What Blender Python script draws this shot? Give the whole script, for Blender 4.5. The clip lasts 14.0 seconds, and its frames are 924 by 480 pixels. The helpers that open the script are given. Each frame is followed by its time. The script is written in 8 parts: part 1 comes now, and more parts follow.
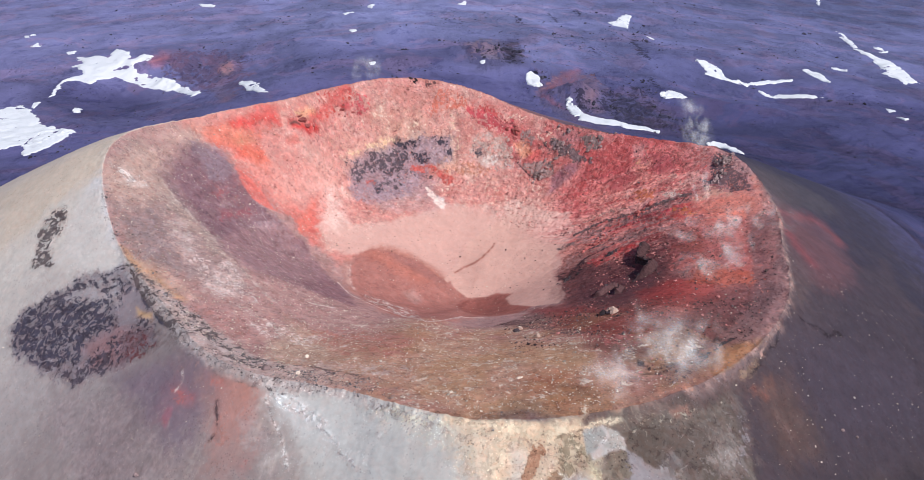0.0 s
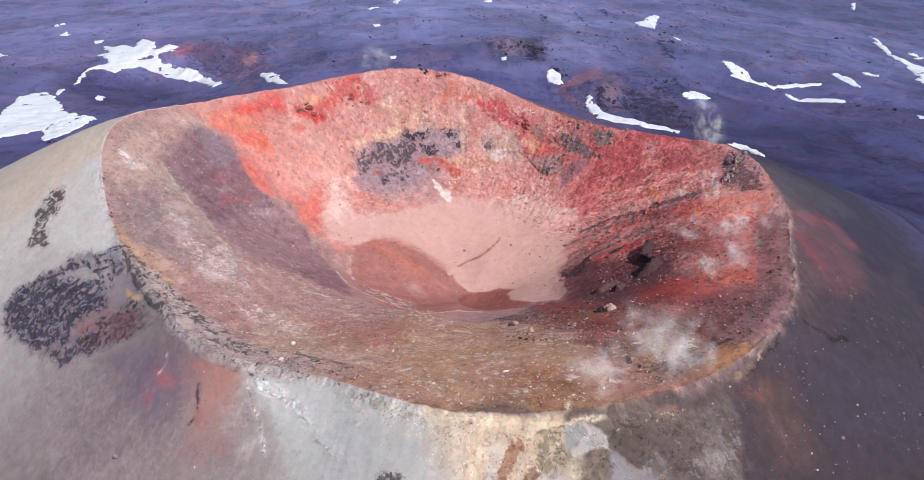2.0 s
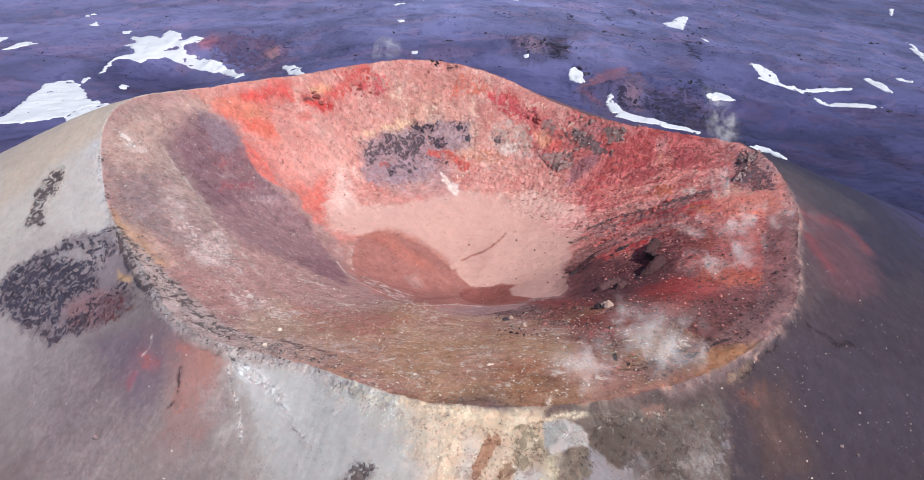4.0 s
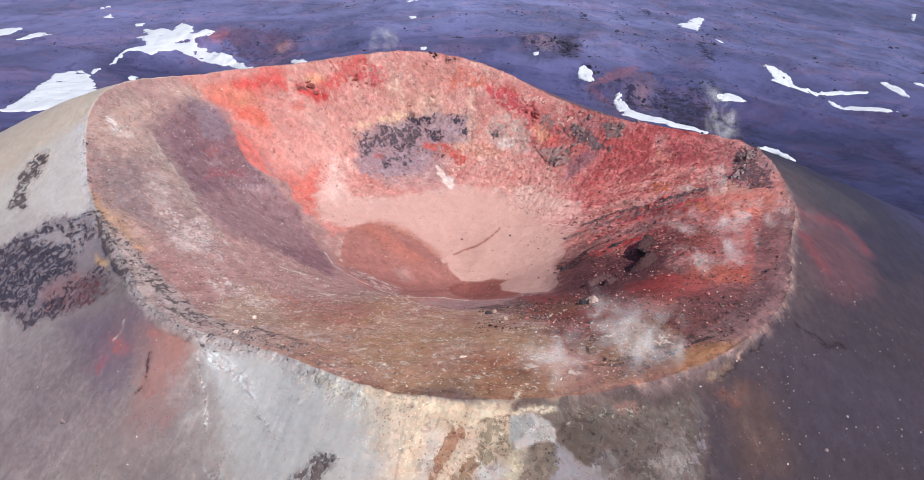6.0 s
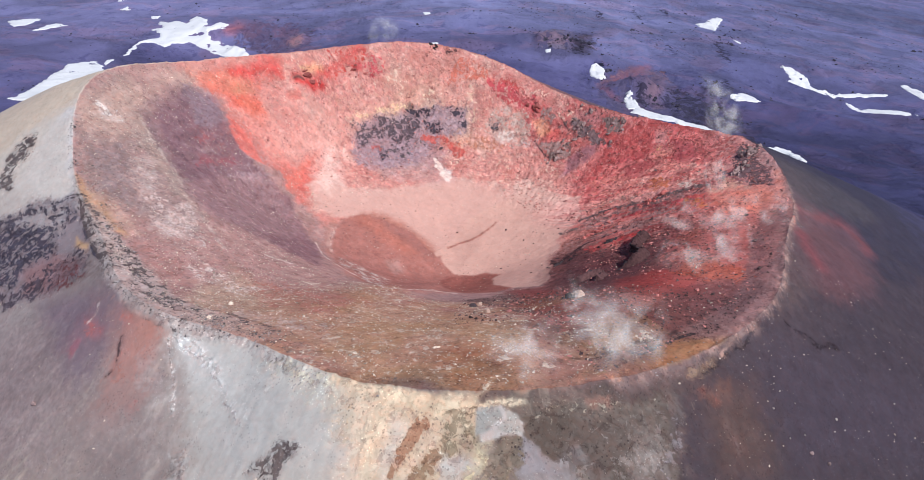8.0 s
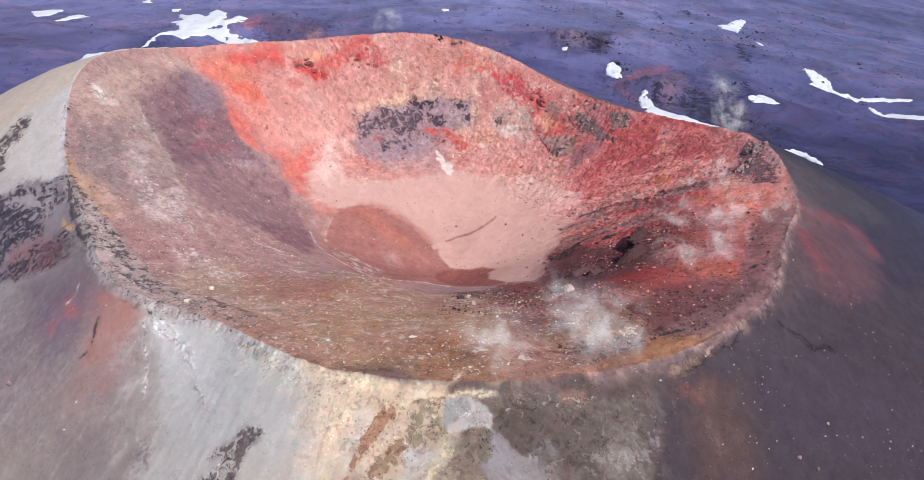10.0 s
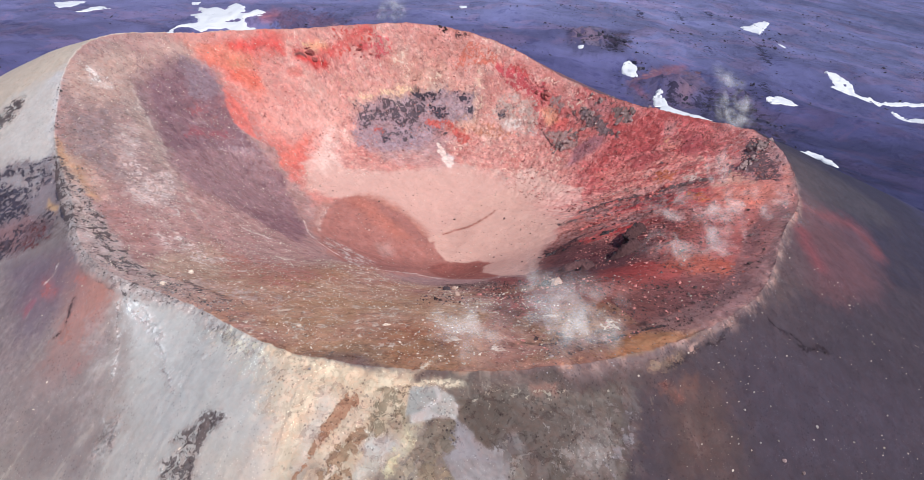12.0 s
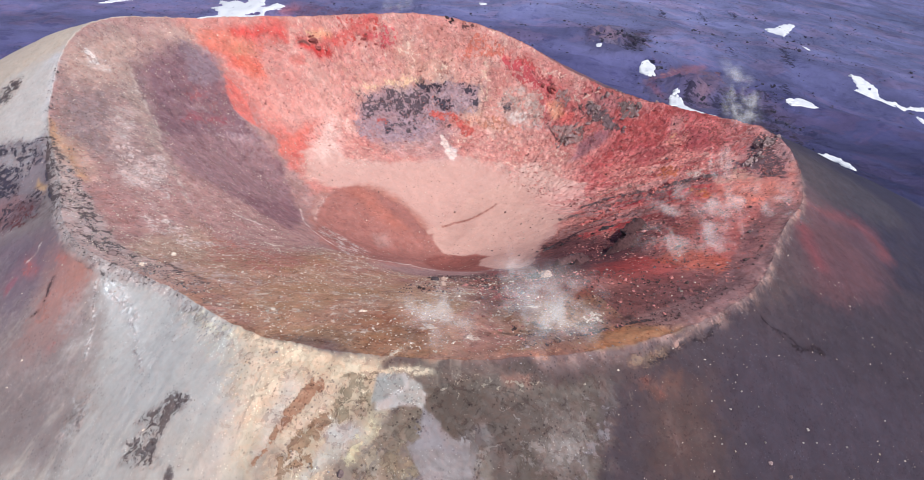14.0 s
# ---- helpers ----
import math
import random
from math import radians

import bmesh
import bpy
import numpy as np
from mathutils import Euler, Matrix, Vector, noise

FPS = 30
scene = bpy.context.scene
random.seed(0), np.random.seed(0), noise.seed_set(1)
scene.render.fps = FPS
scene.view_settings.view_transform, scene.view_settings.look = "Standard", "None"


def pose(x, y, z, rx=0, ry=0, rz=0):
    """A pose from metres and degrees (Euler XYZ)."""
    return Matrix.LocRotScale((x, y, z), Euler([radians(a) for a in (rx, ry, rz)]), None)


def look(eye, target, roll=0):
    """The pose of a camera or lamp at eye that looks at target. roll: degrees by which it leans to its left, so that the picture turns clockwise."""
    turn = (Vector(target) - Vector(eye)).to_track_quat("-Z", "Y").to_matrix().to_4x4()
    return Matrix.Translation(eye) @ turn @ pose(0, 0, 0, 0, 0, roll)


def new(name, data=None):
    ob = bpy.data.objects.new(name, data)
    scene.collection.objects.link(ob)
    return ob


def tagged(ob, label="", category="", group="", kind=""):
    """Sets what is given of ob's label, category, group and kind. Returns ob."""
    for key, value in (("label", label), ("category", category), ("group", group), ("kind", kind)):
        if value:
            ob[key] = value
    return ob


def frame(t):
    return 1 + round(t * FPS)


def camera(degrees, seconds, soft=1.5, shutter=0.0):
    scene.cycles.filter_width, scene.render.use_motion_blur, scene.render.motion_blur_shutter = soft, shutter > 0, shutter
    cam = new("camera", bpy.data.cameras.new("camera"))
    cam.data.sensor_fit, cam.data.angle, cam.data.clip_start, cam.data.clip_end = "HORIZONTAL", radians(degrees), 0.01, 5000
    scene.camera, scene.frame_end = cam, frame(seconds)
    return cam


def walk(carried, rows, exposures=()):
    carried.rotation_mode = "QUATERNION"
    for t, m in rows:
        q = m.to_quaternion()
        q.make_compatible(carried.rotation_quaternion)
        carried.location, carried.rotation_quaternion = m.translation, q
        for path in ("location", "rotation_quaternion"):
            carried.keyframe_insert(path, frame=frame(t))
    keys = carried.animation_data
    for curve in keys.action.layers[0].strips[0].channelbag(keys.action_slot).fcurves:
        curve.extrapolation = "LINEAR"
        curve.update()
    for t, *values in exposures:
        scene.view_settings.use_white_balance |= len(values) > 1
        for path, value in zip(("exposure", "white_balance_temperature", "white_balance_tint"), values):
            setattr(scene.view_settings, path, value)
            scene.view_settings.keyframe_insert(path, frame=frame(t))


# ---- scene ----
cam = camera(61.9, 14.0, soft=0.5)
PATH = [
    (0, (-2.982, -0.663, 141.444), (-2.957, 0.875, 140.166), -0.2),
    (0.5, (-1.388, -0.407, 140.572), (-1.379, 1.131, 139.294), -0.2),
    (1, (0.301, -0.121, 139.694), (0.295, 1.417, 138.416), -0.2),
    (1.5, (1.895, 0.217, 138.783), (1.872, 1.756, 137.505), -0.2),
    (2, (3.538, 0.545, 137.821), (3.495, 2.083, 136.544), -0.2),
    (2.5, (5.136, 0.857, 137.007), (5.073, 2.395, 135.73), -0.2),
    (3, (6.829, 1.273, 136.037), (6.746, 2.81, 134.76), -0.2),
    (5.5, (15.151, 3.334, 131.63), (15.005, 4.869, 130.356), -0.2),
    (6, (16.822, 3.827, 130.66), (16.666, 5.361, 129.386), -0.1),
    (6.5, (18.413, 4.26, 129.82), (18.246, 5.793, 128.547), -0.2),
    (7, (20.128, 4.764, 128.91), (19.949, 6.295, 127.636), -0.1),
    (7.5, (21.681, 5.213, 128.051), (21.491, 6.743, 126.778), -0.1),
    (8, (23.419, 5.734, 127.152), (23.215, 7.263, 125.879), -0.1),
    (10.5, (31.415, 8.3, 122.737), (31.14, 9.82, 121.466), -0.1),
    (11, (33.057, 8.908, 121.781), (32.768, 10.425, 120.51), -0.1),
    (11.5, (34.567, 9.472, 120.913), (34.265, 10.987, 119.644), -0.1),
    (12, (36.182, 10.03, 120.071), (35.866, 11.543, 118.802), -0.1),
    (12.5, (37.671, 10.598, 119.185), (37.343, 12.108, 117.916), -0.1),
    (13, (39.204, 11.187, 118.256), (38.863, 12.695, 116.988), -0.1),
    (13.5, (40.619, 11.779, 117.393), (40.263, 13.285, 116.125), -0.1),
    (14, (42.066, 12.392, 116.533), (41.693, 13.893, 115.266), -0.1),
]
walk(cam, [(t, look(eye, target, roll)) for t, eye, target, roll in PATH])

# ---- daylight ----
SUN_TURN, SUN_HIGH = radians(122), radians(56)  # compass bearing from +y towards +x, and height
world = bpy.data.worlds.new("sky")
scene.world = world
world.use_nodes = True
sky = world.node_tree.nodes.new("ShaderNodeTexSky")
sky.sky_type, sky.sun_disc, sky.sun_elevation, sky.sun_rotation = "NISHITA", False, SUN_HIGH, SUN_TURN
sky.altitude, sky.dust_density = 2800, 1.5
world.node_tree.links.new(sky.outputs["Color"], world.node_tree.nodes["Background"].inputs["Color"])
world.node_tree.nodes["Background"].inputs["Strength"].default_value = 0.13
sun = new("sun", bpy.data.lights.new("sun", "SUN"))
sun.data.energy, sun.data.angle, sun.data.color = 4.4, radians(0.6), (1.0, 0.965, 0.935)
sun.matrix_world = look((0, 0, 300), (-math.sin(SUN_TURN), -math.cos(SUN_TURN), 300 - math.tan(SUN_HIGH)))


# ---- materials ----
def linear(*rgb):
    """A base colour, from the tone of a dry sample in full daylight."""
    grey = 0.3 * rgb[0] + 0.5 * rgb[1] + 0.2 * rgb[2]
    return tuple(((0.86 * c + 0.14 * grey + 14) / 269) ** 2.4 / 1.12 for c in rgb)


def surface(name, rough=0.95):
    m = bpy.data.materials.new(name)
    m.use_nodes = True
    b = m.node_tree.nodes["Principled BSDF"]
    b.inputs["Roughness"].default_value = rough
    b.inputs["Specular IOR Level"].default_value = 0.15
    return m, m.node_tree, b


def node(tree, kind, **values):
    n = tree.nodes.new(kind)
    for key, value in values.items():
        n.inputs[key.replace("_", " ")].default_value = value
    return n


def noise_node(tree, where, size, detail=5.0, rough=0.6, distortion=0.0):
    n = node(tree, "ShaderNodeTexNoise", Scale=1 / size, Detail=detail, Roughness=rough, Distortion=distortion)
    tree.links.new(where, n.inputs["Vector"])
    return n.outputs["Fac"]


def ramp(tree, fac, low, high, lo=0.0, hi=1.0):
    n = tree.nodes.new("ShaderNodeMapRange")
    n.interpolation_type = "SMOOTHSTEP"
    for key, v in (("From Min", low), ("From Max", high), ("To Min", lo), ("To Max", hi)):
        n.inputs[key].default_value = v
    tree.links.new(fac, n.inputs["Value"])
    return n.outputs["Result"]


def maths(tree, kind, a, b):
    n = tree.nodes.new("ShaderNodeMath")
    n.operation = kind
    for k, v in enumerate((a, b)):
        if isinstance(v, (int, float)):
            n.inputs[k].default_value = v
        else:
            tree.links.new(v, n.inputs[k])
    return n.outputs[0]


def times(tree, colour, fac):
    """The colour scaled by a number."""
    n = tree.nodes.new("ShaderNodeVectorMath")
    n.operation = "SCALE"
    tree.links.new(colour, n.inputs[0])
    tree.links.new(fac, n.inputs["Scale"])
    return n.outputs[0]


def by(tree, colour, factors):
    n = tree.nodes.new("ShaderNodeVectorMath")
    n.operation = "MULTIPLY"
    tree.links.new(colour, n.inputs[0])
    n.inputs[1].default_value = factors
    return n.outputs[0]


def blend(tree, fac, a, b):
    n = tree.nodes.new("ShaderNodeMix")
    n.data_type = "RGBA"
    tree.links.new(fac, n.inputs["Factor"])
    for v, k in ((a, 6), (b, 7)):
        if isinstance(v, tuple):
            n.inputs[k].default_value = (*v, 1)
        else:
            tree.links.new(v, n.inputs[k])
    return n.outputs[2]


def specks(tree, where, cell, low, high, rare_size, rare_low, rare_high):
    """Round grains, one to a cell, gathered in drifts."""
    dots = tree.nodes.new("ShaderNodeTexVoronoi")
    dots.inputs["Scale"].default_value = 1 / cell
    tree.links.new(where, dots.inputs["Vector"])
    drift = noise_node(tree, where, rare_size, 4, 0.65, 0.5)
    return maths(tree, "MULTIPLY", ramp(tree, dots.outputs["Distance"], low, high, 1, 0), ramp(tree, drift, rare_low, rare_high))


def crater_place(tree, squash):
    """Place on the cone as arc round it and way out from its middle, so that grain runs downhill."""
    pos = tree.nodes.new("ShaderNodeNewGeometry").outputs["Position"]
    split = tree.nodes.new("ShaderNodeSeparateXYZ")
    tree.links.new(pos, split.inputs[0])
    dx, dy = maths(tree, "SUBTRACT", split.outputs["X"], 2.0), maths(tree, "SUBTRACT", 158.0, split.outputs["Y"])
    out = maths(tree, "SQRT", maths(tree, "ADD", maths(tree, "MULTIPLY", dx, dx), maths(tree, "MULTIPLY", dy, dy)), 0.0)
    join = tree.nodes.new("ShaderNodeCombineXYZ")
    tree.links.new(maths(tree, "MULTIPLY", maths(tree, "ARCTAN2", dx, dy), 78.0), join.inputs[0])
    tree.links.new(maths(tree, "MULTIPLY", out, squash), join.inputs[1])
    return join.outputs[0]


def ash_material(name, clod):
    """Cinder and ash in the minerals' colours that the ground carries: a main one, and a second one that lies on it in crumbs and crusts with broken edges."""
    m, tree, b = surface(name, 0.96)
    tint, crumb = tree.nodes.new("ShaderNodeAttribute"), tree.nodes.new("ShaderNodeAttribute")
    tint.attribute_name, crumb.attribute_name = "mineral", "crust"
    where = tree.nodes.new("ShaderNodeNewGeometry").outputs["Position"]
    downhill = crater_place(tree, 0.4)
    coarse, cover = tint.outputs["Alpha"], crumb.outputs["Alpha"]
    ragged = noise_node(tree, where, 1.5, 5, 0.68, 0.9)
    drawn = noise_node(tree, downhill, 0.9, 5, 0.68, 0.3)
    level = maths(tree, "ADD", maths(tree, "ADD", maths(tree, "MULTIPLY", ragged, 1.5), maths(tree, "MULTIPLY", drawn, 0.5)), maths(tree, "MULTIPLY", cover, 0.44))
    flecks = maths(tree, "MULTIPLY", ramp(tree, level, 1.195, 1.245), ramp(tree, cover, 0.01, 0.1))
    share = ramp(tree, coarse, 0.5, 0.72, 0.35, 0.85)  # coarse ground lies in flecks, fine ash in a film
    crust = maths(tree, "ADD", maths(tree, "MULTIPLY", flecks, share), maths(tree, "MULTIPLY", cover, maths(tree, "SUBTRACT", 1.0, share)))
    colour = blend(tree, crust, tint.outputs["Color"], crumb.outputs["Color"])
    broad = noise_node(tree, where, 3.4, 6, 0.6, 0.6)
    swing = maths(tree, "MULTIPLY", ramp(tree, broad, 0.3, 0.7, -0.12, 0.12), ramp(tree, coarse, 0.1, 0.5, 0.35, 1.0))
    colour = times(tree, colour, maths(tree, "ADD", swing, 1.0))
    plates = maths(tree, "MULTIPLY", ramp(tree, noise_node(tree, where, 2.2, 7, 0.68, 0.5), 0.52, 0.545), ramp(tree, coarse, 0.1, 0.8, 0.2, 1.0))  # thin crusts with broken edges
    colour = blend(tree, plates, colour, by(tree, colour, (1.13, 1.16, 1.17)))
    hollows = maths(tree, "MULTIPLY", ramp(tree, noise_node(tree, where, 1.6, 7, 0.7, 0.6), 0.565, 0.585), ramp(tree, coarse, 0.1, 0.8, 0.15, 1.0))
    colour = blend(tree, hollows, colour, by(tree, colour, (0.74, 0.70, 0.72)))
    shift = noise_node(tree, where, 1.3, 6, 0.65, 0.8)
    colour = blend(tree, maths(tree, "MULTIPLY", ramp(tree, shift, 0.42, 0.62), ramp(tree, coarse, 0.1, 0.5, 0.4, 1.0)), colour, by(tree, colour, (1.08, 0.97, 0.94)))
    dark = maths(tree, "MULTIPLY", specks(tree, where, clod * 2.0, 0.22, 0.30, clod * 14, 0.50, 0.58), ramp(tree, coarse, 0.1, 0.9, 0.3, 0.85))
    colour = blend(tree, dark, colour, by(tree, colour, (0.40, 0.38, 0.42)))
    pale = maths(tree, "MULTIPLY", specks(tree, where, clod * 1.7, 0.16, 0.23, clod * 18, 0.5, 0.58), ramp(tree, coarse, 0.05, 0.5, 0.15, 0.7))
    colour = blend(tree, pale, colour, by(tree, colour, (1.8, 1.95, 1.95)))
    tree.links.new(colour, b.inputs["Base Color"])
    rise = maths(tree, "ADD", noise_node(tree, where, 1.8, 5, 0.6, 0.3), maths(tree, "MULTIPLY", maths(tree, "ADD", plates, maths(tree, "SUBTRACT", crust, hollows)), 0.22))
    bump = tree.nodes.new("ShaderNodeBump")
    bump.inputs["Distance"].default_value = 0.7
    tree.links.new(ramp(tree, coarse, 0.1, 1, 0.04, 0.75), bump.inputs["Strength"])
    tree.links.new(rise, bump.inputs["Height"])
    tree.links.new(bump.outputs["Normal"], b.inputs["Normal"])
    return m


def field_material():
    """Old ash and lava: dark clinker in drifts, rusty and paler ash between."""
    m, tree, b = surface("ash_field", 0.96)
    tint = tree.nodes.new("ShaderNodeAttribute")
    tint.attribute_name = "mineral"
    where = tree.nodes.new("ShaderNodeNewGeometry").outputs["Position"]
    coarse = tint.outputs["Alpha"]
    colour = times(tree, tint.outputs["Color"], ramp(tree, noise_node(tree, where, 60, 8, 0.6, 0.5), 0.3, 0.7, 0.75, 1.25))
    second = tree.nodes.new("ShaderNodeAttribute")
    second.attribute_name = "crust"
    cover = second.outputs["Alpha"]
    level = maths(tree, "ADD", noise_node(tree, where, 4.5, 7, 0.7, 0.5), maths(tree, "MULTIPLY", cover, 0.3))
    colour = blend(tree, maths(tree, "MULTIPLY", ramp(tree, level, 0.63, 0.68), ramp(tree, cover, 0.01, 0.1, 0, 0.9)), colour, second.outputs["Color"])
    rust = noise_node(tree, where, 42, 9, 0.68, 0.8)
    colour = blend(tree, ramp(tree, rust, 0.52, 0.57, 0, 0.85), colour, by(tree, colour, (1.32, 1.08, 1.0)))
    hollow = noise_node(tree, where, 17, 9, 0.74, 0.6)
    colour = blend(tree, ramp(tree, hollow, 0.55, 0.60, 0, 0.8), colour, by(tree, colour, (0.66, 0.66, 0.76)))
    drift = ramp(tree, noise_node(tree, where, 85, 6, 0.65), 0.44, 0.58, 0.3, 1.0)
    drift = maths(tree, "MAXIMUM", drift, ramp(tree, coarse, 0.6, 1.0))
    clinker = noise_node(tree, where, 3.2, 8, 0.74, 0.3)
    rocks = maths(tree, "MULTIPLY", ramp(tree, clinker, 0.56, 0.64, 0, 0.85), drift)
    colour = blend(tree, rocks, colour, by(tree, colour, (0.45, 0.42, 0.45)))
    lit_rocks = maths(tree, "MULTIPLY", ramp(tree, clinker, 0.42, 0.34, 0, 0.6), drift)
    colour = blend(tree, lit_rocks, colour, by(tree, colour, (1.35, 1.38, 1.45)))
    tree.links.new(colour, b.inputs["Base Color"])
    bump = tree.nodes.new("ShaderNodeBump")
    bump.inputs["Distance"].default_value = 3.0
    tree.links.new(ramp(tree, drift, 0, 1, 0.35, 1.0), bump.inputs["Strength"])
    tree.links.new(maths(tree, "ADD", noise_node(tree, where, 14, 10, 0.68, 0.4), maths(tree, "MULTIPLY", hollow, 1.2)), bump.inputs["Height"])
    tree.links.new(bump.outputs["Normal"], b.inputs["Normal"])
    return m


def stone_material(name, tone, spread=0.35, size=0.5, island=True):
    m, tree, b = surface(name, 0.9)
    where = tree.nodes.new("ShaderNodeNewGeometry")
    info = tree.nodes.new("ShaderNodeObjectInfo")
    random_value = where.outputs["Random Per Island"] if island else info.outputs["Random"]
    fac = noise_node(tree, where.outputs["Position"], size, 6, 0.65)
    base = tree.nodes.new("ShaderNodeRGB")
    base.outputs[0].default_value = (*tone, 1)
    colour = times(tree, base.outputs[0], maths(tree, "MULTIPLY", ramp(tree, random_value, 0, 1, 1 - spread, 1 + spread), ramp(tree, fac, 0.3, 0.7, 0.7, 1.25)))
    tree.links.new(colour, b.inputs["Base Color"])
    bump = tree.nodes.new("ShaderNodeBump")
    bump.inputs["Distance"].default_value = size * 0.3
    bump.inputs["Strength"].default_value = 0.7
    tree.links.new(fac, bump.inputs["Height"])
    tree.links.new(bump.outputs["Normal"], b.inputs["Normal"])
    return m


def snow_material():
    m, tree, b = surface("old_snow", 0.7)
    where = tree.nodes.new("ShaderNodeNewGeometry").outputs["Position"]
    dirt = noise_node(tree, where, 9, 6, 0.7)
    fine = noise_node(tree, where, 1.2, 5, 0.6)
    tree.links.new(blend(tree, ramp(tree, dirt, 0.56, 0.74, 0, 0.5), (0.66, 0.67, 0.70), (0.36, 0.36, 0.42)), b.inputs["Base Color"])
    bump = tree.nodes.new("ShaderNodeBump")
    bump.inputs["Distance"].default_value, bump.inputs["Strength"].default_value = 0.4, 0.5
    tree.links.new(fine, bump.inputs["Height"])
    tree.links.new(bump.outputs["Normal"], b.inputs["Normal"])
    return m


def steam_material(thick):
    """White vapour: a thin scattering veil, torn into wisps, that fades out towards its edges."""
    m = bpy.data.materials.new("steam")
    m.use_nodes = True
    tree = m.node_tree
    tree.nodes.clear()
    where = tree.nodes.new("ShaderNodeNewGeometry").outputs["Position"]
    uv = tree.nodes.new("ShaderNodeUVMap").outputs["UV"]
    split = tree.nodes.new("ShaderNodeSeparateXYZ")
    tree.links.new(uv, split.inputs[0])
    fade = 1.0
    for axis in ("X", "Y"):
        v = split.outputs[axis]
        fade = maths(tree, "MULTIPLY", fade, maths(tree, "MULTIPLY", maths(tree, "MULTIPLY", v, maths(tree, "SUBTRACT", 1.0, v)), 4.0))
    wisps = noise_node(tree, where, 3.6, 4, 0.52, 0.5)
    torn_out = ramp(tree, wisps, 0.37, 0.72)
    fac = maths(tree, "MULTIPLY", maths(tree, "MULTIPLY", ramp(tree, fade, 0.0, 1.0), torn_out), thick)
    white = tree.nodes.new("ShaderNodeBsdfDiffuse")
    white.inputs["Color"].default_value = (0.9, 0.9, 0.92, 1)
    through_light = tree.nodes.new("ShaderNodeBsdfTranslucent")
    through_light.inputs["Color"].default_value = (0.9, 0.9, 0.92, 1)
    lit = tree.nodes.new("ShaderNodeCombineXYZ")  # vapour scatters alike whichever way a veil lies
    for k, v in enumerate((0.47, -0.30, 0.83)):
        lit.inputs[k].default_value = v
    tree.links.new(lit.outputs[0], white.inputs["Normal"])
    back = tree.nodes.new("ShaderNodeVectorMath")
    back.operation = "SCALE"
    back.inputs["Scale"].default_value = -1
    tree.links.new(lit.outputs[0], back.inputs[0])
    tree.links.new(back.outputs[0], through_light.inputs["Normal"])
    half = tree.nodes.new("ShaderNodeMixShader")
    half.inputs[0].default_value = 0.5
    tree.links.new(white.outputs[0], half.inputs[1])
    tree.links.new(through_light.outputs[0], half.inputs[2])
    clear = tree.nodes.new("ShaderNodeBsdfTransparent")
    mix = tree.nodes.new("ShaderNodeMixShader")
    tree.links.new(fac, mix.inputs[0])
    tree.links.new(clear.outputs[0], mix.inputs[1])
    tree.links.new(half.outputs[0], mix.inputs[2])
    out = tree.nodes.new("ShaderNodeOutputMaterial")
    tree.links.new(mix.outputs[0], out.inputs["Surface"])
    return m


ASH = ash_material("cinder_and_ash", 0.28)
FIELD = field_material()
SNOW = snow_material()
STEAM = steam_material(0.24)
# black rock; on ledge faces this black is shade put into the colour
LAVA = stone_material("black_lava", (0.05, 0.037, 0.042), 0.3, 0.7, False)
CREST_STONES = stone_material("crest_stones", (0.20, 0.17, 0.17), 0.6, 0.3)
FIELD_LAVA = stone_material("field_lava", (0.06, 0.055, 0.085), 0.3, 1.2, False)
FIELD_RUBBLE = stone_material("field_rubble", (0.05, 0.045, 0.07), 0.5, 0.9)
RED_ROCK = stone_material("red_rock", (0.40, 0.12, 0.11), 0.35, 0.5, False)
GREY_ROCK = stone_material("grey_rock", (0.27, 0.19, 0.185), 0.25, 0.6, False)
TAN_ROCK = stone_material("tan_rock", (0.42, 0.29, 0.24), 0.15, 0.5, False)
PALE_STONES = stone_material("pale_stones", (0.50, 0.41, 0.34), 0.45, 0.2)
FLANK_ROCK = stone_material("flank_rock", (0.36, 0.31, 0.285), 0.3, 0.3, False)
LEDGE_TOP = stone_material("ledge_cinder", (0.09, 0.045, 0.047), 0.3, 0.5, False)
RED_CLODS = stone_material("red_clods", (0.40, 0.155, 0.14), 0.5, 0.3)
DARK_STONES = stone_material("dark_stones", (0.09, 0.055, 0.055), 0.5, 0.3)

# ---- the lie of the land: a cinder cone on a slope that falls away to the north ----
CX, CY = 2.0, 158.0  # middle of the crater
RIM_R = [84.4, 85.2, 81.5, 78.6, 74.6, 78.0, 78.6, 69.6, 65.3, 68.0, 70.3, 71.6, 70.1, 67.7, 77.1, 86.2, 83.6, 78.8, 79.8, 76.7]
RIM_Z = [43.3, 42.8, 36.0, 31.0, 27.3, 21.4, 20.0, 15.0, 11.2, 10.7, 17.3, 22.1, 25.0, 30.0, 34.2, 41.4, 36.5, 33.1, 35.3, 36.9]
WALL_25 = [1.3, 1.0, -0.3, -2.2, -4.0, -6.1, -8.2, -9.8, -10.6, -11.1, -12.1, -12.3, -11.0, -8.8, -6.4, -5.7, -5.4, -3.8, -1.5, 0.4]
WALL_50 = [17.7, 17.7, 14.6, 11.0, 7.1, 3.6, -1.4, -6.5, -9.2, -9.9, -8.4, -6.8, -5.6, -3.5, -1.2, 2.6, 7.0, 10.3, 13.0, 15.7]
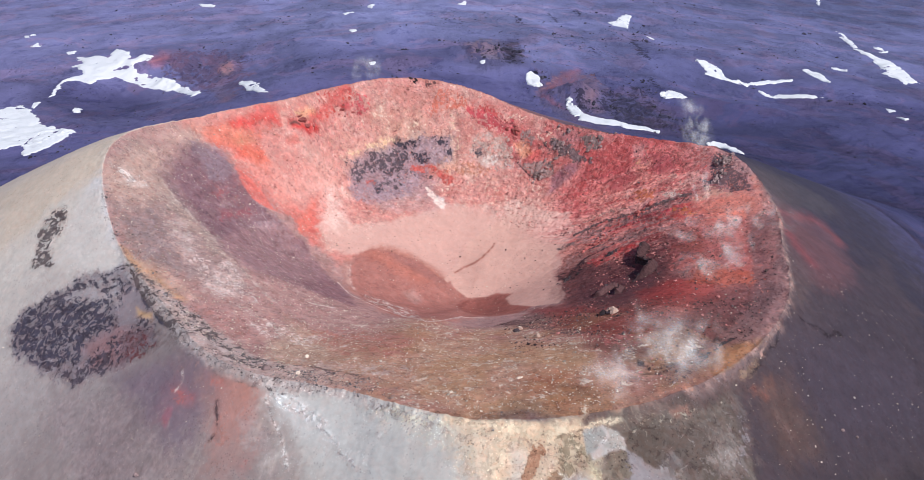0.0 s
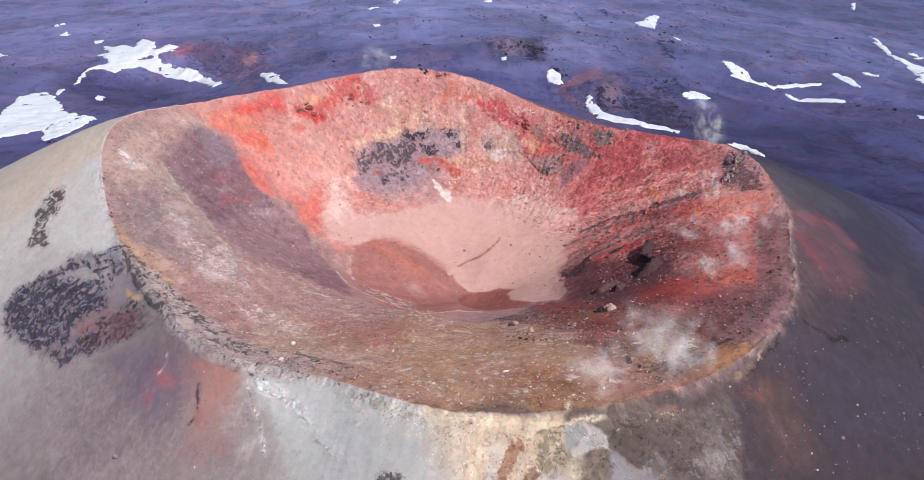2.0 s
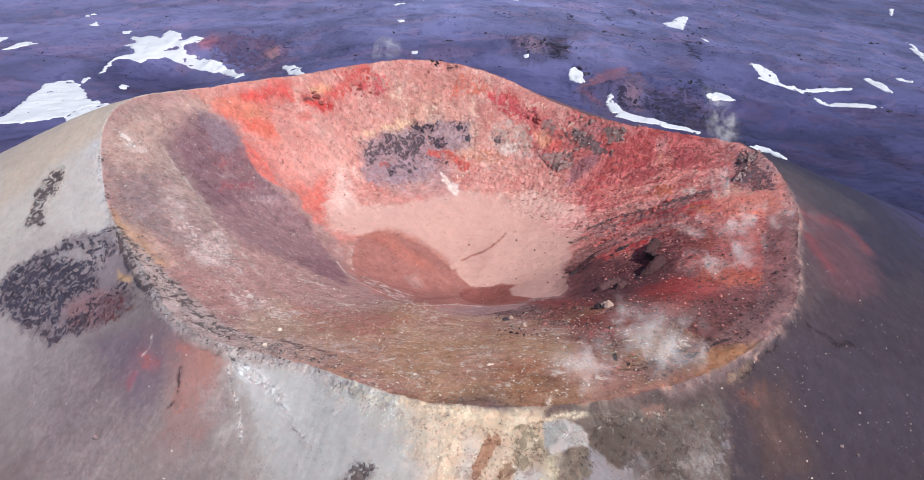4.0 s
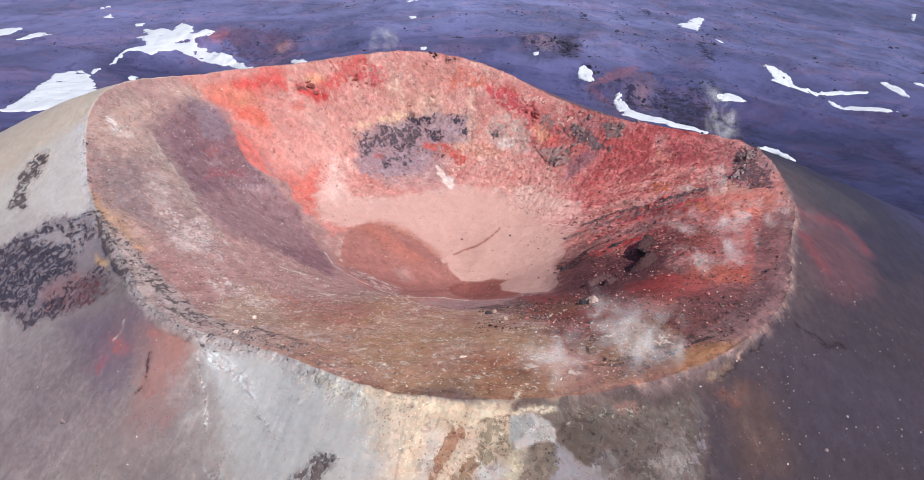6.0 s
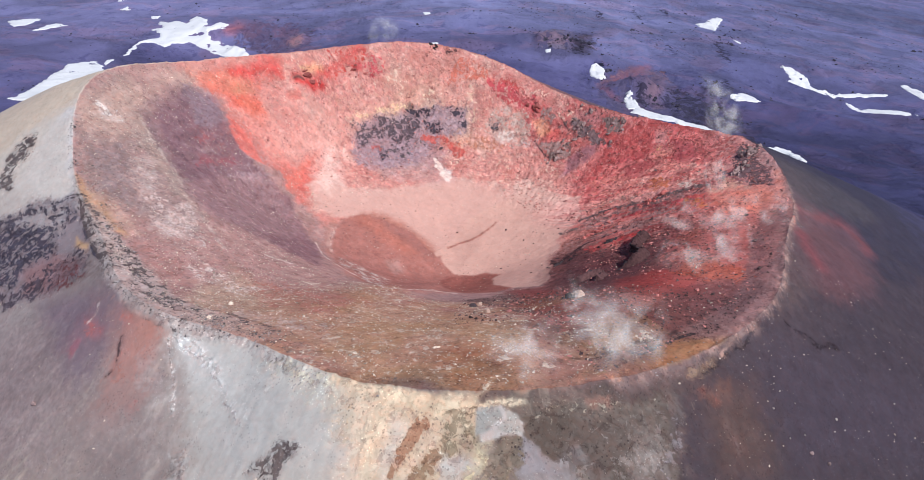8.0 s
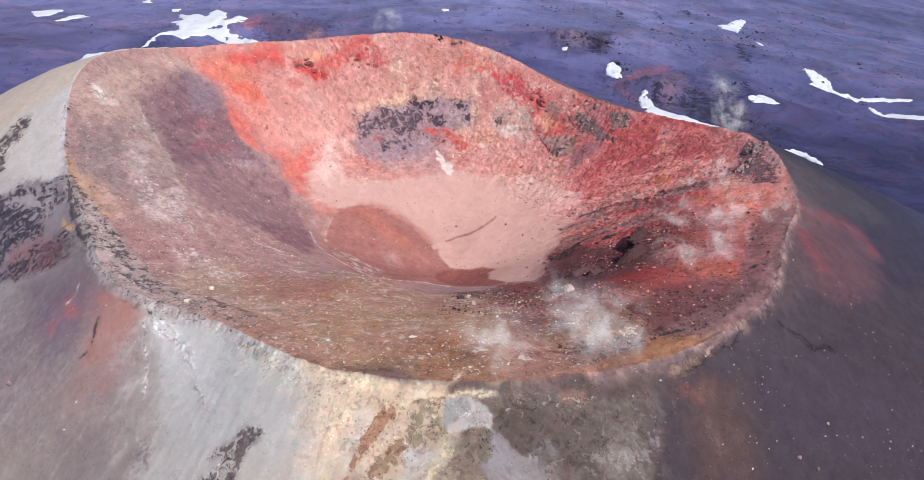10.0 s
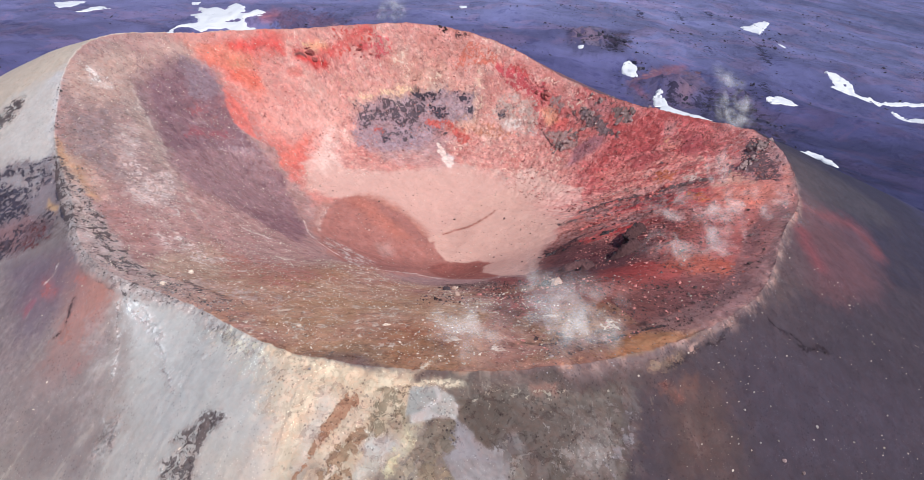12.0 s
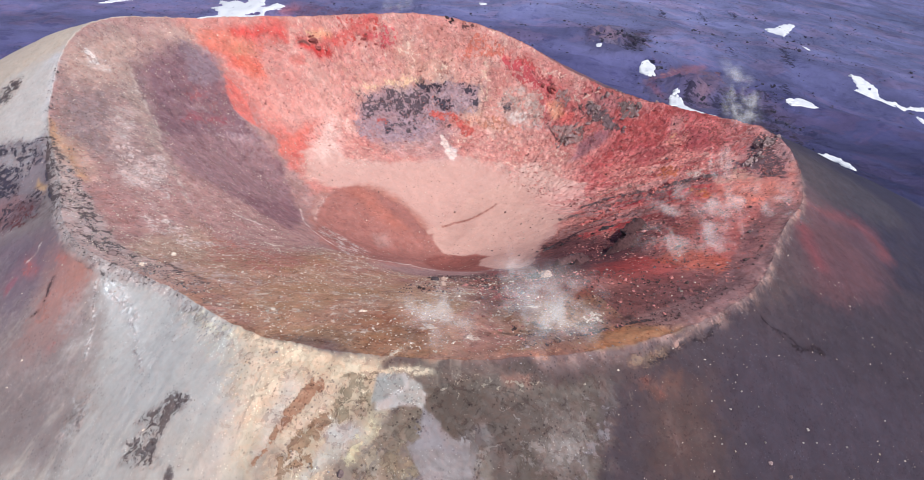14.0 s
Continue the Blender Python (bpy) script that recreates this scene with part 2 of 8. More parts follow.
WALL_75 = [32.3, 33.2, 29.9, 23.7, 18.4, 14.3, 9.8, 1.6, -3.5, -3.5, -1.0, 0.3, 0.5, 4.0, 14.9, 22.9, 25.9, 24.0, 24.0, 27.2]
FALL = [0.24, 0.37, 0.58, 0.66, 0.56, 0.56, 0.52, 0.58, 0.62, 0.62, 0.62, 0.62, 0.6, 0.52, 0.42, 0.28, 0.31, 0.54, 0.61, 0.37]
FLOOR_Z = -11.6


SPOKE_X = np.array([math.cos(k * 0.3927) for k in range(16)], np.float32)
SPOKE_Y = np.array([math.sin(k * 0.3927) for k in range(16)], np.float32)


def pull(ix, iy, fx, fy):
    """The pull of a lattice point's own fixed slope at a place beside it."""
    h = ix * np.uint32(374761393) + iy
    h ^= h >> np.uint32(13)
    h *= np.uint32(1274126177)
    h = (h >> np.uint32(16)) & np.uint32(15)
    return SPOKE_X[h] * fx + SPOKE_Y[h] * fy


def grain(x, y, size, seed=0):
    """Smooth noise from about -1 to 1 with bumps of about that size."""
    x, y = np.asarray(x), np.asarray(y)
    if x.size > 60000:
        flat_x, flat_y, out = x.ravel(), y.ravel(), np.empty(x.size, np.float32)
        for k in range(0, x.size, 40000):
            out[k : k + 40000] = grain(flat_x[k : k + 40000], flat_y[k : k + 40000], size, seed)
        return out.reshape(x.shape)
    c, s = math.cos(seed * 1.3) / size, math.sin(seed * 1.3) / size
    u, v = (c * x - s * y + (seed * 17.13 + 90000)).astype(np.float64), (s * x + c * y + (90000 - seed * 9.71)).astype(np.float64)
    iu, iv = u.astype(np.uint32), v.astype(np.uint32)
    fu, fv = (u - iu).astype(np.float32), (v - iv).astype(np.float32)
    wu, wv = fu * fu * fu * (fu * (fu * 6 - 15) + 10), fv * fv * fv * (fv * (fv * 6 - 15) + 10)
    one, row = np.uint32(1), iv * np.uint32(668265263) + np.uint32(seed * 9746345 + 77)
    above = row + np.uint32(668265263)
    a, b = pull(iu, row, fu, fv), pull(iu + one, row, fu - 1, fv)
    c, d = pull(iu, above, fu, fv - 1), pull(iu + one, above, fu - 1, fv - 1)
    low = a + (b - a) * wu
    return 1.6 * (low + (c + (d - c) * wu - low) * wv)


def fractal(x, y, size, octaves=4, seed=0, gain=0.55):
    out, amount, total = 0, 1.0, 0.0
    for k in range(octaves):
        out = out + amount * grain(x, y, size / 2.1**k, seed + 3 * k)
        total += amount
        amount *= gain
    return out / total


def around(values, turn):
    """A smooth closed curve through values at even angles; turn runs from 0 to 1."""
    v = np.asarray(values, float)
    f = turn * len(v)
    i = np.floor(f).astype(int)
    t = f - i
    a, b, c, d = (v[(i + k) % len(v)] for k in (-1, 0, 1, 2))
    return b + 0.5 * t * (c - a + t * (2 * a - 5 * b + 4 * c - d + t * (3 * (b - c) + d - a)))


def smooth(lo, hi, v):
    t = np.clip((v - lo) / (hi - lo), 0, 1)
    return t * t * (3 - 2 * t)


def hump(x, y, cx, cy, rx, ry, turn=0.0):
    c, s = math.cos(radians(turn)), math.sin(radians(turn))
    u, v = (c * (x - cx) + s * (y - cy)) / rx, (-s * (x - cx) + c * (y - cy)) / ry
    return np.exp(-(u * u + v * v))


def plain_z(x, y):
    """The old lava field round the cone."""
    a, b = x / 100, (y - 400) / 100
    z = -71.3 - 25.5 * b - 3.9 * a - 3.92 * a * a / (1 + 0.06 * a * a)
    z = z + 5 * hump(x, y, 25, 478, 26, 18) + 11 * hump(x, y, 69, 394, 16, 11) - 8 * hump(x, y, 85, 390, 95, 70) - 9 * hump(x, y, 205, 455, 50, 45) + 4 * hump(x, y, 45, 445, 20, 16)
    z = z + 9 * hump(x, y, -215, 520, 40, 26) - 5 * hump(x, y, -215, 450, 45, 26, 12) + 6 * hump(x, y, 150, 400, 60, 24, -20)
    z = z - 17 * hump(x, y, -190, 420, 95, 120)
    return z + 4.0 * fractal(x, y, 150, 3, 5) + 0.9 * fractal(x, y, 16, 3, 8)


def polar(x, y):
    return np.hypot(x - CX, y - CY), (np.arctan2(x - CX, CY - y) / (2 * math.pi)) % 1.0


def cone_z(r, turn):
    rim, top = around(RIM_R, turn), around(RIM_Z, turn)
    u = np.clip(r / rim, 0, 1) * 4
    knots = [np.full_like(top, FLOOR_Z), around(WALL_25, turn), around(WALL_50, turn), around(WALL_75, turn), top]
    slopes = [0 * top, (knots[2] - knots[0]) / 2, (knots[3] - knots[1]) / 2, (knots[4] - knots[2]) / 2, knots[4] - knots[3]]
    z = 0 * top
    for k in range(4):
        t = u - k
        here = (t >= 0) & ((t < 1) if k < 3 else (t <= 1.0001))
        h = (2 * t**3 - 3 * t**2 + 1) * knots[k] + (t**3 - 2 * t**2 + t) * slopes[k]
        h = h + (3 * t**2 - 2 * t**3) * knots[k + 1] + (t**3 - t**2) * slopes[k + 1]
        z = np.where(here, h, z)
    d = np.maximum(r - rim, 0)
    fall = around(FALL, turn)
    steep = np.maximum(0.58, fall)
    return np.where(r > rim, top - fall * d - (steep - fall) * d * d / (d + 30), z)


def land_z(x, y):
    """Height of the ground without its fine relief."""
    r, turn = polar(x, y)
    cone, plain = cone_z(r, turn), plain_z(x, y)
    gap = cone - plain
    out = np.where(r > around(RIM_R, turn), plain + 0.5 * (gap + np.sqrt(gap * gap + 36)), cone)
    lip = smooth(0, 14, r - around(RIM_R, turn))
    return np.where(r > around(RIM_R, turn), cone + lip * (out - cone), cone)

# ---- fine relief ----
CRAGS = [(75, 385, 24), (56, 394, 20), (101, 368, 22), (31, 481, 26), (42, 476, 16), (-176, 489, 30), (115, 335, 12), (112, 408, 12)]  # rough lava standing in the field: place and reach


def inner_part(u):
    return smooth(0.42, 0.6, u) * smooth(1.0, 0.95, u)


def relief(x, y):
    """Gullies, ledges, clods: what stands on the smooth lie of the land."""
    r, turn = polar(x, y)
    rim = around(RIM_R, turn)
    u, d = r / rim, r - rim
    arc = turn * 500.0
    inner = smooth(0.42, 0.75, u) * smooth(1.02, 0.93, u)
    z = 0.2 * fractal(x, y, 9, 3, 2) + 0.025 * grain(x, y, 1.1, 4)
    rill = fractal(arc, r / 5.0, 7.5, 3, 21)
    z = z + inner * (0.12 + 0.5 * smooth(0.28, 0.4, turn) * smooth(0.72, 0.62, turn)) * rill
    craggy = hump(x, y, 52, 188, 26, 30) + hump(x, y, 20, 214, 26, 9) + hump(x, y, 44, 150, 22, 18) + hump(x, y, -18, 206, 22, 9)
    z = z + np.minimum(craggy, 1) * (1.0 * np.abs(fractal(x, y, 9, 5, 31, 0.6)) - 0.4 + 0.3 * np.abs(fractal(x, y, 1.9, 2, 37)))
    along, across = 0.96 * x - 0.27 * y, 0.96 * y + 0.27 * x
    torn_beds = np.abs(fractal(along / 6, across, 2.6, 4, 301, 0.65)) + 0.5 * np.abs(fractal(along / 3, across, 0.9, 2, 305))
    z = z + np.minimum(1, 1.3 * hump(x, y, 48, 172, 22, 22)) * inner_part(u) * (1.3 * torn_beds - 0.5)
    back_wall = smooth(0.3, 0.42, turn) * smooth(0.74, 0.64, turn) * inner_part(u)
    z = z + back_wall * (0.9 * np.abs(fractal(x, y, 6, 3, 311, 0.6)) + 0.28 * np.abs(fractal(x, y, 1.5, 2, 317, 0.8)) - 0.3)
    ridges = np.minimum(1, hump(x, y, -48, 200, 22, 14, 40) + hump(x, y, -24, 218, 16, 8, 20)) * inner_part(u)
    z = z + ridges * 2.2 * (0.55 - np.abs(fractal(x, y, 11, 3, 323, 0.5)) * 1.6)
    crest = np.exp(-((d / 2.2) ** 2))
    z = z + crest * (0.5 * fractal(x, y, 4.5, 4, 41, 0.65) + 0.2 * np.abs(grain(x, y, 0.9, 42)))
    lip = np.exp(-(((d + 2.4) / 2.6) ** 2)) * smooth(0.04, 0.08, turn) * smooth(0.24, 0.2, turn)
    z = z + lip * (0.7 + 0.5 * fractal(x, y, 5, 3, 43)) + 0.5 * np.exp(-(((d - 0.3) / 0.8) ** 2)) * smooth(0.05, 0.09, turn) * smooth(0.25, 0.2, turn) * (0.5 + grain(x, y, 2.6, 44))
    flank = smooth(1, 10, d) * smooth(150, 60, d)
    z = z + flank * (0.5 - 0.2 * smooth(0.7, 0.78, turn) - 0.2 * smooth(0.82, 0.94, turn)) * (fractal(arc * rim / 80, d / 6.0, 8, 3, 51))
    field = smooth(40, 110, d)
    rough = smooth(0.05, 0.6, fractal(x, y, 90, 3, 61))
    z = z + field * (1.1 * smooth(-0.2, 0.5, fractal(x, y, 60, 3, 65)) * (np.abs(fractal(x, y, 7, 3, 66, 0.65)) - 0.2) + 3.2 * fractal(x, y, 48, 3, 69) + (0.6 + 2.0 * rough) * np.abs(fractal(x, y, 15, 4, 63)) * 1.8)
    lava = hump(x, y, 25, 480, 24, 16) + 0.8 * hump(x, y, 75, 395, 22, 14) + 0.7 * hump(x, y, -40, 470, 60, 12)
    crags = sum(hump(x, y, a, b, c, c) for a, b, c in CRAGS)
    return z + lava * 4.0 * np.abs(fractal(x, y, 11, 4, 67)) + np.minimum(crags, 1) * 7.0 * (np.abs(fractal(x, y, 10, 5, 321, 0.68)) - 0.12)


def ground_z(x, y):
    x, y = np.atleast_1d(np.asarray(x, float)), np.atleast_1d(np.asarray(y, float))
    return land_z(x, y) + relief(x, y)


# ---- the sheet of ground, ring by ring round the crater ----
TURNS = 1900
IN_STEPS, OUT_STEPS, FAR_STEPS = 310, 175, 150
even = np.linspace(0, 1, 4001)
turn_line = np.interp(np.arange(TURNS) / TURNS, even + 0.4 / (2 * math.pi) * np.sin(2 * math.pi * even), even)  # closer together on the near side
beyond = np.concatenate([np.linspace(0, 30, 146)[1:], np.linspace(30, 46, 31)[1:]])
steps = np.concatenate([np.linspace(0.0003, 1, IN_STEPS), 1 + beyond, 47 + 46 * (np.geomspace(1, 96, FAR_STEPS + 1)[1:] - 1)])
S, T = np.meshgrid(steps, turn_line, indexing="ij")
RIM = around(RIM_R, T)
RAD = np.where(S <= 1, S * RIM, RIM + S - 1)
X = (CX + RAD * np.sin(2 * math.pi * T)).ravel()
Y = (CY - RAD * np.cos(2 * math.pi * T)).ravel()
Z = ground_z(X, Y)
U, D, TURN = (RAD / RIM).ravel(), (RAD - RIM).ravel(), T.ravel()

# ---- minerals and stains on the ground, some haze and shade put into the colour ----
# places along the slope, so that grain on the walls is not drawn out downhill
HERE_TOP = around(RIM_Z, TURN)
LONG = np.where(U < 1, 0.6 * (Z - (HERE_TOP + FLOOR_Z) / 2), 0.4 * np.clip(HERE_TOP - Z, 0, 30))
XS, YS = X + LONG * np.sin(2 * math.pi * TURN), Y - LONG * np.cos(2 * math.pi * TURN)
XS, YS = XS + 1.2 * grain(XS, YS, 8, 73) + 0.25 * grain(XS, YS, 2.2, 74), YS + 1.2 * grain(XS, YS, 8, 75) + 0.25 * grain(XS, YS, 2.2, 76)
RAGX = 0.6 * fractal(XS, YS, 9, 3, 71) + 0.5 * fractal(XS, YS, 2.2, 3, 77, 0.7)
RAGY = 0.6 * fractal(XS, YS, 9, 3, 81) + 0.5 * fractal(XS, YS, 2.2, 3, 87, 0.7)
BROKEN = 1.15 * fractal(XS, YS, 4.0, 5, 91, 0.72)
CRUMBS = 1.5 * fractal(XS, YS, 1.15, 2, 97, 1.0)
DOWN = 1.15 * fractal(TURN * 500 + 0.8 * RAGX, RAD.ravel() / 6.0 + 0.5 * RAGY, 2.6, 5, 95, 0.65)  # streaked down the slope
COLOUR = np.zeros((len(X), 3), np.float32)
COARSE = np.where(D > 0, np.where(TURN > 0.7, 0.2, 0.35), 0.5).astype(np.float32)


def keyed(keys):
    """Colours by bearing, from (degrees, tone) pairs."""
    at = [k[0] / 360 for k in keys]
    tones = np.array([linear(*k[1]) for k in keys])
    return np.stack([np.interp(TURN + 0.02 * RAGX, [*at, 1 + at[0]], [*tones[:, c], tones[0, c]]) for c in range(3)], -1)


def lay(mask, tone, pick=slice(None), coarse=None):
    m = mask[:, None].astype(np.float32)
    COLOUR[pick] = COLOUR[pick] * (1 - m) + np.array(linear(*tone), np.float32) * m
    if coarse is not None:
        COARSE[pick] = COARSE[pick] * (1 - mask) + coarse * mask


CRUST = COLOUR.copy()  # the second mineral, and how much of the ground it covers
COVER = np.zeros(len(X), np.float32)


def paint(mask, tone, pick, amount=1.0, broken=0.0, streaks=0.0, crumbs=0.0, coarse=None):
    """Lays a mineral on the ground: whole in its middle, or in crumbs; broken from 0 (whole) to 1 (a few crumbs)."""
    if coarse is not None:
        COARSE[pick] += (coarse - COARSE[pick]) * mask
    a, b, c = COLOUR[pick], CRUST[pick], COVER[pick]
    tint = a + (np.array(linear(*tone), np.float32) - a) * amount
    if broken > 0:
        clump = BROKEN[pick] * (1 - streaks) + DOWN[pick] * streaks
        clump = clump * (1 - 0.45 * crumbs) + 0.8 * CRUMBS[pick] * crumbs
        cover = np.clip(mask * (1.0 - broken if sum(tone) < 350 else (1 - broken) ** 1.25) + 0.25 * clump * smooth(0, 0.4, mask), 0, 1)
    else:
        COLOUR[pick] = a + (tint - a) * mask[:, None]
        COVER[pick] = c * (1 - amount * mask)
        return
    w = smooth(0, 0.12, mask)
    same = (np.abs(b - tint).sum(-1) < 0.07) & (c > 0.02)
    a = a + (b - a) * (c * w * ~same)[:, None]
    c = np.where(same, np.maximum(c, cover), c + (cover - c) * w)
    COLOUR[pick] = a
    CRUST[pick] = b + (tint - b) * w[:, None]
    COVER[pick] = c


def kept(pick, side):
    """1 on the side of the crest that is meant: -1 inside, 1 outside, 0 both."""
    edge = D[pick] + 0.8 * RAGX[pick]
    return smooth(0.5, -0.5, edge) if side < 0 else smooth(-0.5, 0.5, edge) if side > 0 else 1.0


def stain(points, tone, soft=2.0, ragged=3.0, amount=1.0, broken=0.0, streaks=0.0, coarse=None, side=0, crumbs=0.0):
    """A patch of ground with that outline on the plan."""
    p = np.array(points, float)
    if side > 0 and broken > 0 and soft < 4 and coarse is None and p[:, 0].mean() > -16:
        coarse = 0.64
    reach = soft + ragged
    pick = np.flatnonzero((X > p[:, 0].min() - reach) & (X < p[:, 0].max() + reach) & (Y > p[:, 1].min() - reach) & (Y < p[:, 1].max() + reach))
    x, y = X[pick] + ragged * RAGX[pick], Y[pick] + ragged * RAGY[pick]
    best, inside = np.full(len(pick), 1e9), np.zeros(len(pick), bool)
    for (ax, ay), (bx, by) in zip(p, np.roll(p, -1, 0)):
        ex, ey = bx - ax, by - ay
        t = np.clip(((x - ax) * ex + (y - ay) * ey) / (ex * ex + ey * ey + 1e-9), 0, 1)
        best = np.minimum(best, (x - ax - t * ex) ** 2 + (y - ay - t * ey) ** 2)
        if ey != 0:
            inside ^= ((ay > y) != (by > y)) & (x < ex * (y - ay) / ey + ax)
    gap = np.where(inside, 1, -1) * np.sqrt(best)
    paint(kept(pick, side) * smooth(-0.8 * soft, 0.8 * soft, gap), tone, pick, amount, broken, streaks, crumbs, coarse)


def streak(points, tone, width=1.0, soft=0.5, ragged=1.0, amount=1.0, broken=0.0, coarse=None, side=0):
    """A line or path along those points of the plan."""
    p = np.array(points, float)
    reach = width + soft + ragged
    pick = np.flatnonzero((X > p[:, 0].min() - reach) & (X < p[:, 0].max() + reach) & (Y > p[:, 1].min() - reach) & (Y < p[:, 1].max() + reach))
    x, y = X[pick] + ragged * RAGX[pick], Y[pick] + ragged * RAGY[pick]
    best = np.full(len(pick), 1e9)
    for (ax, ay), (bx, by) in zip(p[:-1], p[1:]):
        ex, ey = bx - ax, by - ay
        t = np.clip(((x - ax) * ex + (y - ay) * ey) / (ex * ex + ey * ey + 1e-9), 0, 1)
        best = np.minimum(best, (x - ax - t * ex) ** 2 + (y - ay - t * ey) ** 2)
    paint(kept(pick, side) * smooth(width / 2 + soft, width / 2 - soft, np.sqrt(best)), tone, pick, amount, broken, 0, 0, coarse)


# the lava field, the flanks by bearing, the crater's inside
# the field's base tone holds the blue-violet haze over the ash
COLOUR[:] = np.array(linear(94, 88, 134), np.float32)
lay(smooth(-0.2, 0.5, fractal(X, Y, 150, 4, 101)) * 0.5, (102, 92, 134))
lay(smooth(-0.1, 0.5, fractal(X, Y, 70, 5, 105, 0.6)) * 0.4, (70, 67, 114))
# paler with distance and to the west: more haze in the colour
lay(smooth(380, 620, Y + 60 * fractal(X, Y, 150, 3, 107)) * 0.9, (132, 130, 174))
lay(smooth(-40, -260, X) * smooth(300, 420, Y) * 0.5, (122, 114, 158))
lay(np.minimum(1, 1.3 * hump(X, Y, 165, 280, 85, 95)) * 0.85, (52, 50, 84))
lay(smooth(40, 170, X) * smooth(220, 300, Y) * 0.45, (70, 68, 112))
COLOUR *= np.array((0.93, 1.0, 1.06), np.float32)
FLANK = keyed([(0, (205, 182, 158)), (14, (108, 94, 86)), (26, (76, 62, 62)), (45, (62, 53, 60)), (70, (58, 52, 66)), (110, (56, 54, 74)), (150, (96, 78, 92)), (180, (150, 95, 92)), (225, (160, 118, 112)),
               (255, (196, 174, 156)), (285, (200, 190, 180)), (300, (164, 154, 152)), (318, (132, 114, 113)), (336, (152, 138, 130)), (350, (196, 188, 180))])
reach = np.interp(TURN, [0, 0.1, 0.24, 0.58, 0.66, 0.75, 0.9, 1], [90, 80, 95, 34, 60, 95, 95, 90])
m = (smooth(1.0, 0.45, D / reach + 0.25 * RAGX) * (D > -2))[:, None]
COLOUR[:] = COLOUR * (1 - m) + FLANK * m
lay(m[:, 0] * smooth(0.0, 0.6, fractal(XS, YS, 14, 5, 115, 0.6)) * smooth(0.8, 0.85, TURN) * 0.55, (176, 162, 156))
lay(m[:, 0] * smooth(0.1, 0.6, DOWN) * smooth(0.8, 0.85, TURN) * 0.2, (128, 110, 110))
lay(m[:, 0] * smooth(-0.2, 0.6, fractal(XS, YS, 14, 5, 117, 0.6)) * smooth(0.3, 0.2, TURN) * 0.4, (96, 80, 80))
lay(m[:, 0] * smooth(0.0, 0.5, DOWN) * smooth(0.3, 0.2, TURN) * 0.3, (62, 52, 58))
lay(smooth(16, 2, D + 4 * RAGX) * (D > 0) * smooth(0.04, 0.1, TURN) * smooth(0.32, 0.24, TURN) * 0.55, (106, 86, 86))
FRONT = m[:, 0] * np.maximum(smooth(0.88, 0.93, TURN), smooth(0.07, 0.02, TURN))
lay(FRONT * smooth(0.1, 0.45, DOWN) * 0.4, (172, 150, 134))
lay(FRONT * smooth(0.1, 0.45, -DOWN) * 0.4, (224, 208, 188))
lay((U < 1.0) * 1.0, (168, 132, 128))
stain([(-39.7, 96.9), (-21.3, 90.7), (-2.1, 76.8), (8.9, 72.6), (16.4, 72.5), (20.8, 74.5), (27.2, 79.3), (20.1, 98.6), (3.7, 112.8), (-13.3, 105.6), (-37.8, 115.2)], (176, 148, 130), soft=4, ragged=5, side=-1)
stain([(-84.0, 150.7), (-83.9, 162.3), (-79.8, 164.8), (-74.2, 159.9), (-63.4, 147.0), (-51.0, 131.3), (-48.9, 121.2), (-56.2, 120.7), (-66.4, 123.0), (-72.3, 125.8), (-80.1, 138.3)], (150, 127, 124), soft=3, ragged=4, side=-1)
stain([(-79.0, 166.0), (-70.2, 174.5), (-65.5, 177.0), (-60.3, 172.3), (-53.4, 167.0), (-44.3, 164.3), (-32.9, 149.4), (-26.3, 132.6), (-34.7, 134.0), (-47.3, 134.1), (-53.6, 134.8), (-63.4, 147.0), (-73.0, 159.0)], (138, 104, 112), soft=1.5, ragged=2, side=-1)
stain([(-74.7, 176.6), (-185.8, 464.5), (-91.2, 449.3), (-33.9, 441.8), (0.2, 417.0), (57.7, 357.2), (92.4, 333.8), (73.8, 185.1), (78.8, 166.2), (73.5, 136.7), (64.9, 119.1), (50.3, 100.7), (30.0, 97.7), (25.3, 131.7), (27.6, 167.8), (34.1, 184.9), (-6.2, 190.9), (-34.4, 160.3), (-42.0, 166.8), (-55.1, 174.0), (-65.9, 178.5)], (200, 132, 122), soft=2, ragged=3, side=-1)
stain([(-70.9, 176.9), (-63.7, 188.4), (-54.6, 195.8), (-56.6, 188.5), (-59.4, 180.0), (-64.1, 176.6)], (212, 92, 78), soft=3, ragged=5, broken=0.3, side=-1)
stain([(-50.1, 194.7), (-42.9, 207.1), (-96.0, 436.9), (-33.5, 217.6), (-37.0, 210.3), (-44.2, 199.7)], (205, 80, 75), soft=2, ragged=5, broken=0.35, side=-1)
stain([(-64.1, 176.6), (-54.2, 170.4), (-45.2, 167.9), (-41.5, 164.9), (-40.2, 172.7), (-46.7, 174.9), (-57.1, 182.4), (-62.6, 182.1)], (208, 100, 90), soft=2, ragged=3, broken=0.3, streaks=0.6, side=-1)
stain([(-43.9, 175.8), (-41.7, 186.9), (-39.9, 175.1), (-43.0, 164.6)], (210, 102, 92), soft=1.5, ragged=3, side=-1)
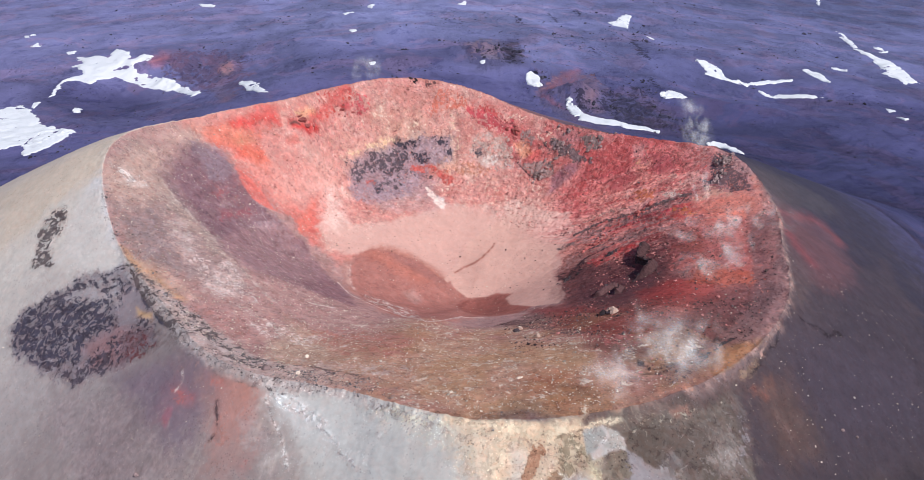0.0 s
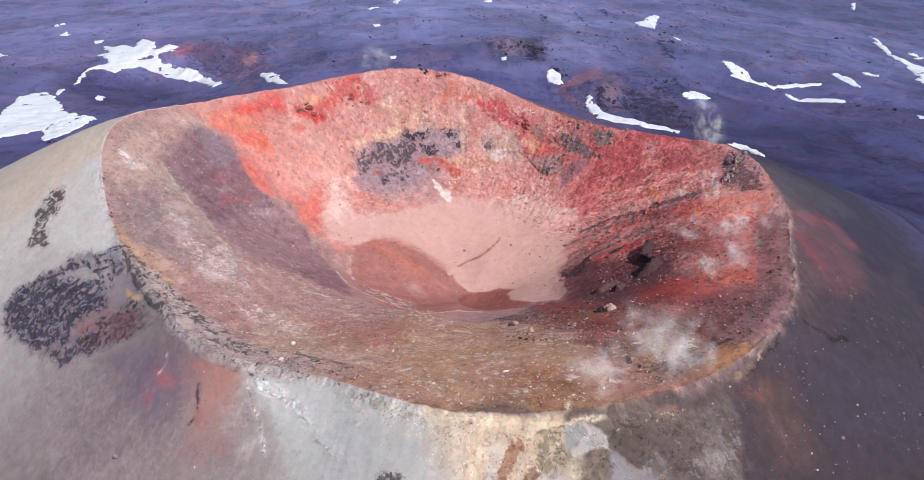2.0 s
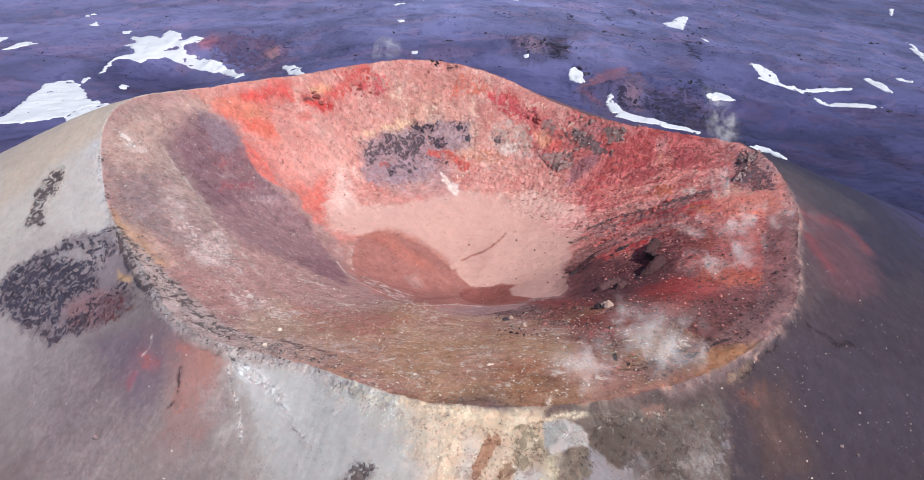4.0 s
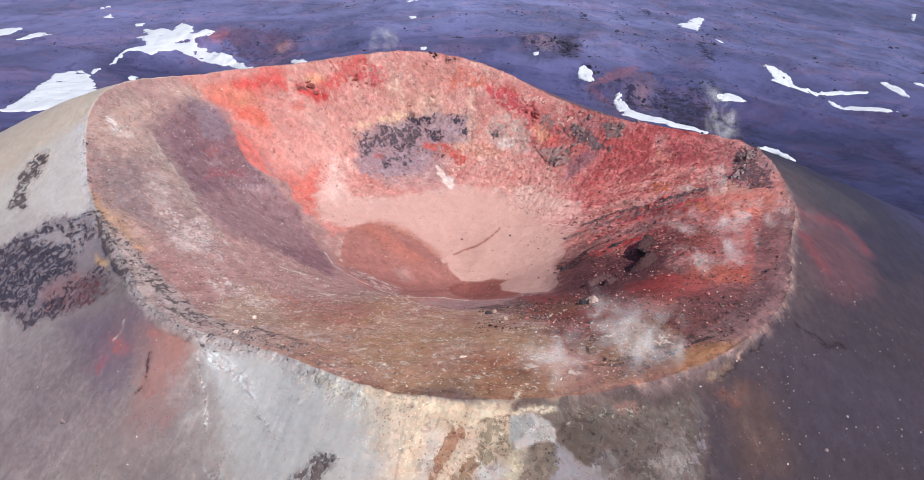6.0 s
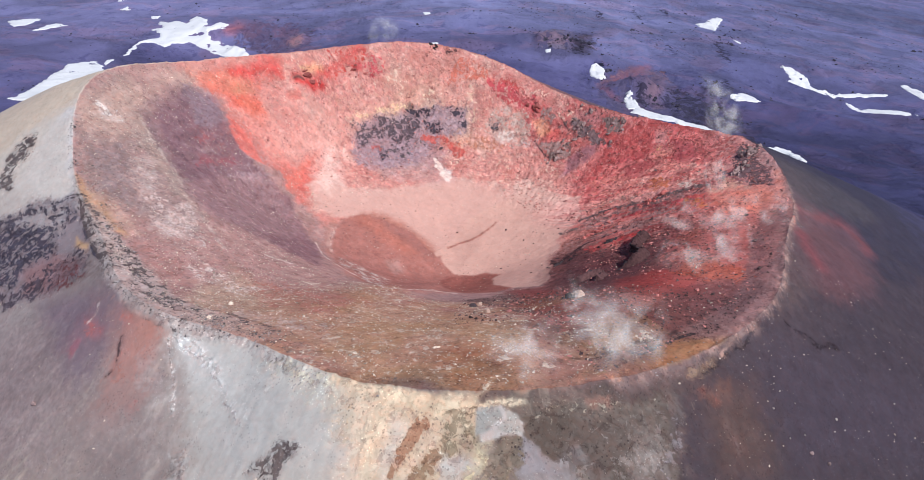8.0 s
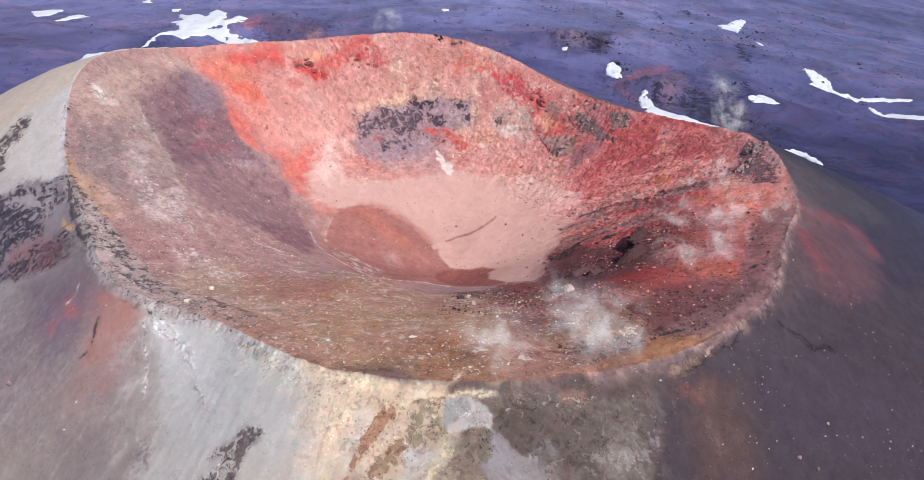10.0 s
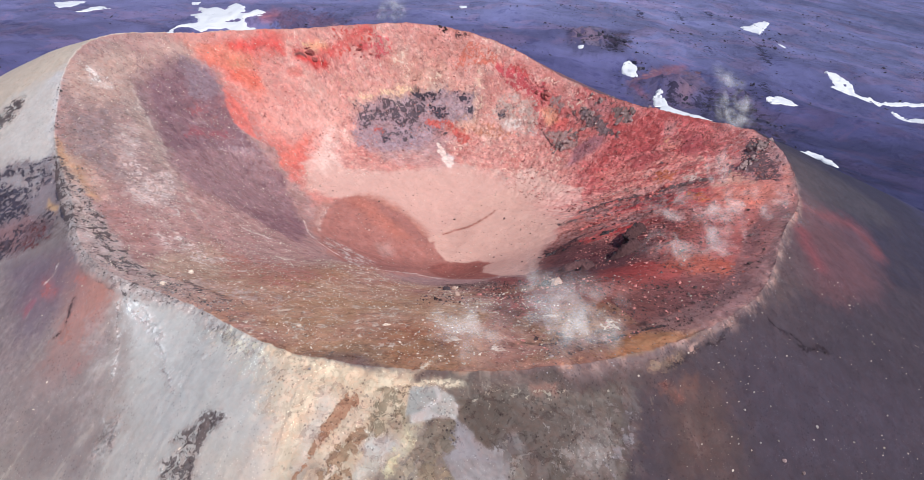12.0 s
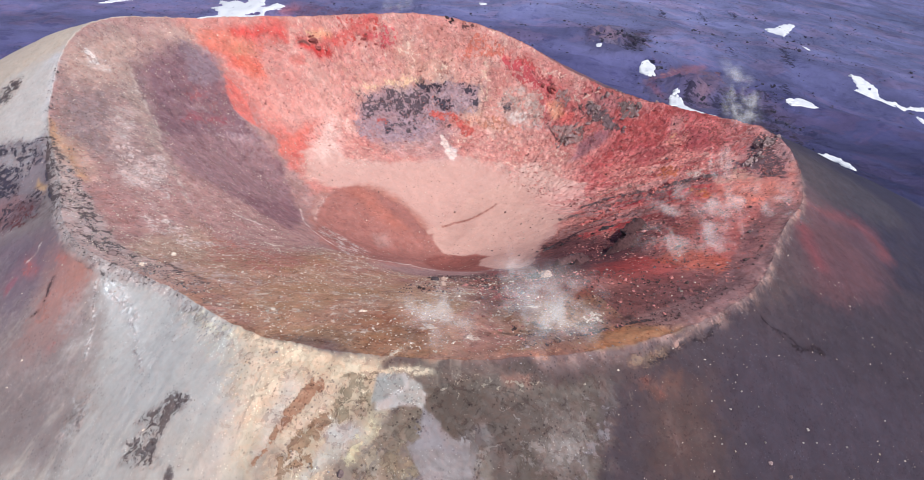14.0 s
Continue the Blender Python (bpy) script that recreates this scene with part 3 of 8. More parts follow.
stain([(-42.3, 202.1), (-28.9, 214.3), (-6.1, 224.2), (13.3, 217.2), (17.8, 208.1), (-0.4, 205.2), (-20.9, 206.4), (-35.7, 199.2), (-43.1, 186.3), (-46.6, 189.2)], (212, 156, 140), soft=4, ragged=5, broken=0.45, amount=0.8, side=-1)
stain([(-35.9, 201.2), (-23.4, 212.2), (-20.1, 215.3), (-5.4, 217.6), (-1.0, 210.5), (4.9, 207.7), (-19.2, 207.7), (-32.7, 201.8)], (220, 178, 150), soft=3, ragged=4, broken=0.45, side=-1)
stain([(13.0, 221.2), (27.9, 216.7), (60.6, 329.4), (61.9, 196.7), (70.9, 184.5), (65.8, 167.2), (50.7, 179.2), (34.1, 184.9), (28.9, 198.5), (17.7, 209.7)], (204, 100, 98), soft=3, ragged=5, amount=0.85, coarse=0.8, side=-1)
stain([(42.1, 192.3), (58.6, 188.6), (69.3, 181.8), (64.2, 174.3), (50.7, 179.2), (40.4, 182.6)], (215, 150, 130), soft=3, ragged=5, broken=0.5, coarse=0.9, side=-1)
stain([(17.5, 211.3), (35.2, 208.2), (41.8, 206.8), (66.2, 328.8), (35.0, 212.2), (24.5, 213.9)], (120, 92, 92), soft=2, ragged=5, broken=0.6, coarse=1, side=-1)
stain([(34.0, 176.8), (50.7, 179.2), (63.8, 171.6), (62.8, 164.5), (47.7, 162.3), (33.1, 155.3), (26.7, 156.9), (29.2, 170.2)], (190, 118, 108), soft=2, ragged=3, coarse=0.9, side=-1)
stain([(29.1, 168.6), (44.5, 174.3), (60.1, 174.4), (64.2, 169.8), (49.5, 166.3), (37.9, 162.1), (27.4, 156.2)], (96, 66, 70), soft=1.5, ragged=4, broken=0.5, coarse=1, side=-1)
stain([(-31.9, 179.0), (-6.7, 195.2), (18.4, 198.6), (34.0, 182.3), (27.6, 164.5), (25.7, 147.7), (17.2, 143.2), (12.6, 149.5), (1.0, 158.2), (-5.5, 164.5), (-13.9, 171.0), (-23.9, 171.5), (-31.0, 166.5), (-38.6, 165.2), (-41.5, 171.5), (-38.9, 181.3)], (204, 160, 148), soft=1.5, ragged=3, coarse=0.15, side=-1)
stain([(-32.6, 162.9), (-24.1, 172.8), (-16.0, 173.9), (-5.9, 167.5), (-0.9, 160.8), (13.8, 156.7), (12.7, 148.2), (1.8, 137.8), (-6.6, 122.9), (-19.8, 133.5), (-30.2, 147.8)], (180, 118, 104), soft=3, ragged=3, coarse=0.3, side=-1)
stain([(-31.0, 166.5), (-23.9, 171.5), (-13.9, 171.0), (-5.5, 164.5), (-1.6, 159.3), (13.0, 157.2), (12.4, 153.2), (15.8, 144.6), (5.7, 142.3), (-6.3, 128.4), (-19.4, 137.0), (-28.7, 147.4), (-32.0, 160.4)], (158, 104, 98), soft=0.6, ragged=2.0, coarse=0.35, amount=0.8, side=-1)
streak([(-2.2, 168.7), (2.7, 173.3), (10.0, 180.5)], (165, 95, 85), width=1.3, soft=0.5, ragged=2, side=-1)
stain([(-63.6, 187.8), (-34.4, 217.6), (-8.3, 227.6), (6.8, 226.6), (1.5, 222.8), (-20.6, 220.9), (-42.7, 205.8), (-56.8, 189.6)], (196, 136, 122), soft=3, ragged=4, amount=0.6, side=-1)
stain([(3.2, 225.5), (10.8, 223.8), (20.6, 218.3), (24.5, 213.9), (17.1, 216.5), (9.4, 219.7), (4.4, 222.5)], (196, 76, 76), soft=2, ragged=4, broken=0.3, side=-1)
stain([(-27.5, 217.4), (-13.3, 221.5), (-9.2, 217.6), (-21.6, 212.9), (-28.7, 212.6)], (188, 152, 124), soft=4, ragged=5, amount=0.6, broken=0.3, side=-1)
stain([(-16.6, 208.5), (-2.7, 209.5), (-4.2, 205.6), (-13.4, 205.2)], (206, 110, 90), soft=1.5, ragged=3, broken=0.3, side=-1)
stain([(7.8, 216.3), (17.2, 215.0), (21.3, 209.2), (14.1, 207.9), (8.4, 210.5)], (188, 162, 158), soft=2, ragged=4, broken=0.4, coarse=0.8, side=-1)
stain([(-42.8, 184.6), (-38.3, 190.3), (-33.9, 180.4), (-37.2, 173.0), (-40.4, 177.1)], (228, 196, 184), soft=3, ragged=4, broken=0.4, streaks=0.5, side=-1)
stain([(-8.7, 199.8), (-5.5, 197.8), (-5.6, 193.7), (-7.6, 195.4)], (232, 222, 214), soft=0.6, ragged=1, side=-1)
# mottled minerals on the walls, and the beds that crop out on the eastern one
FAR_WALL = smooth(0.36, 0.42, TURN) * smooth(0.72, 0.62, TURN) * smooth(0.46, 0.6, U) * (U < 1)
EAST_WALL = smooth(0.16, 0.22, TURN) * smooth(0.42, 0.36, TURN) * smooth(0.4, 0.55, U) * (U < 1)
NEAR_WALL = np.maximum(smooth(0.68, 0.74, TURN), smooth(0.14, 0.08, TURN)) * smooth(0.36, 0.5, U) * (U < 1)
BLOTCH, FLECK = 1.2 * fractal(XS, YS, 9, 5, 201, 0.65), 1.2 * fractal(XS, YS, 2.4, 4, 205, 0.75)
lay(FAR_WALL * smooth(0.0, 0.5, BLOTCH) * 0.5, (214, 172, 156))
lay(FAR_WALL * smooth(0.1, 0.5, -BLOTCH) * 0.4, (198, 104, 94))
lay(FAR_WALL * smooth(0.1, 0.5, FLECK) * 0.4, (226, 192, 174))
lay(FAR_WALL * smooth(0.0, 0.5, DOWN) * 0.4, (188, 108, 100))
lay(FAR_WALL * smooth(0.15, 0.5, -FLECK) * 0.4, (160, 104, 98))
lay(EAST_WALL * smooth(0.1, 0.4, BLOTCH) * 0.5, (220, 140, 132))
lay(EAST_WALL * smooth(0.1, 0.45, FLECK) * 0.45, (228, 164, 152))
lay(EAST_WALL * smooth(0.1, 0.4, -FLECK) * 0.4, (142, 72, 76))
lay(NEAR_WALL * smooth(0.1, 0.5, BLOTCH) * 0.35, (184, 152, 142))
lay(NEAR_WALL * smooth(0.1, 0.5, FLECK) * 0.3, (204, 178, 166))
lay(NEAR_WALL * smooth(0.1, 0.5, -FLECK) * 0.25, (132, 100, 98))
lay(EAST_WALL * smooth(0.05, 0.5, DOWN) * 0.35, (168, 70, 76))
lay(NEAR_WALL * smooth(0.1, 0.6, DOWN) * 0.25, (140, 104, 102))
COARSE[:] = np.maximum(COARSE, 0.7 * FAR_WALL + 0.95 * EAST_WALL)
stain([(-36.4, 198.7), (-29.8, 206.2), (-23.2, 210.8), (-12.8, 216.1), (-1.6, 217.2), (-1.2, 213.2), (-10.1, 208.3), (-18.6, 202.6), (-25.7, 195.9), (-32.4, 194.1)], (136, 112, 118), soft=3, ragged=4, broken=0.3, coarse=1, side=-1)
stain([(-31.8, 195.6), (-18.8, 204.4), (-6.1, 206.3), (-9.0, 199.3), (-24.3, 192.6)], (160, 130, 135), soft=4, ragged=4, amount=0.7, side=-1)
stain([(27.5, 160.6), (35.2, 166.7), (44.0, 166.6), (55.2, 158.3), (56.0, 140.7), (49.3, 122.7), (36.2, 109.0), (29.1, 113.3), (20.1, 124.7), (14.5, 140.1), (25.5, 138.1)], (142, 86, 84), soft=3, ragged=4, coarse=1, side=-1)
stain([(27.4, 156.2), (40.5, 159.3), (47.5, 149.3), (43.8, 130.8), (32.4, 124.9), (25.9, 131.1), (25.7, 147.7)], (98, 68, 72), soft=2, ragged=4, broken=0.4, coarse=1, side=-1)
stain([(34.7, 158.4), (46.3, 161.9), (55.7, 161.6), (50.8, 154.7), (41.4, 153.8)], (190, 66, 62), soft=1.5, ragged=3, broken=0.35, side=-1)
stain([(62.6, 172.5), (70.3, 170.4), (78.3, 163.8), (73.5, 136.7), (67.9, 123.0), (60.6, 124.0), (51.4, 134.7), (49.7, 146.8), (58.6, 155.2)], (204, 106, 98), soft=3, ragged=5, broken=0.25, coarse=0.6, side=-1)
stain([(63.2, 167.4), (70.9, 165.9), (77.5, 159.9), (74.6, 153.0), (64.1, 156.9)], (222, 128, 108), soft=2, ragged=3, side=-1)
stain([(30.7, 106.9), (46.8, 109.1), (62.9, 119.6), (63.7, 114.6), (51.1, 95.0), (41.6, 89.4), (29.5, 88.9), (20.1, 98.6)], (126, 92, 90), soft=4, ragged=4, coarse=0.9, side=-1)
stain([(17.6, 122.0), (31.1, 111.5), (45.4, 119.9), (51.8, 118.5), (35.1, 99.1), (26.0, 95.2)], (168, 92, 88), soft=4, ragged=4, broken=0.25, side=-1)
stain([(29.9, 81.5), (36.8, 87.9), (46.8, 92.4), (52.0, 94.7), (45.9, 86.5), (36.8, 80.7)], (160, 124, 92), soft=2, ragged=3, broken=0.3, side=-1)
stain([(7.0, 87.8), (20.2, 88.2), (21.2, 77.0), (14.7, 73.1), (10.0, 77.7)], (152, 100, 74), soft=4, ragged=5, amount=0.8, side=-1)
stain([(1.8, 74.7), (6.3, 79.2), (12.6, 78.0), (12.6, 72.7), (5.6, 72.2)], (100, 92, 94), soft=1.5, ragged=3, broken=0.3, side=-1)
streak([(-32.3, 161.6), (-30.8, 152.5), (-25.9, 145.4), (-19.9, 139.0), (-7.2, 126.1), (0.4, 137.6), (13.1, 140.2), (18.0, 142.7)], (204, 170, 160), width=0.9, soft=0.5, ragged=1.0, broken=0.3, side=-1)
stain([(-36.5, 114.8), (-21.4, 116.6), (-9.7, 109.4), (-11.9, 100.5), (-25.1, 100.4)], (178, 112, 100), soft=4, ragged=5, broken=0.4, side=-1)
stain([(-82.6, 151.4), (-77.5, 153.3), (-75.1, 146.4), (-79.1, 146.9)], (212, 196, 190), soft=2, ragged=4, broken=0.4, side=-1)
stain([(-57.8, 124.5), (-53.4, 131.4), (-45.4, 121.5), (-51.8, 116.0)], (184, 164, 158), soft=3, ragged=5, broken=0.45, side=-1)
stain([(-72.4, 123.6), (-69.0, 123.6), (-57.7, 111.6), (-50.6, 101.9), (-58.3, 107.3), (-67.5, 116.4)], (178, 148, 112), soft=1.5, ragged=2, broken=0.3, side=-1)
stain([(-58.8, 106.8), (-38.2, 94.0), (-20.0, 87.1), (-17.3, 84.8), (-35.3, 89.5), (-53.6, 101.3)], (164, 148, 150), soft=1, ragged=2, broken=0.15, coarse=1, side=-1)
streak([(-79.7, 135.0), (-72.1, 122.9), (-65.8, 115.5), (-56.1, 105.4), (-46.0, 97.2), (-36.8, 91.2), (-28.9, 89.1), (-19.8, 86.4)], (78, 68, 76), width=1.8, soft=0.8, ragged=1.5, broken=0.6, coarse=1, side=-1)
streak([(79.7, 164.5), (76.0, 143.3), (69.8, 124.6), (66.1, 114.1), (61.4, 105.7), (53.1, 95.2), (44.9, 86.5), (35.9, 80.3)], (138, 114, 112), width=2.2, soft=1.0, ragged=1.6, coarse=0.5, amount=0.8)
stain([(70.5, 187.0), (77.8, 179.9), (77.4, 169.5), (69.5, 173.7)], (100, 86, 94), soft=1.5, ragged=3, broken=0.3, coarse=1, side=-1)
stain([(65.9, 190.5), (71.3, 187.6), (66.6, 163.7), (62.8, 164.5)], (186, 150, 140), soft=2, ragged=3, amount=0.7, side=-1)
stain([(-89.4, 135.5), (-84.0, 147.8), (-79.2, 142.6), (-73.4, 124.6), (-70.9, 119.0), (-81.7, 122.5), (-88.3, 126.7), (-88.5, 132.4)], (198, 194, 196), soft=2, ragged=3, amount=0.8, side=1)
stain([(-114.6, 155.0), (-97.8, 155.9), (-86.0, 161.8), (-84.0, 147.8), (-92.4, 140.7), (-100.0, 135.9), (-105.5, 133.5)], (200, 180, 160), soft=3, ragged=4, amount=0.8, side=1)
stain([(-35.9, 87.7), (-24.9, 86.1), (-14.5, 82.0), (-1.7, 74.9), (0.6, 61.8), (-13.7, 63.7), (-23.9, 72.0), (-30.9, 78.1)], (198, 192, 184), soft=4, ragged=3, side=1)
stain([(-54.3, 96.9), (-39.7, 89.8), (-35.3, 85.8), (-35.7, 76.7), (-39.4, 75.3), (-44.9, 81.9), (-54.4, 88.2)], (176, 126, 114), soft=3, ragged=4, amount=0.7, broken=0.2, side=1)
stain([(-57.3, 93.2), (-53.2, 94.3), (-51.1, 87.5), (-57.4, 86.3)], (186, 96, 92), soft=1.5, ragged=3, broken=0.45, side=1)
stain([(-5.7, 76.9), (9.0, 71.5), (16.8, 72.3), (17.1, 62.9), (0.6, 61.8)], (212, 184, 150), soft=3, ragged=3, streaks=1, broken=0.15, side=1)
stain([(17.6, 67.0), (24.6, 73.7), (34.0, 76.3), (45.7, 84.2), (45.4, 70.5), (18.6, 63.2)], (112, 93, 87), soft=4, ragged=5, broken=0.2, coarse=0.5, side=1)
stain([(-71.1, 113.3), (-62.5, 109.2), (-54.0, 99.1), (-62.7, 100.6)], (120, 104, 104), soft=2, ragged=3, broken=0.5, side=1)
stain([(-211.4, 503.4), (-168.0, 528.5), (-141.5, 490.0), (-126.2, 413.4), (-181.0, 465.5)], (116, 80, 104), soft=12, ragged=12, broken=0.3, amount=0.8)
stain([(-169.5, 500.2), (-152.6, 500.7), (-137.8, 450.1), (-144.4, 425.2)], (124, 92, 114), soft=6, ragged=8, broken=0.4)
stain([(-2.8, 504.5), (49.4, 535.7), (43.5, 439.9), (12.0, 429.8)], (100, 97, 142), soft=8, ragged=10, coarse=1)
stain([(63.3, 432.4), (80.6, 449.3), (70.6, 387.4), (48.9, 398.7)], (128, 86, 104), soft=6, ragged=8, broken=0.35)
stain([(63.7, 383.8), (111.0, 414.6), (122.8, 353.6), (61.0, 324.3)], (92, 87, 126), soft=8, ragged=10, broken=0.3, coarse=1)
# far ground in the same haze-blue tone
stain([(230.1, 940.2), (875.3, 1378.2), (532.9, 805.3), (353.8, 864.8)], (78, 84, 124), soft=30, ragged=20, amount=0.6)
stain([(-10.3, 80.7), (-0.9, 75.1), (9.0, 71.7), (16.8, 72.5), (18.1, 71.5), (8.4, 69.8), (-1.3, 72.6)], (226, 202, 168), soft=1, ragged=2, broken=0.3, crumbs=0.3, side=1)
streak([(-45.1, 87.1), (-44.1, 82.7), (-44.3, 80.7)], (76, 62, 64), width=0.9, soft=0.3, ragged=1.2, broken=0.3, side=1)
stain([(-56.4, 86.4), (-55.1, 88.4), (-53.8, 87.3), (-55.0, 85.1)], (200, 88, 90), soft=0.6, ragged=1.5, side=1)
stain([(-53.0, 90.2), (-51.3, 91.4), (-49.8, 88.3), (-51.6, 87.4)], (200, 96, 92), soft=0.8, ragged=2, broken=0.3, side=1)
stain([(-46.9, 90.7), (-39.4, 88.9), (-36.7, 86.8), (-38.5, 82.3), (-41.5, 81.6)], (196, 112, 92), soft=2, ragged=3, broken=0.4, side=1)
stain([(-35.2, 87.2), (-27.8, 85.4), (-22.1, 79.9), (-21.8, 75.1), (-27.4, 76.9), (-32.0, 81.9)], (218, 216, 216), soft=2, ragged=3, broken=0.5, crumbs=0.5, side=1)
stain([(-20.3, 84.5), (-12.3, 80.9), (-1.6, 74.4), (-4.5, 71.2), (-15.3, 77.3)], (216, 206, 182), soft=3, ragged=3, broken=0.2, side=1)
streak([(-23.4, 76.3), (-21.4, 73.7), (-19.9, 70.7)], (150, 132, 122), width=1.0, soft=0.5, ragged=1.5, broken=0.4, side=1)
streak([(-36.0, 126.7), (-33.4, 127.3), (-30.7, 127.8)], (206, 186, 176), width=0.5, soft=0.3, ragged=0.8, broken=0.3, side=-1)
streak([(-36.9, 107.2), (-32.9, 105.7), (-27.8, 104.5), (-24.6, 106.5)], (206, 186, 176), width=0.9, soft=0.5, ragged=1.5, broken=0.45, side=-1)
streak([(-48.4, 115.9), (-41.6, 113.1), (-37.3, 113.9)], (200, 176, 166), width=1.2, soft=0.6, ragged=2, broken=0.5, side=-1)
stain([(-35.8, 99.9), (-19.2, 96.2), (-10.4, 94.7), (-12.6, 88.4), (-26.3, 90.5)], (190, 160, 150), soft=3, ragged=4, broken=0.45, crumbs=0.6, side=-1)
stain([(-67.4, 137.5), (-65.3, 139.8), (-56.8, 127.9), (-51.0, 119.4), (-54.5, 119.4), (-62.4, 128.4)], (206, 182, 176), soft=3, ragged=4, broken=0.5, crumbs=0.4, side=-1)
stain([(-67.4, 165.0), (-61.5, 171.9), (-55.3, 169.1), (-57.8, 163.3), (-63.7, 157.6)], (150, 94, 96), soft=2, ragged=4, broken=0.45, side=-1)
stain([(-61.3, 152.6), (-54.9, 167.4), (-49.0, 165.8), (-53.2, 156.4)], (168, 138, 142), soft=3, ragged=4, broken=0.35, side=-1)
stain([(17.4, 134.9), (27.2, 119.1), (30.4, 103.3), (20.1, 104.6), (12.7, 119.8), (4.6, 125.7)], (116, 84, 82), soft=2, ragged=4, broken=0.45, crumbs=0.5, coarse=1, side=-1)
stain([(19.2, 67.3), (23.1, 69.6), (25.7, 64.5), (19.5, 62.2)], (130, 116, 112), soft=1.5, ragged=4, broken=0.4, side=1)
stain([(23.0, 72.7), (30.5, 74.5), (35.7, 72.9), (28.9, 67.0), (24.0, 68.2)], (152, 138, 132), soft=2, ragged=4, broken=0.5, crumbs=0.4, side=1)
stain([(46.8, 85.0), (58.2, 92.6), (62.1, 89.4), (52.6, 82.0)], (112, 80, 74), soft=4, ragged=4, amount=0.7, side=1)
stain([(-33.0, 161.2), (-23.6, 169.9), (-17.8, 160.3), (-20.0, 142.2), (-28.2, 148.3)], (180, 132, 122), soft=3, ragged=4, broken=0.35, amount=0.6, side=-1)
stain([(47.0, 84.6), (50.5, 90.4), (58.1, 101.0), (68.2, 113.0), (87.5, 132.3), (116.5, 156.4), (101.0, 93.0), (43.9, 63.2), (44.8, 74.3)], (72, 62, 72), soft=2.5, ragged=3, amount=0.7, side=1)
stain([(51.4, 86.2), (60.4, 93.2), (60.3, 85.9), (59.5, 76.5), (53.1, 72.9), (50.7, 80.2)], (92, 70, 67), soft=4, ragged=4, amount=0.7, side=1)
stain([(48.9, 85.1), (54.1, 90.8), (54.0, 87.3), (50.7, 84.6)], (116, 80, 72), soft=1.5, ragged=3, amount=0.8, side=1)
stain([(53.0, 83.3), (54.8, 82.6), (56.3, 80.2), (55.1, 79.1), (53.6, 81.1)], (124, 94, 88), soft=2, ragged=3, amount=0.4, side=1)
streak([(69.2, 107.5), (72.9, 107.2), (76.3, 109.2), (79.3, 110.0)], (52, 44, 50), width=0.4, soft=0.4, ragged=1.2, broken=0.2, coarse=1, side=1)
stain([(79.0, 156.6), (84.0, 150.3), (93.0, 147.8), (93.4, 136.8), (85.2, 124.9), (77.8, 121.8), (77.0, 132.1)], (104, 70, 74), soft=4, ragged=4, amount=0.8, side=1)
stain([(79.9, 161.5), (84.1, 160.1), (90.9, 158.6), (97.1, 161.1), (99.2, 154.3), (98.0, 142.9), (93.8, 139.0), (93.0, 147.8), (87.7, 148.8), (81.4, 150.9)], (108, 76, 84), soft=5, ragged=3, amount=0.4, side=1)
stain([(77.8, 177.3), (88.4, 179.5), (104.4, 181.2), (109.5, 176.1), (99.2, 164.4), (88.5, 161.3), (80.9, 162.6)], (82, 76, 80), soft=4, ragged=4, amount=0.45, side=1)
stain([(63.3, 171.7), (69.2, 169.1), (77.1, 164.8), (79.0, 159.6), (75.4, 150.0), (67.3, 155.7), (63.6, 162.3)], (222, 130, 108), soft=1.5, ragged=3, amount=0.8, side=-1)
streak([(79.3, 170.8), (79.2, 162.2), (78.6, 151.5), (76.5, 139.3)], (214, 132, 108), width=1.4, soft=0.8, ragged=1.2, amount=0.5, side=-1)
stain([(66.5, 178.1), (77.6, 171.5), (77.7, 165.8), (69.2, 169.1)], (118, 98, 106), soft=1.5, ragged=3, broken=0.2, coarse=1, side=-1)
stain([(-57.4, 137.9), (-57.3, 153.5), (-52.6, 165.1), (-44.7, 162.8), (-36.6, 154.1), (-40.9, 136.1), (-49.4, 131.4)], (152, 122, 126), soft=2, ragged=3, amount=0.7, side=-1)
stain([(-75.8, 157.9), (-72.6, 173.9), (-65.9, 175.5), (-59.9, 169.2), (-53.6, 166.6), (-52.0, 165.3), (-56.9, 152.8), (-57.7, 138.3), (-68.7, 149.0)], (124, 98, 108), soft=0.8, ragged=1.5, amount=0.6, side=-1)
stain([(-74.7, 155.1), (-68.7, 149.0), (-57.7, 138.3), (-52.7, 133.0), (-56.4, 133.6), (-66.9, 143.4), (-73.7, 149.7)], (168, 152, 142), soft=2, ragged=3, amount=0.6, side=-1)
stain([(-70.4, 174.9), (-66.9, 176.6), (-62.7, 172.2), (-65.9, 172.2)], (120, 112, 120), soft=1, ragged=2, broken=0.4, side=-1)
stain([(-35.2, 76.1), (-25.5, 86.3), (-14.1, 79.6), (4.0, 72.5), (3.6, 70.1), (5.4, 58.2), (3.5, 53.6), (-22.5, 53.8), (-25.7, 66.4)], (196, 190, 182), soft=3, ragged=4, amount=0.4, side=1)
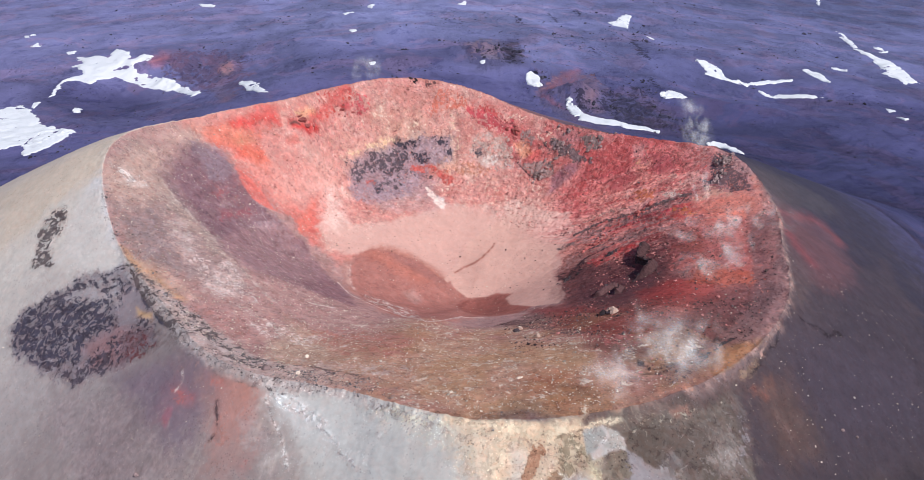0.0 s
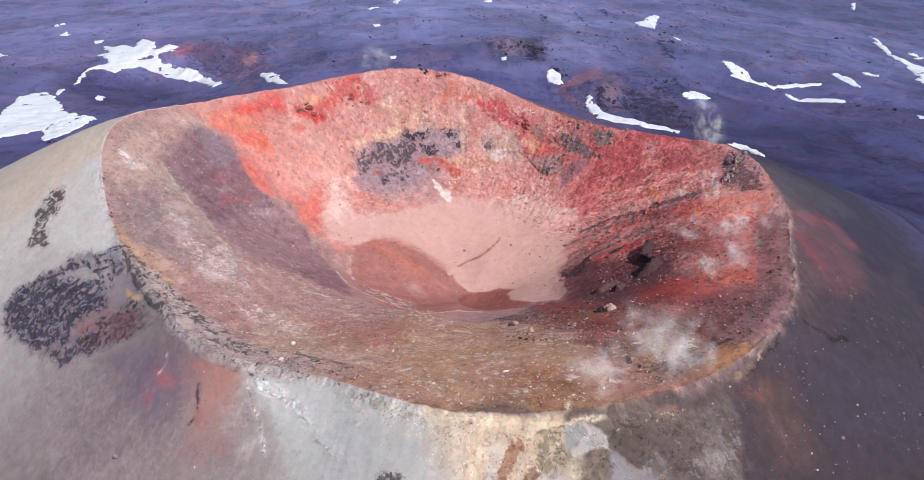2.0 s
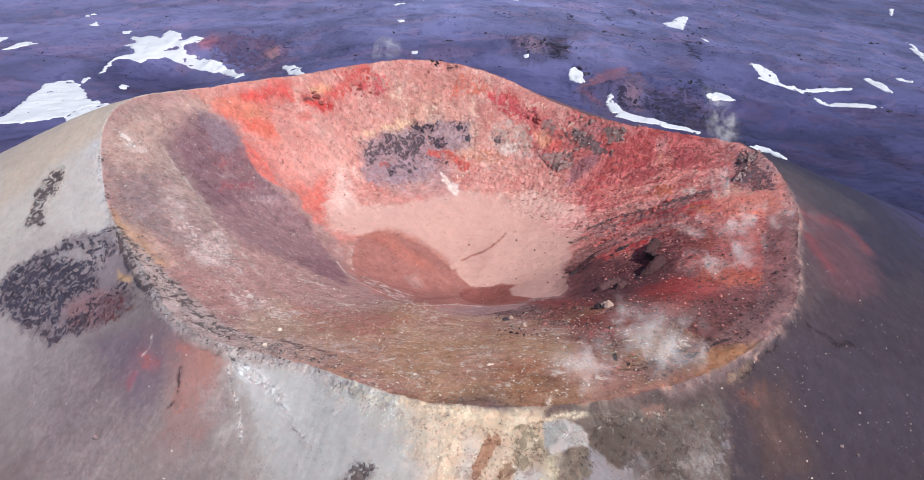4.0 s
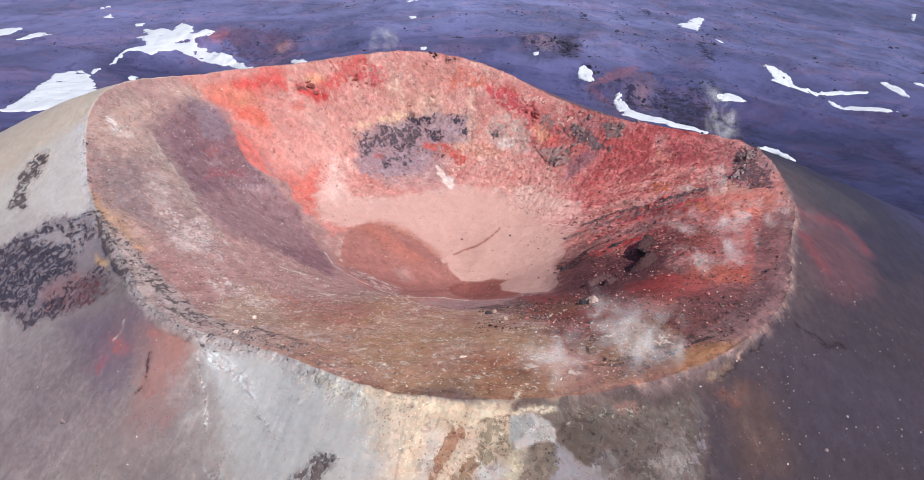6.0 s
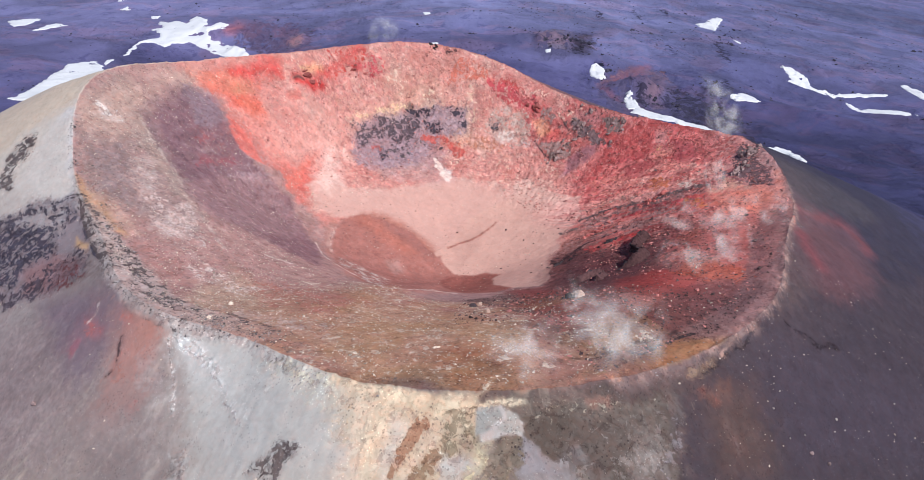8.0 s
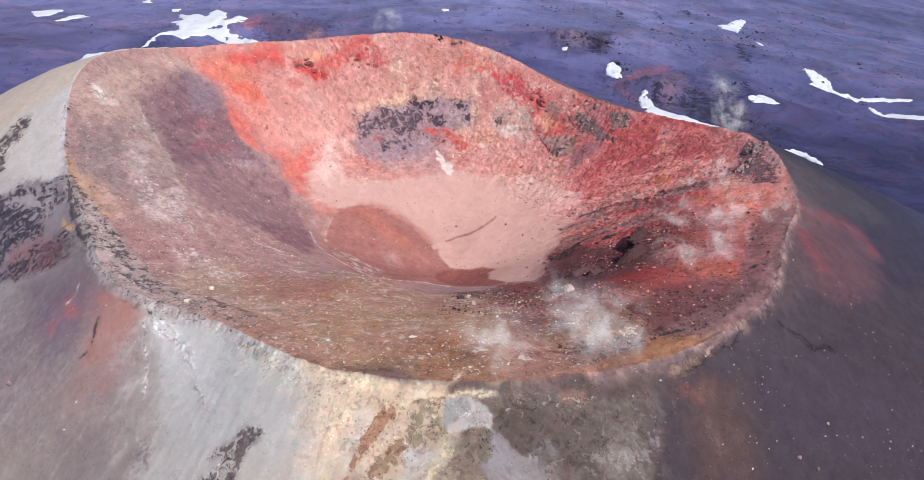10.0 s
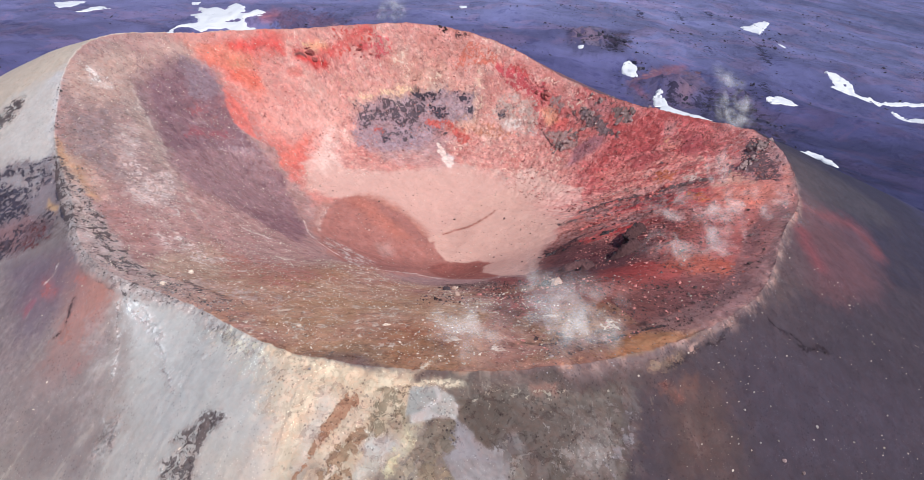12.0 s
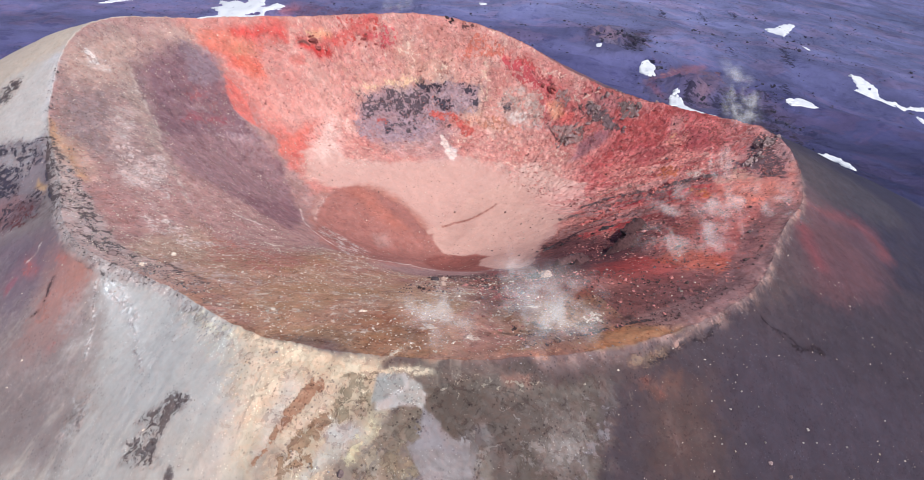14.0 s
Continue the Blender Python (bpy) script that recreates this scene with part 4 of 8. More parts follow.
stain([(4.0, 72.5), (13.1, 72.3), (20.4, 73.7), (17.1, 69.6), (14.3, 64.5), (13.1, 55.3), (7.7, 54.2), (7.5, 62.5), (7.1, 67.5)], (214, 190, 158), soft=2, ragged=3, amount=0.7, streaks=0.6, broken=0.1, side=1)
stain([(-3.5, 71.5), (1.2, 69.9), (2.2, 63.9), (3.4, 57.3), (2.3, 57.2), (-0.2, 63.7)], (208, 194, 168), soft=3, ragged=3, amount=0.6, side=1)
stain([(12.6, 68.6), (16.2, 70.5), (17.5, 66.3), (14.6, 64.9), (12.5, 66.3)], (152, 134, 110), soft=1, ragged=3, broken=0.42, crumbs=0.5, side=1)
stain([(22.1, 71.8), (27.2, 74.0), (35.0, 76.0), (42.1, 81.7), (44.3, 78.0), (44.5, 66.2), (37.1, 62.7), (33.5, 69.3), (30.9, 69.8), (27.6, 67.4), (24.4, 68.8)], (100, 87, 79), soft=0.8, ragged=2.5, broken=0.15, coarse=0.5, side=1)
stain([(21.6, 66.5), (24.0, 68.7), (27.6, 67.0), (29.4, 68.1), (31.0, 69.5), (32.4, 67.1), (31.2, 60.5), (24.8, 58.4)], (136, 124, 122), soft=0.8, ragged=2.5, broken=0.2, side=1)
stain([(17.4, 66.2), (19.1, 64.5), (16.4, 60.7), (15.5, 61.8)], (206, 190, 152), soft=0.8, ragged=2.5, broken=0.2, side=1)
stain([(17.6, 61.7), (21.3, 66.5), (24.8, 58.4), (16.8, 56.1)], (150, 132, 112), soft=1, ragged=3, broken=0.4, crumbs=0.4, coarse=0.8, side=1)
stain([(35.7, 73.2), (39.8, 76.2), (43.0, 75.6), (42.8, 69.5), (38.8, 68.9)], (150, 137, 132), soft=2, ragged=4, broken=0.5, crumbs=0.4, side=1)
stain([(3.6, 74.2), (7.9, 77.1), (12.2, 75.5), (13.0, 72.7), (8.5, 72.2)], (112, 98, 98), soft=1, ragged=2, broken=0.2, amount=0.8, side=-1)
stain([(11.6, 76.9), (17.5, 82.8), (22.7, 82.4), (21.2, 76.3), (16.7, 73.2)], (166, 116, 88), soft=2, ragged=4, broken=0.3, amount=0.7, side=-1)
stain([(-26.6, 221.5), (-6.8, 228.1), (-0.8, 226.7), (-6.1, 221.6), (-12.9, 218.8), (-21.3, 217.1), (-25.6, 218.4)], (200, 130, 120), soft=4, ragged=4, amount=0.5, broken=0.3, side=-1)
stain([(-18.3, 216.3), (-12.1, 218.3), (-9.8, 217.0), (-13.9, 215.3), (-18.1, 214.5)], (216, 190, 166), soft=1.5, ragged=3, broken=0.5, crumbs=0.5, side=-1)
stain([(-28.0, 216.7), (-23.5, 218.8), (-22.4, 215.7), (-25.7, 213.3), (-28.4, 213.8)], (216, 184, 164), soft=2, ragged=3, broken=0.55, crumbs=0.6, side=-1)
stain([(-35.7, 203.6), (-25.5, 211.2), (-20.8, 212.6), (-24.6, 209.4), (-33.3, 204.1), (-36.3, 198.6), (-38.1, 197.7)], (222, 182, 156), soft=1.2, ragged=2.5, broken=0.4, crumbs=0.4, side=-1)
stain([(-4.6, 221.8), (-1.1, 222.3), (0.0, 212.5), (-2.5, 210.3), (-3.9, 215.8)], (218, 184, 160), soft=1.5, ragged=3, broken=0.5, crumbs=0.4, side=-1)
stain([(-7.7, 224.5), (-1.7, 227.4), (4.5, 224.0), (2.6, 222.8), (-4.8, 223.1), (-9.5, 220.5), (-10.3, 221.3)], (208, 112, 94), soft=1.5, ragged=3, broken=0.35, crumbs=0.3, side=-1)
stain([(2.5, 224.1), (9.0, 222.4), (17.9, 221.1), (19.2, 218.5), (16.7, 218.1), (13.1, 219.1), (7.9, 221.0), (1.9, 222.4)], (196, 76, 84), soft=0.8, ragged=2, broken=0.25, side=-1)
stain([(-39.9, 207.8), (-36.3, 213.6), (-31.4, 217.5), (-27.6, 218.8), (-31.7, 213.7), (-37.1, 209.6)], (208, 84, 92), soft=2, ragged=3, broken=0.35, crumbs=0.3, side=-1)
stain([(-45.0, 201.6), (-42.2, 206.2), (-37.4, 212.2), (-35.3, 215.6), (-34.0, 216.0), (-36.1, 212.0), (-40.4, 206.4), (-44.9, 200.5)], (210, 74, 66), soft=0.8, ragged=2, broken=0.3, side=-1)
stain([(3.3, 216.9), (9.4, 218.4), (16.1, 217.1), (17.3, 212.0), (11.9, 209.1), (5.9, 211.2), (2.9, 213.2)], (190, 162, 152), soft=2, ragged=3, broken=0.35, crumbs=0.5, side=-1)
stain([(6.6, 211.8), (11.5, 213.3), (13.2, 210.9), (8.3, 209.4)], (214, 196, 188), soft=1, ragged=2, broken=0.4, crumbs=0.5, side=-1)
stain([(-2.5, 210.3), (3.8, 211.6), (10.3, 209.6), (8.5, 207.6), (-1.4, 206.5)], (196, 128, 104), soft=1.5, ragged=3, broken=0.4, crumbs=0.4, side=-1)
stain([(-35.5, 197.5), (-31.5, 205.4), (-25.3, 209.4), (-20.6, 210.8), (-18.7, 213.3), (-12.5, 215.6), (-4.0, 216.7), (-1.9, 214.4), (-3.5, 212.1), (-9.0, 209.4), (-12.7, 205.1), (-15.8, 197.5), (-24.5, 191.7), (-31.1, 190.2), (-35.1, 191.3)], (160, 136, 146), soft=1.5, ragged=2.5, amount=0.9, broken=0.12, side=-1)
stain([(-35.8, 199.1), (-30.9, 206.1), (-27.1, 208.2), (-18.5, 211.7), (-17.4, 208.6), (-19.8, 205.0), (-25.1, 204.0), (-30.2, 200.9), (-31.5, 196.2), (-33.4, 194.3)], (74, 68, 80), soft=1.2, ragged=3, broken=0.38, crumbs=0.4, amount=0.9, coarse=1, side=-1)
stain([(-22.4, 212.5), (-20.2, 214.0), (-19.0, 212.7), (-14.0, 215.6), (-11.7, 215.6), (-15.8, 212.6), (-18.4, 211.2), (-21.2, 211.1)], (60, 56, 70), soft=0.6, ragged=1.5, broken=0.4, crumbs=0.45, coarse=1, side=-1)
stain([(-10.1, 215.7), (-6.1, 217.0), (-3.5, 215.0), (-5.3, 214.5), (-8.1, 214.9)], (64, 60, 74), soft=0.6, ragged=1.5, broken=0.4, crumbs=0.45, coarse=1, side=-1)
stain([(-17.0, 211.2), (-12.1, 212.2), (-9.8, 210.5), (-10.1, 209.5), (-14.8, 209.9)], (64, 60, 74), soft=0.6, ragged=1.5, broken=0.4, crumbs=0.45, coarse=1, side=-1)
stain([(-6.1, 213.3), (-2.6, 214.5), (-3.5, 212.1)], (70, 64, 76), soft=0.6, ragged=1.2, broken=0.35, crumbs=0.45, coarse=1, side=-1)
stain([(-29.3, 200.0), (-26.1, 201.0), (-24.2, 197.7), (-26.4, 196.3)], (70, 64, 76), soft=0.6, ragged=1.5, broken=0.45, crumbs=0.45, coarse=1, side=-1)
stain([(-17.0, 206.1), (-11.5, 207.1), (-7.7, 205.4), (-12.6, 204.4)], (78, 70, 78), soft=0.8, ragged=1.5, broken=0.55, crumbs=0.45, coarse=1, side=-1)
stain([(-24.5, 203.3), (-18.6, 206.3), (-16.4, 201.8), (-22.2, 197.8), (-25.2, 199.9)], (84, 74, 82), soft=1, ragged=2, broken=0.62, crumbs=0.9, coarse=1, side=-1)
stain([(4.6, 214.4), (7.1, 214.2), (7.6, 212.5), (5.8, 212.7)], (76, 74, 84), soft=0.4, ragged=1.2, broken=0.3, crumbs=0.7, coarse=1, side=-1)
stain([(-30.3, 199.3), (-27.6, 201.0), (-26.9, 199.1), (-29.0, 197.9)], (196, 92, 88), soft=0.8, ragged=1.5, broken=0.3, side=-1)
stain([(-17.3, 207.7), (-11.8, 209.4), (-7.4, 209.0), (-2.1, 206.3), (-2.6, 203.9), (-5.3, 203.4), (-8.6, 206.8), (-16.4, 206.6)], (204, 92, 84), soft=0.8, ragged=2, broken=0.3, crumbs=0.3, side=-1)
stain([(-28.2, 193.2), (-15.4, 199.5), (-7.7, 199.5), (-3.0, 195.4), (-9.4, 191.9), (-18.7, 189.7), (-26.7, 188.3)], (182, 150, 150), soft=3, ragged=3, amount=0.55, broken=0.25, crumbs=0.5, side=-1)
stain([(-12.2, 201.9), (-9.9, 200.9), (-5.0, 195.4), (-6.2, 193.7), (-8.8, 196.4)], (230, 206, 196), soft=0.6, ragged=1.5, broken=0.2, crumbs=0.5, side=-1)
stain([(-43.2, 188.6), (-40.9, 188.5), (-38.7, 184.0), (-34.4, 181.7), (-36.4, 173.9), (-39.4, 170.9)], (228, 186, 172), soft=2, ragged=3, broken=0.35, crumbs=0.5, side=-1)
stain([(-43.2, 188.6), (-40.6, 187.2), (-38.9, 177.3), (-39.5, 171.4)], (206, 110, 104), soft=1.5, ragged=2, broken=0.3, amount=0.7, side=-1)
streak([(-10.9, 226.6), (-7.4, 227.9)], (90, 62, 66), width=0.5, soft=0.3, ragged=1, broken=0.4, side=-1)
streak([(11.3, 221.8), (14.2, 220.5), (17.2, 220.3), (20.9, 217.8), (21.8, 215.7)], (110, 66, 66), width=0.35, soft=0.25, ragged=1.2, broken=0.4, side=-1)
streak([(19.3, 210.0), (21.5, 206.5), (26.1, 203.3), (28.6, 203.2)], (70, 56, 60), width=0.7, soft=0.3, ragged=1, broken=0.2, side=-1)
stain([(19.7, 209.6), (25.2, 208.7), (30.1, 205.9), (30.3, 202.6), (26.1, 203.5), (21.8, 207.1)], (164, 134, 130), soft=0.5, ragged=1.2, broken=0.15, crumbs=0.6, coarse=1, side=-1)
stain([(37.6, 208.2), (50.3, 203.1), (93.7, 326.2), (70.3, 186.9), (69.3, 178.5), (63.0, 182.7), (55.3, 190.3), (44.7, 191.0), (37.6, 188.4), (34.8, 194.4), (38.0, 200.5)], (202, 84, 84), soft=3, ragged=4, amount=0.75, broken=0.15, crumbs=0.3, side=-1)
stain([(52.8, 199.9), (57.2, 197.7), (56.5, 193.6), (53.4, 194.5)], (214, 140, 132), soft=1.5, ragged=2.5, broken=0.4, crumbs=0.4, side=-1)
stain([(52.8, 194.1), (57.1, 192.5), (56.4, 189.6), (53.4, 190.6)], (206, 142, 112), soft=1.5, ragged=2.5, broken=0.45, crumbs=0.4, side=-1)
stain([(58.9, 194.7), (67.1, 190.5), (66.0, 183.7), (61.0, 185.9), (56.5, 191.4)], (168, 84, 82), soft=2, ragged=3, amount=0.7, broken=0.3, crumbs=0.4, side=-1)
stain([(42.8, 195.2), (50.4, 193.1), (55.3, 189.5), (50.4, 188.3), (44.7, 189.9)], (160, 80, 82), soft=1.5, ragged=3, amount=0.8, broken=0.35, crumbs=0.4, side=-1)
stain([(36.3, 193.7), (49.1, 190.0), (56.4, 188.0), (63.0, 183.2), (58.1, 180.6), (48.9, 184.3), (39.5, 185.1), (35.7, 185.2)], (214, 120, 110), soft=1.5, ragged=3, amount=0.8, broken=0.35, crumbs=0.5, side=-1)
stain([(48.9, 185.3), (56.2, 185.3), (62.0, 184.3), (66.6, 179.7), (65.7, 176.5), (57.8, 177.4), (50.0, 181.3), (44.5, 184.2)], (228, 164, 152), soft=1, ragged=2.5, broken=0.4, crumbs=0.6, side=-1)
stain([(35.7, 184.2), (44.5, 181.9), (48.7, 180.2), (46.2, 178.5), (37.5, 180.0)], (176, 120, 98), soft=1.2, ragged=2, broken=0.4, crumbs=0.5, side=-1)
stain([(34.9, 182.5), (44.4, 180.4), (55.8, 179.0), (62.3, 176.3), (55.5, 175.8), (44.9, 177.3), (36.3, 178.2)], (226, 150, 140), soft=0.8, ragged=2, broken=0.45, crumbs=0.6, side=-1)
stain([(34.2, 177.1), (43.7, 177.6), (50.8, 175.9), (57.5, 173.5), (64.7, 172.8), (64.3, 169.5), (57.1, 169.8), (49.9, 171.3), (42.4, 174.9), (34.8, 174.5)], (112, 84, 86), soft=0.8, ragged=2, broken=0.3, crumbs=0.6, coarse=1, side=-1)
stain([(56.5, 174.9), (64.1, 172.6), (63.9, 170.4), (57.2, 170.9)], (96, 76, 80), soft=0.5, ragged=1.5, broken=0.2, crumbs=0.5, coarse=1, side=-1)
stain([(49.4, 171.2), (57.0, 169.2), (63.7, 169.3), (63.1, 161.7), (56.4, 164.3), (50.1, 167.4), (43.9, 170.8)], (206, 84, 82), soft=1, ragged=2, broken=0.2, side=-1)
stain([(58.7, 169.0), (63.1, 168.5), (62.6, 162.0), (58.6, 164.3)], (220, 116, 92), soft=1, ragged=2, broken=0.25, side=-1)
stain([(28.4, 171.2), (34.8, 173.3), (43.4, 171.2), (49.3, 169.7), (46.7, 168.1), (37.9, 170.2), (29.6, 168.2), (27.2, 168.0)], (216, 138, 128), soft=0.8, ragged=2, broken=0.35, crumbs=0.6, side=-1)
stain([(26.0, 162.9), (29.6, 166.9), (38.3, 166.7), (44.2, 166.2), (39.2, 162.4), (32.0, 159.9), (27.1, 157.1)], (168, 120, 116), soft=1, ragged=2, broken=0.35, crumbs=0.6, coarse=1, side=-1)
stain([(43.7, 166.8), (51.6, 165.8), (56.0, 161.4), (53.3, 156.3), (48.8, 159.4), (44.5, 162.0)], (150, 92, 94), soft=1.5, ragged=2.5, broken=0.25, crumbs=0.5, coarse=1, side=-1)
stain([(35.1, 160.1), (41.4, 160.0), (47.2, 156.4), (46.4, 153.7), (41.0, 154.9), (35.4, 155.6)], (202, 80, 80), soft=0.8, ragged=2, broken=0.25, side=-1)
stain([(31.3, 156.9), (37.9, 151.8), (44.3, 148.9), (42.6, 137.9), (37.0, 139.2), (30.5, 149.4)], (112, 72, 76), soft=1.5, ragged=2.5, amount=0.8, broken=0.3, crumbs=0.5, coarse=1, side=-1)
stain([(26.0, 158.0), (30.8, 159.2), (33.9, 162.3), (34.3, 158.6), (29.9, 152.2), (27.1, 153.0)], (60, 44, 50), soft=0.5, ragged=1.5, broken=0.3, crumbs=0.5, coarse=1, side=-1)
# black hook in two marks: the ledge's shade put into the ground's colour
stain([(44.5, 151.1), (46.1, 151.2), (46.3, 141.1), (44.4, 137.0), (41.1, 134.5), (40.4, 137.0), (43.5, 139.6), (43.7, 145.7)], (46, 36, 44), soft=0.4, ragged=1.2, coarse=1, side=-1)
streak([(45.3, 153.1), (48.9, 156.3), (49.5, 158.6)], (50, 40, 46), width=0.5, soft=0.3, ragged=1, broken=0.3, side=-1)
stain([(50.0, 166.1), (59.1, 160.1), (60.8, 151.2), (55.7, 139.8), (50.6, 144.4), (48.6, 157.6)], (150, 76, 78), soft=3, ragged=3, amount=0.7, broken=0.25, crumbs=0.4, coarse=1, side=-1)
stain([(52.1, 148.3), (59.3, 150.8), (61.1, 147.7), (59.4, 143.5), (54.0, 141.1)], (176, 94, 82), soft=1.5, ragged=3, broken=0.4, crumbs=0.4, side=-1)
stain([(49.3, 123.9), (54.5, 127.3), (60.7, 126.6), (63.7, 125.6), (63.0, 120.5), (55.5, 118.2)], (168, 98, 86), soft=2, ragged=3, broken=0.35, crumbs=0.5, side=-1)
stain([(60.2, 142.9), (66.4, 136.1), (66.6, 128.7), (62.9, 128.0), (59.3, 133.0)], (168, 76, 78), soft=2, ragged=3, amount=0.7, broken=0.3, crumbs=0.5, side=-1)
stain([(63.8, 166.4), (67.9, 167.9), (72.4, 166.1), (77.0, 161.8), (76.1, 157.7), (71.0, 158.1), (65.8, 161.4)], (220, 130, 114), soft=1.2, ragged=2, broken=0.15, side=-1)
stain([(65.1, 172.0), (67.7, 173.8), (72.7, 167.7), (71.9, 165.8), (66.8, 167.9), (63.8, 166.4)], (214, 160, 142), soft=1.5, ragged=2, amount=0.8, broken=0.2, side=-1)
stain([(73.9, 183.9), (76.4, 181.5), (77.3, 173.0), (77.3, 165.5), (73.0, 166.4), (71.6, 170.4), (73.4, 176.0)], (112, 88, 94), soft=1, ragged=2, broken=0.25, crumbs=0.6, coarse=1, side=-1)
stain([(68.6, 183.8), (70.3, 182.2), (70.2, 179.0), (68.5, 180.6)], (222, 72, 72), soft=0.8, ragged=1.5, broken=0.3, side=-1)
stain([(78.5, 167.1), (79.6, 166.0), (78.9, 158.9), (76.8, 142.9), (75.6, 143.1), (77.5, 157.0), (75.8, 157.8), (77.5, 163.2)], (214, 134, 118), soft=0.7, ragged=1.2, amount=0.9, side=0)
stain([(75.8, 155.1), (77.0, 153.8), (72.5, 135.2), (70.8, 133.6), (73.4, 146.5)], (150, 112, 104), soft=1, ragged=1.5, broken=0.2, side=0)
stain([(-72.0, 177.4), (-67.0, 183.1), (-61.7, 187.1), (-57.5, 187.7), (-62.3, 182.7), (-66.0, 178.8), (-69.0, 178.2)], (218, 126, 104), soft=1.5, ragged=2.5, amount=0.8, broken=0.2, crumbs=0.3, side=-1)
stain([(-63.1, 187.0), (-58.9, 191.9), (-54.0, 195.0), (-52.4, 193.9), (-57.3, 190.3), (-62.0, 186.5)], (212, 84, 84), soft=1.2, ragged=2, broken=0.25, crumbs=0.3, side=-1)
stain([(-63.5, 182.0), (-59.2, 186.4), (-58.0, 185.5), (-62.0, 181.3)], (190, 150, 116), soft=1.2, ragged=2, broken=0.35, crumbs=0.4, side=-1)
stain([(-63.0, 179.7), (-60.1, 183.6), (-57.1, 184.9), (-55.4, 182.9), (-57.2, 181.4), (-60.4, 180.6)], (220, 100, 86), soft=0.8, ragged=2, broken=0.15, side=-1)
stain([(-63.8, 177.3), (-61.4, 178.7), (-56.1, 180.2), (-53.0, 179.5), (-48.6, 173.7), (-51.2, 172.3), (-56.2, 177.0), (-62.1, 176.3)], (226, 172, 158), soft=2, ragged=3, amount=0.55, broken=0.35, crumbs=0.5, side=-1)
stain([(-62.0, 174.7), (-58.7, 173.8), (-54.6, 170.9), (-51.7, 168.7), (-53.8, 167.5), (-57.1, 167.8), (-59.7, 170.8)], (216, 108, 98), soft=0.6, ragged=1.2, broken=0.1, side=-1)
stain([(-49.6, 194.9), (-46.1, 198.1), (-43.1, 201.5), (-45.1, 198.0), (-48.2, 194.8)], (216, 74, 70), soft=0.5, ragged=1.5, broken=0.15, side=-1)
streak([(-49.2, 195.1), (-47.9, 195.8), (-45.2, 199.0)], (120, 60, 60), width=0.35, soft=0.3, ragged=0.8, broken=0.2, side=-1)
stain([(-48.7, 198.6), (-45.0, 203.5), (-44.8, 201.9), (-47.6, 197.9)], (214, 172, 128), soft=1, ragged=2, broken=0.4, crumbs=0.5, side=-1)
stain([(-46.5, 168.9), (-45.2, 171.6), (-44.9, 178.4), (-42.4, 186.1), (-41.6, 184.9), (-42.6, 176.0), (-42.9, 169.7), (-45.5, 166.4)], (220, 112, 98), soft=0.8, ragged=2, broken=0.2, crumbs=0.3, side=-1)
stain([(-41.1, 184.8), (-38.7, 188.9), (-35.8, 185.5), (-36.7, 175.2), (-40.3, 172.2)], (228, 184, 172), soft=2, ragged=3, broken=0.4, crumbs=0.5, side=-1)
stain([(-71.9, 173.8), (-69.1, 176.6), (-62.6, 174.4), (-61.2, 172.9), (-63.5, 166.7), (-66.5, 165.0), (-69.7, 169.7)], (134, 112, 122), soft=1.2, ragged=2, amount=0.8, broken=0.15, crumbs=0.3, side=-1)
stain([(-69.5, 176.7), (-66.4, 176.9), (-65.3, 176.1), (-67.3, 175.2)], (168, 140, 142), soft=0.6, ragged=1.5, broken=0.4, crumbs=0.6, side=-1)
stain([(-62.3, 155.0), (-57.4, 164.1), (-55.6, 163.6), (-58.9, 154.9), (-60.7, 150.9)], (152, 84, 92), soft=1.2, ragged=2, broken=0.45, crumbs=0.5, side=-1)
stain([(-65.0, 160.5), (-62.4, 165.7), (-61.2, 164.8), (-63.8, 159.3)], (156, 88, 92), soft=1, ragged=2, broken=0.5, crumbs=0.5, side=-1)
stain([(-57.2, 152.8), (-54.2, 162.1), (-49.9, 167.2), (-48.9, 166.3), (-53.8, 157.7)], (172, 142, 146), soft=0.8, ragged=1.5, amount=0.8, broken=0.3, crumbs=0.3, side=-1)
stain([(-63.3, 157.9), (-61.2, 161.8), (-59.5, 160.7), (-61.3, 156.1)], (162, 128, 132), soft=1, ragged=2, amount=0.7, broken=0.4, crumbs=0.4, side=-1)
streak([(-74.5, 155.4), (-68.5, 148.6), (-61.8, 142.6), (-55.6, 135.0), (-47.1, 126.7), (-42.7, 122.2)], (186, 164, 154), width=0.9, soft=0.5, ragged=0.8, amount=0.6, broken=0.3, side=-1)
stain([(-80.2, 149.2), (-77.9, 151.8), (-75.3, 148.3), (-77.3, 146.3), (-79.9, 146.6)], (212, 200, 194), soft=0.8, ragged=2, broken=0.45, crumbs=0.6, side=-1)
stain([(-68.9, 137.5), (-66.7, 143.3), (-61.0, 134.9), (-61.1, 129.8), (-65.4, 133.8)], (178, 158, 152), soft=1.2, ragged=2.5, broken=0.45, crumbs=0.5, side=-1)
stain([(-56.1, 120.7), (-55.7, 129.0), (-53.7, 134.9), (-50.3, 126.9), (-49.6, 118.9), (-52.5, 117.0)], (196, 172, 166), soft=1.2, ragged=2.5, broken=0.42, crumbs=0.6, side=-1)
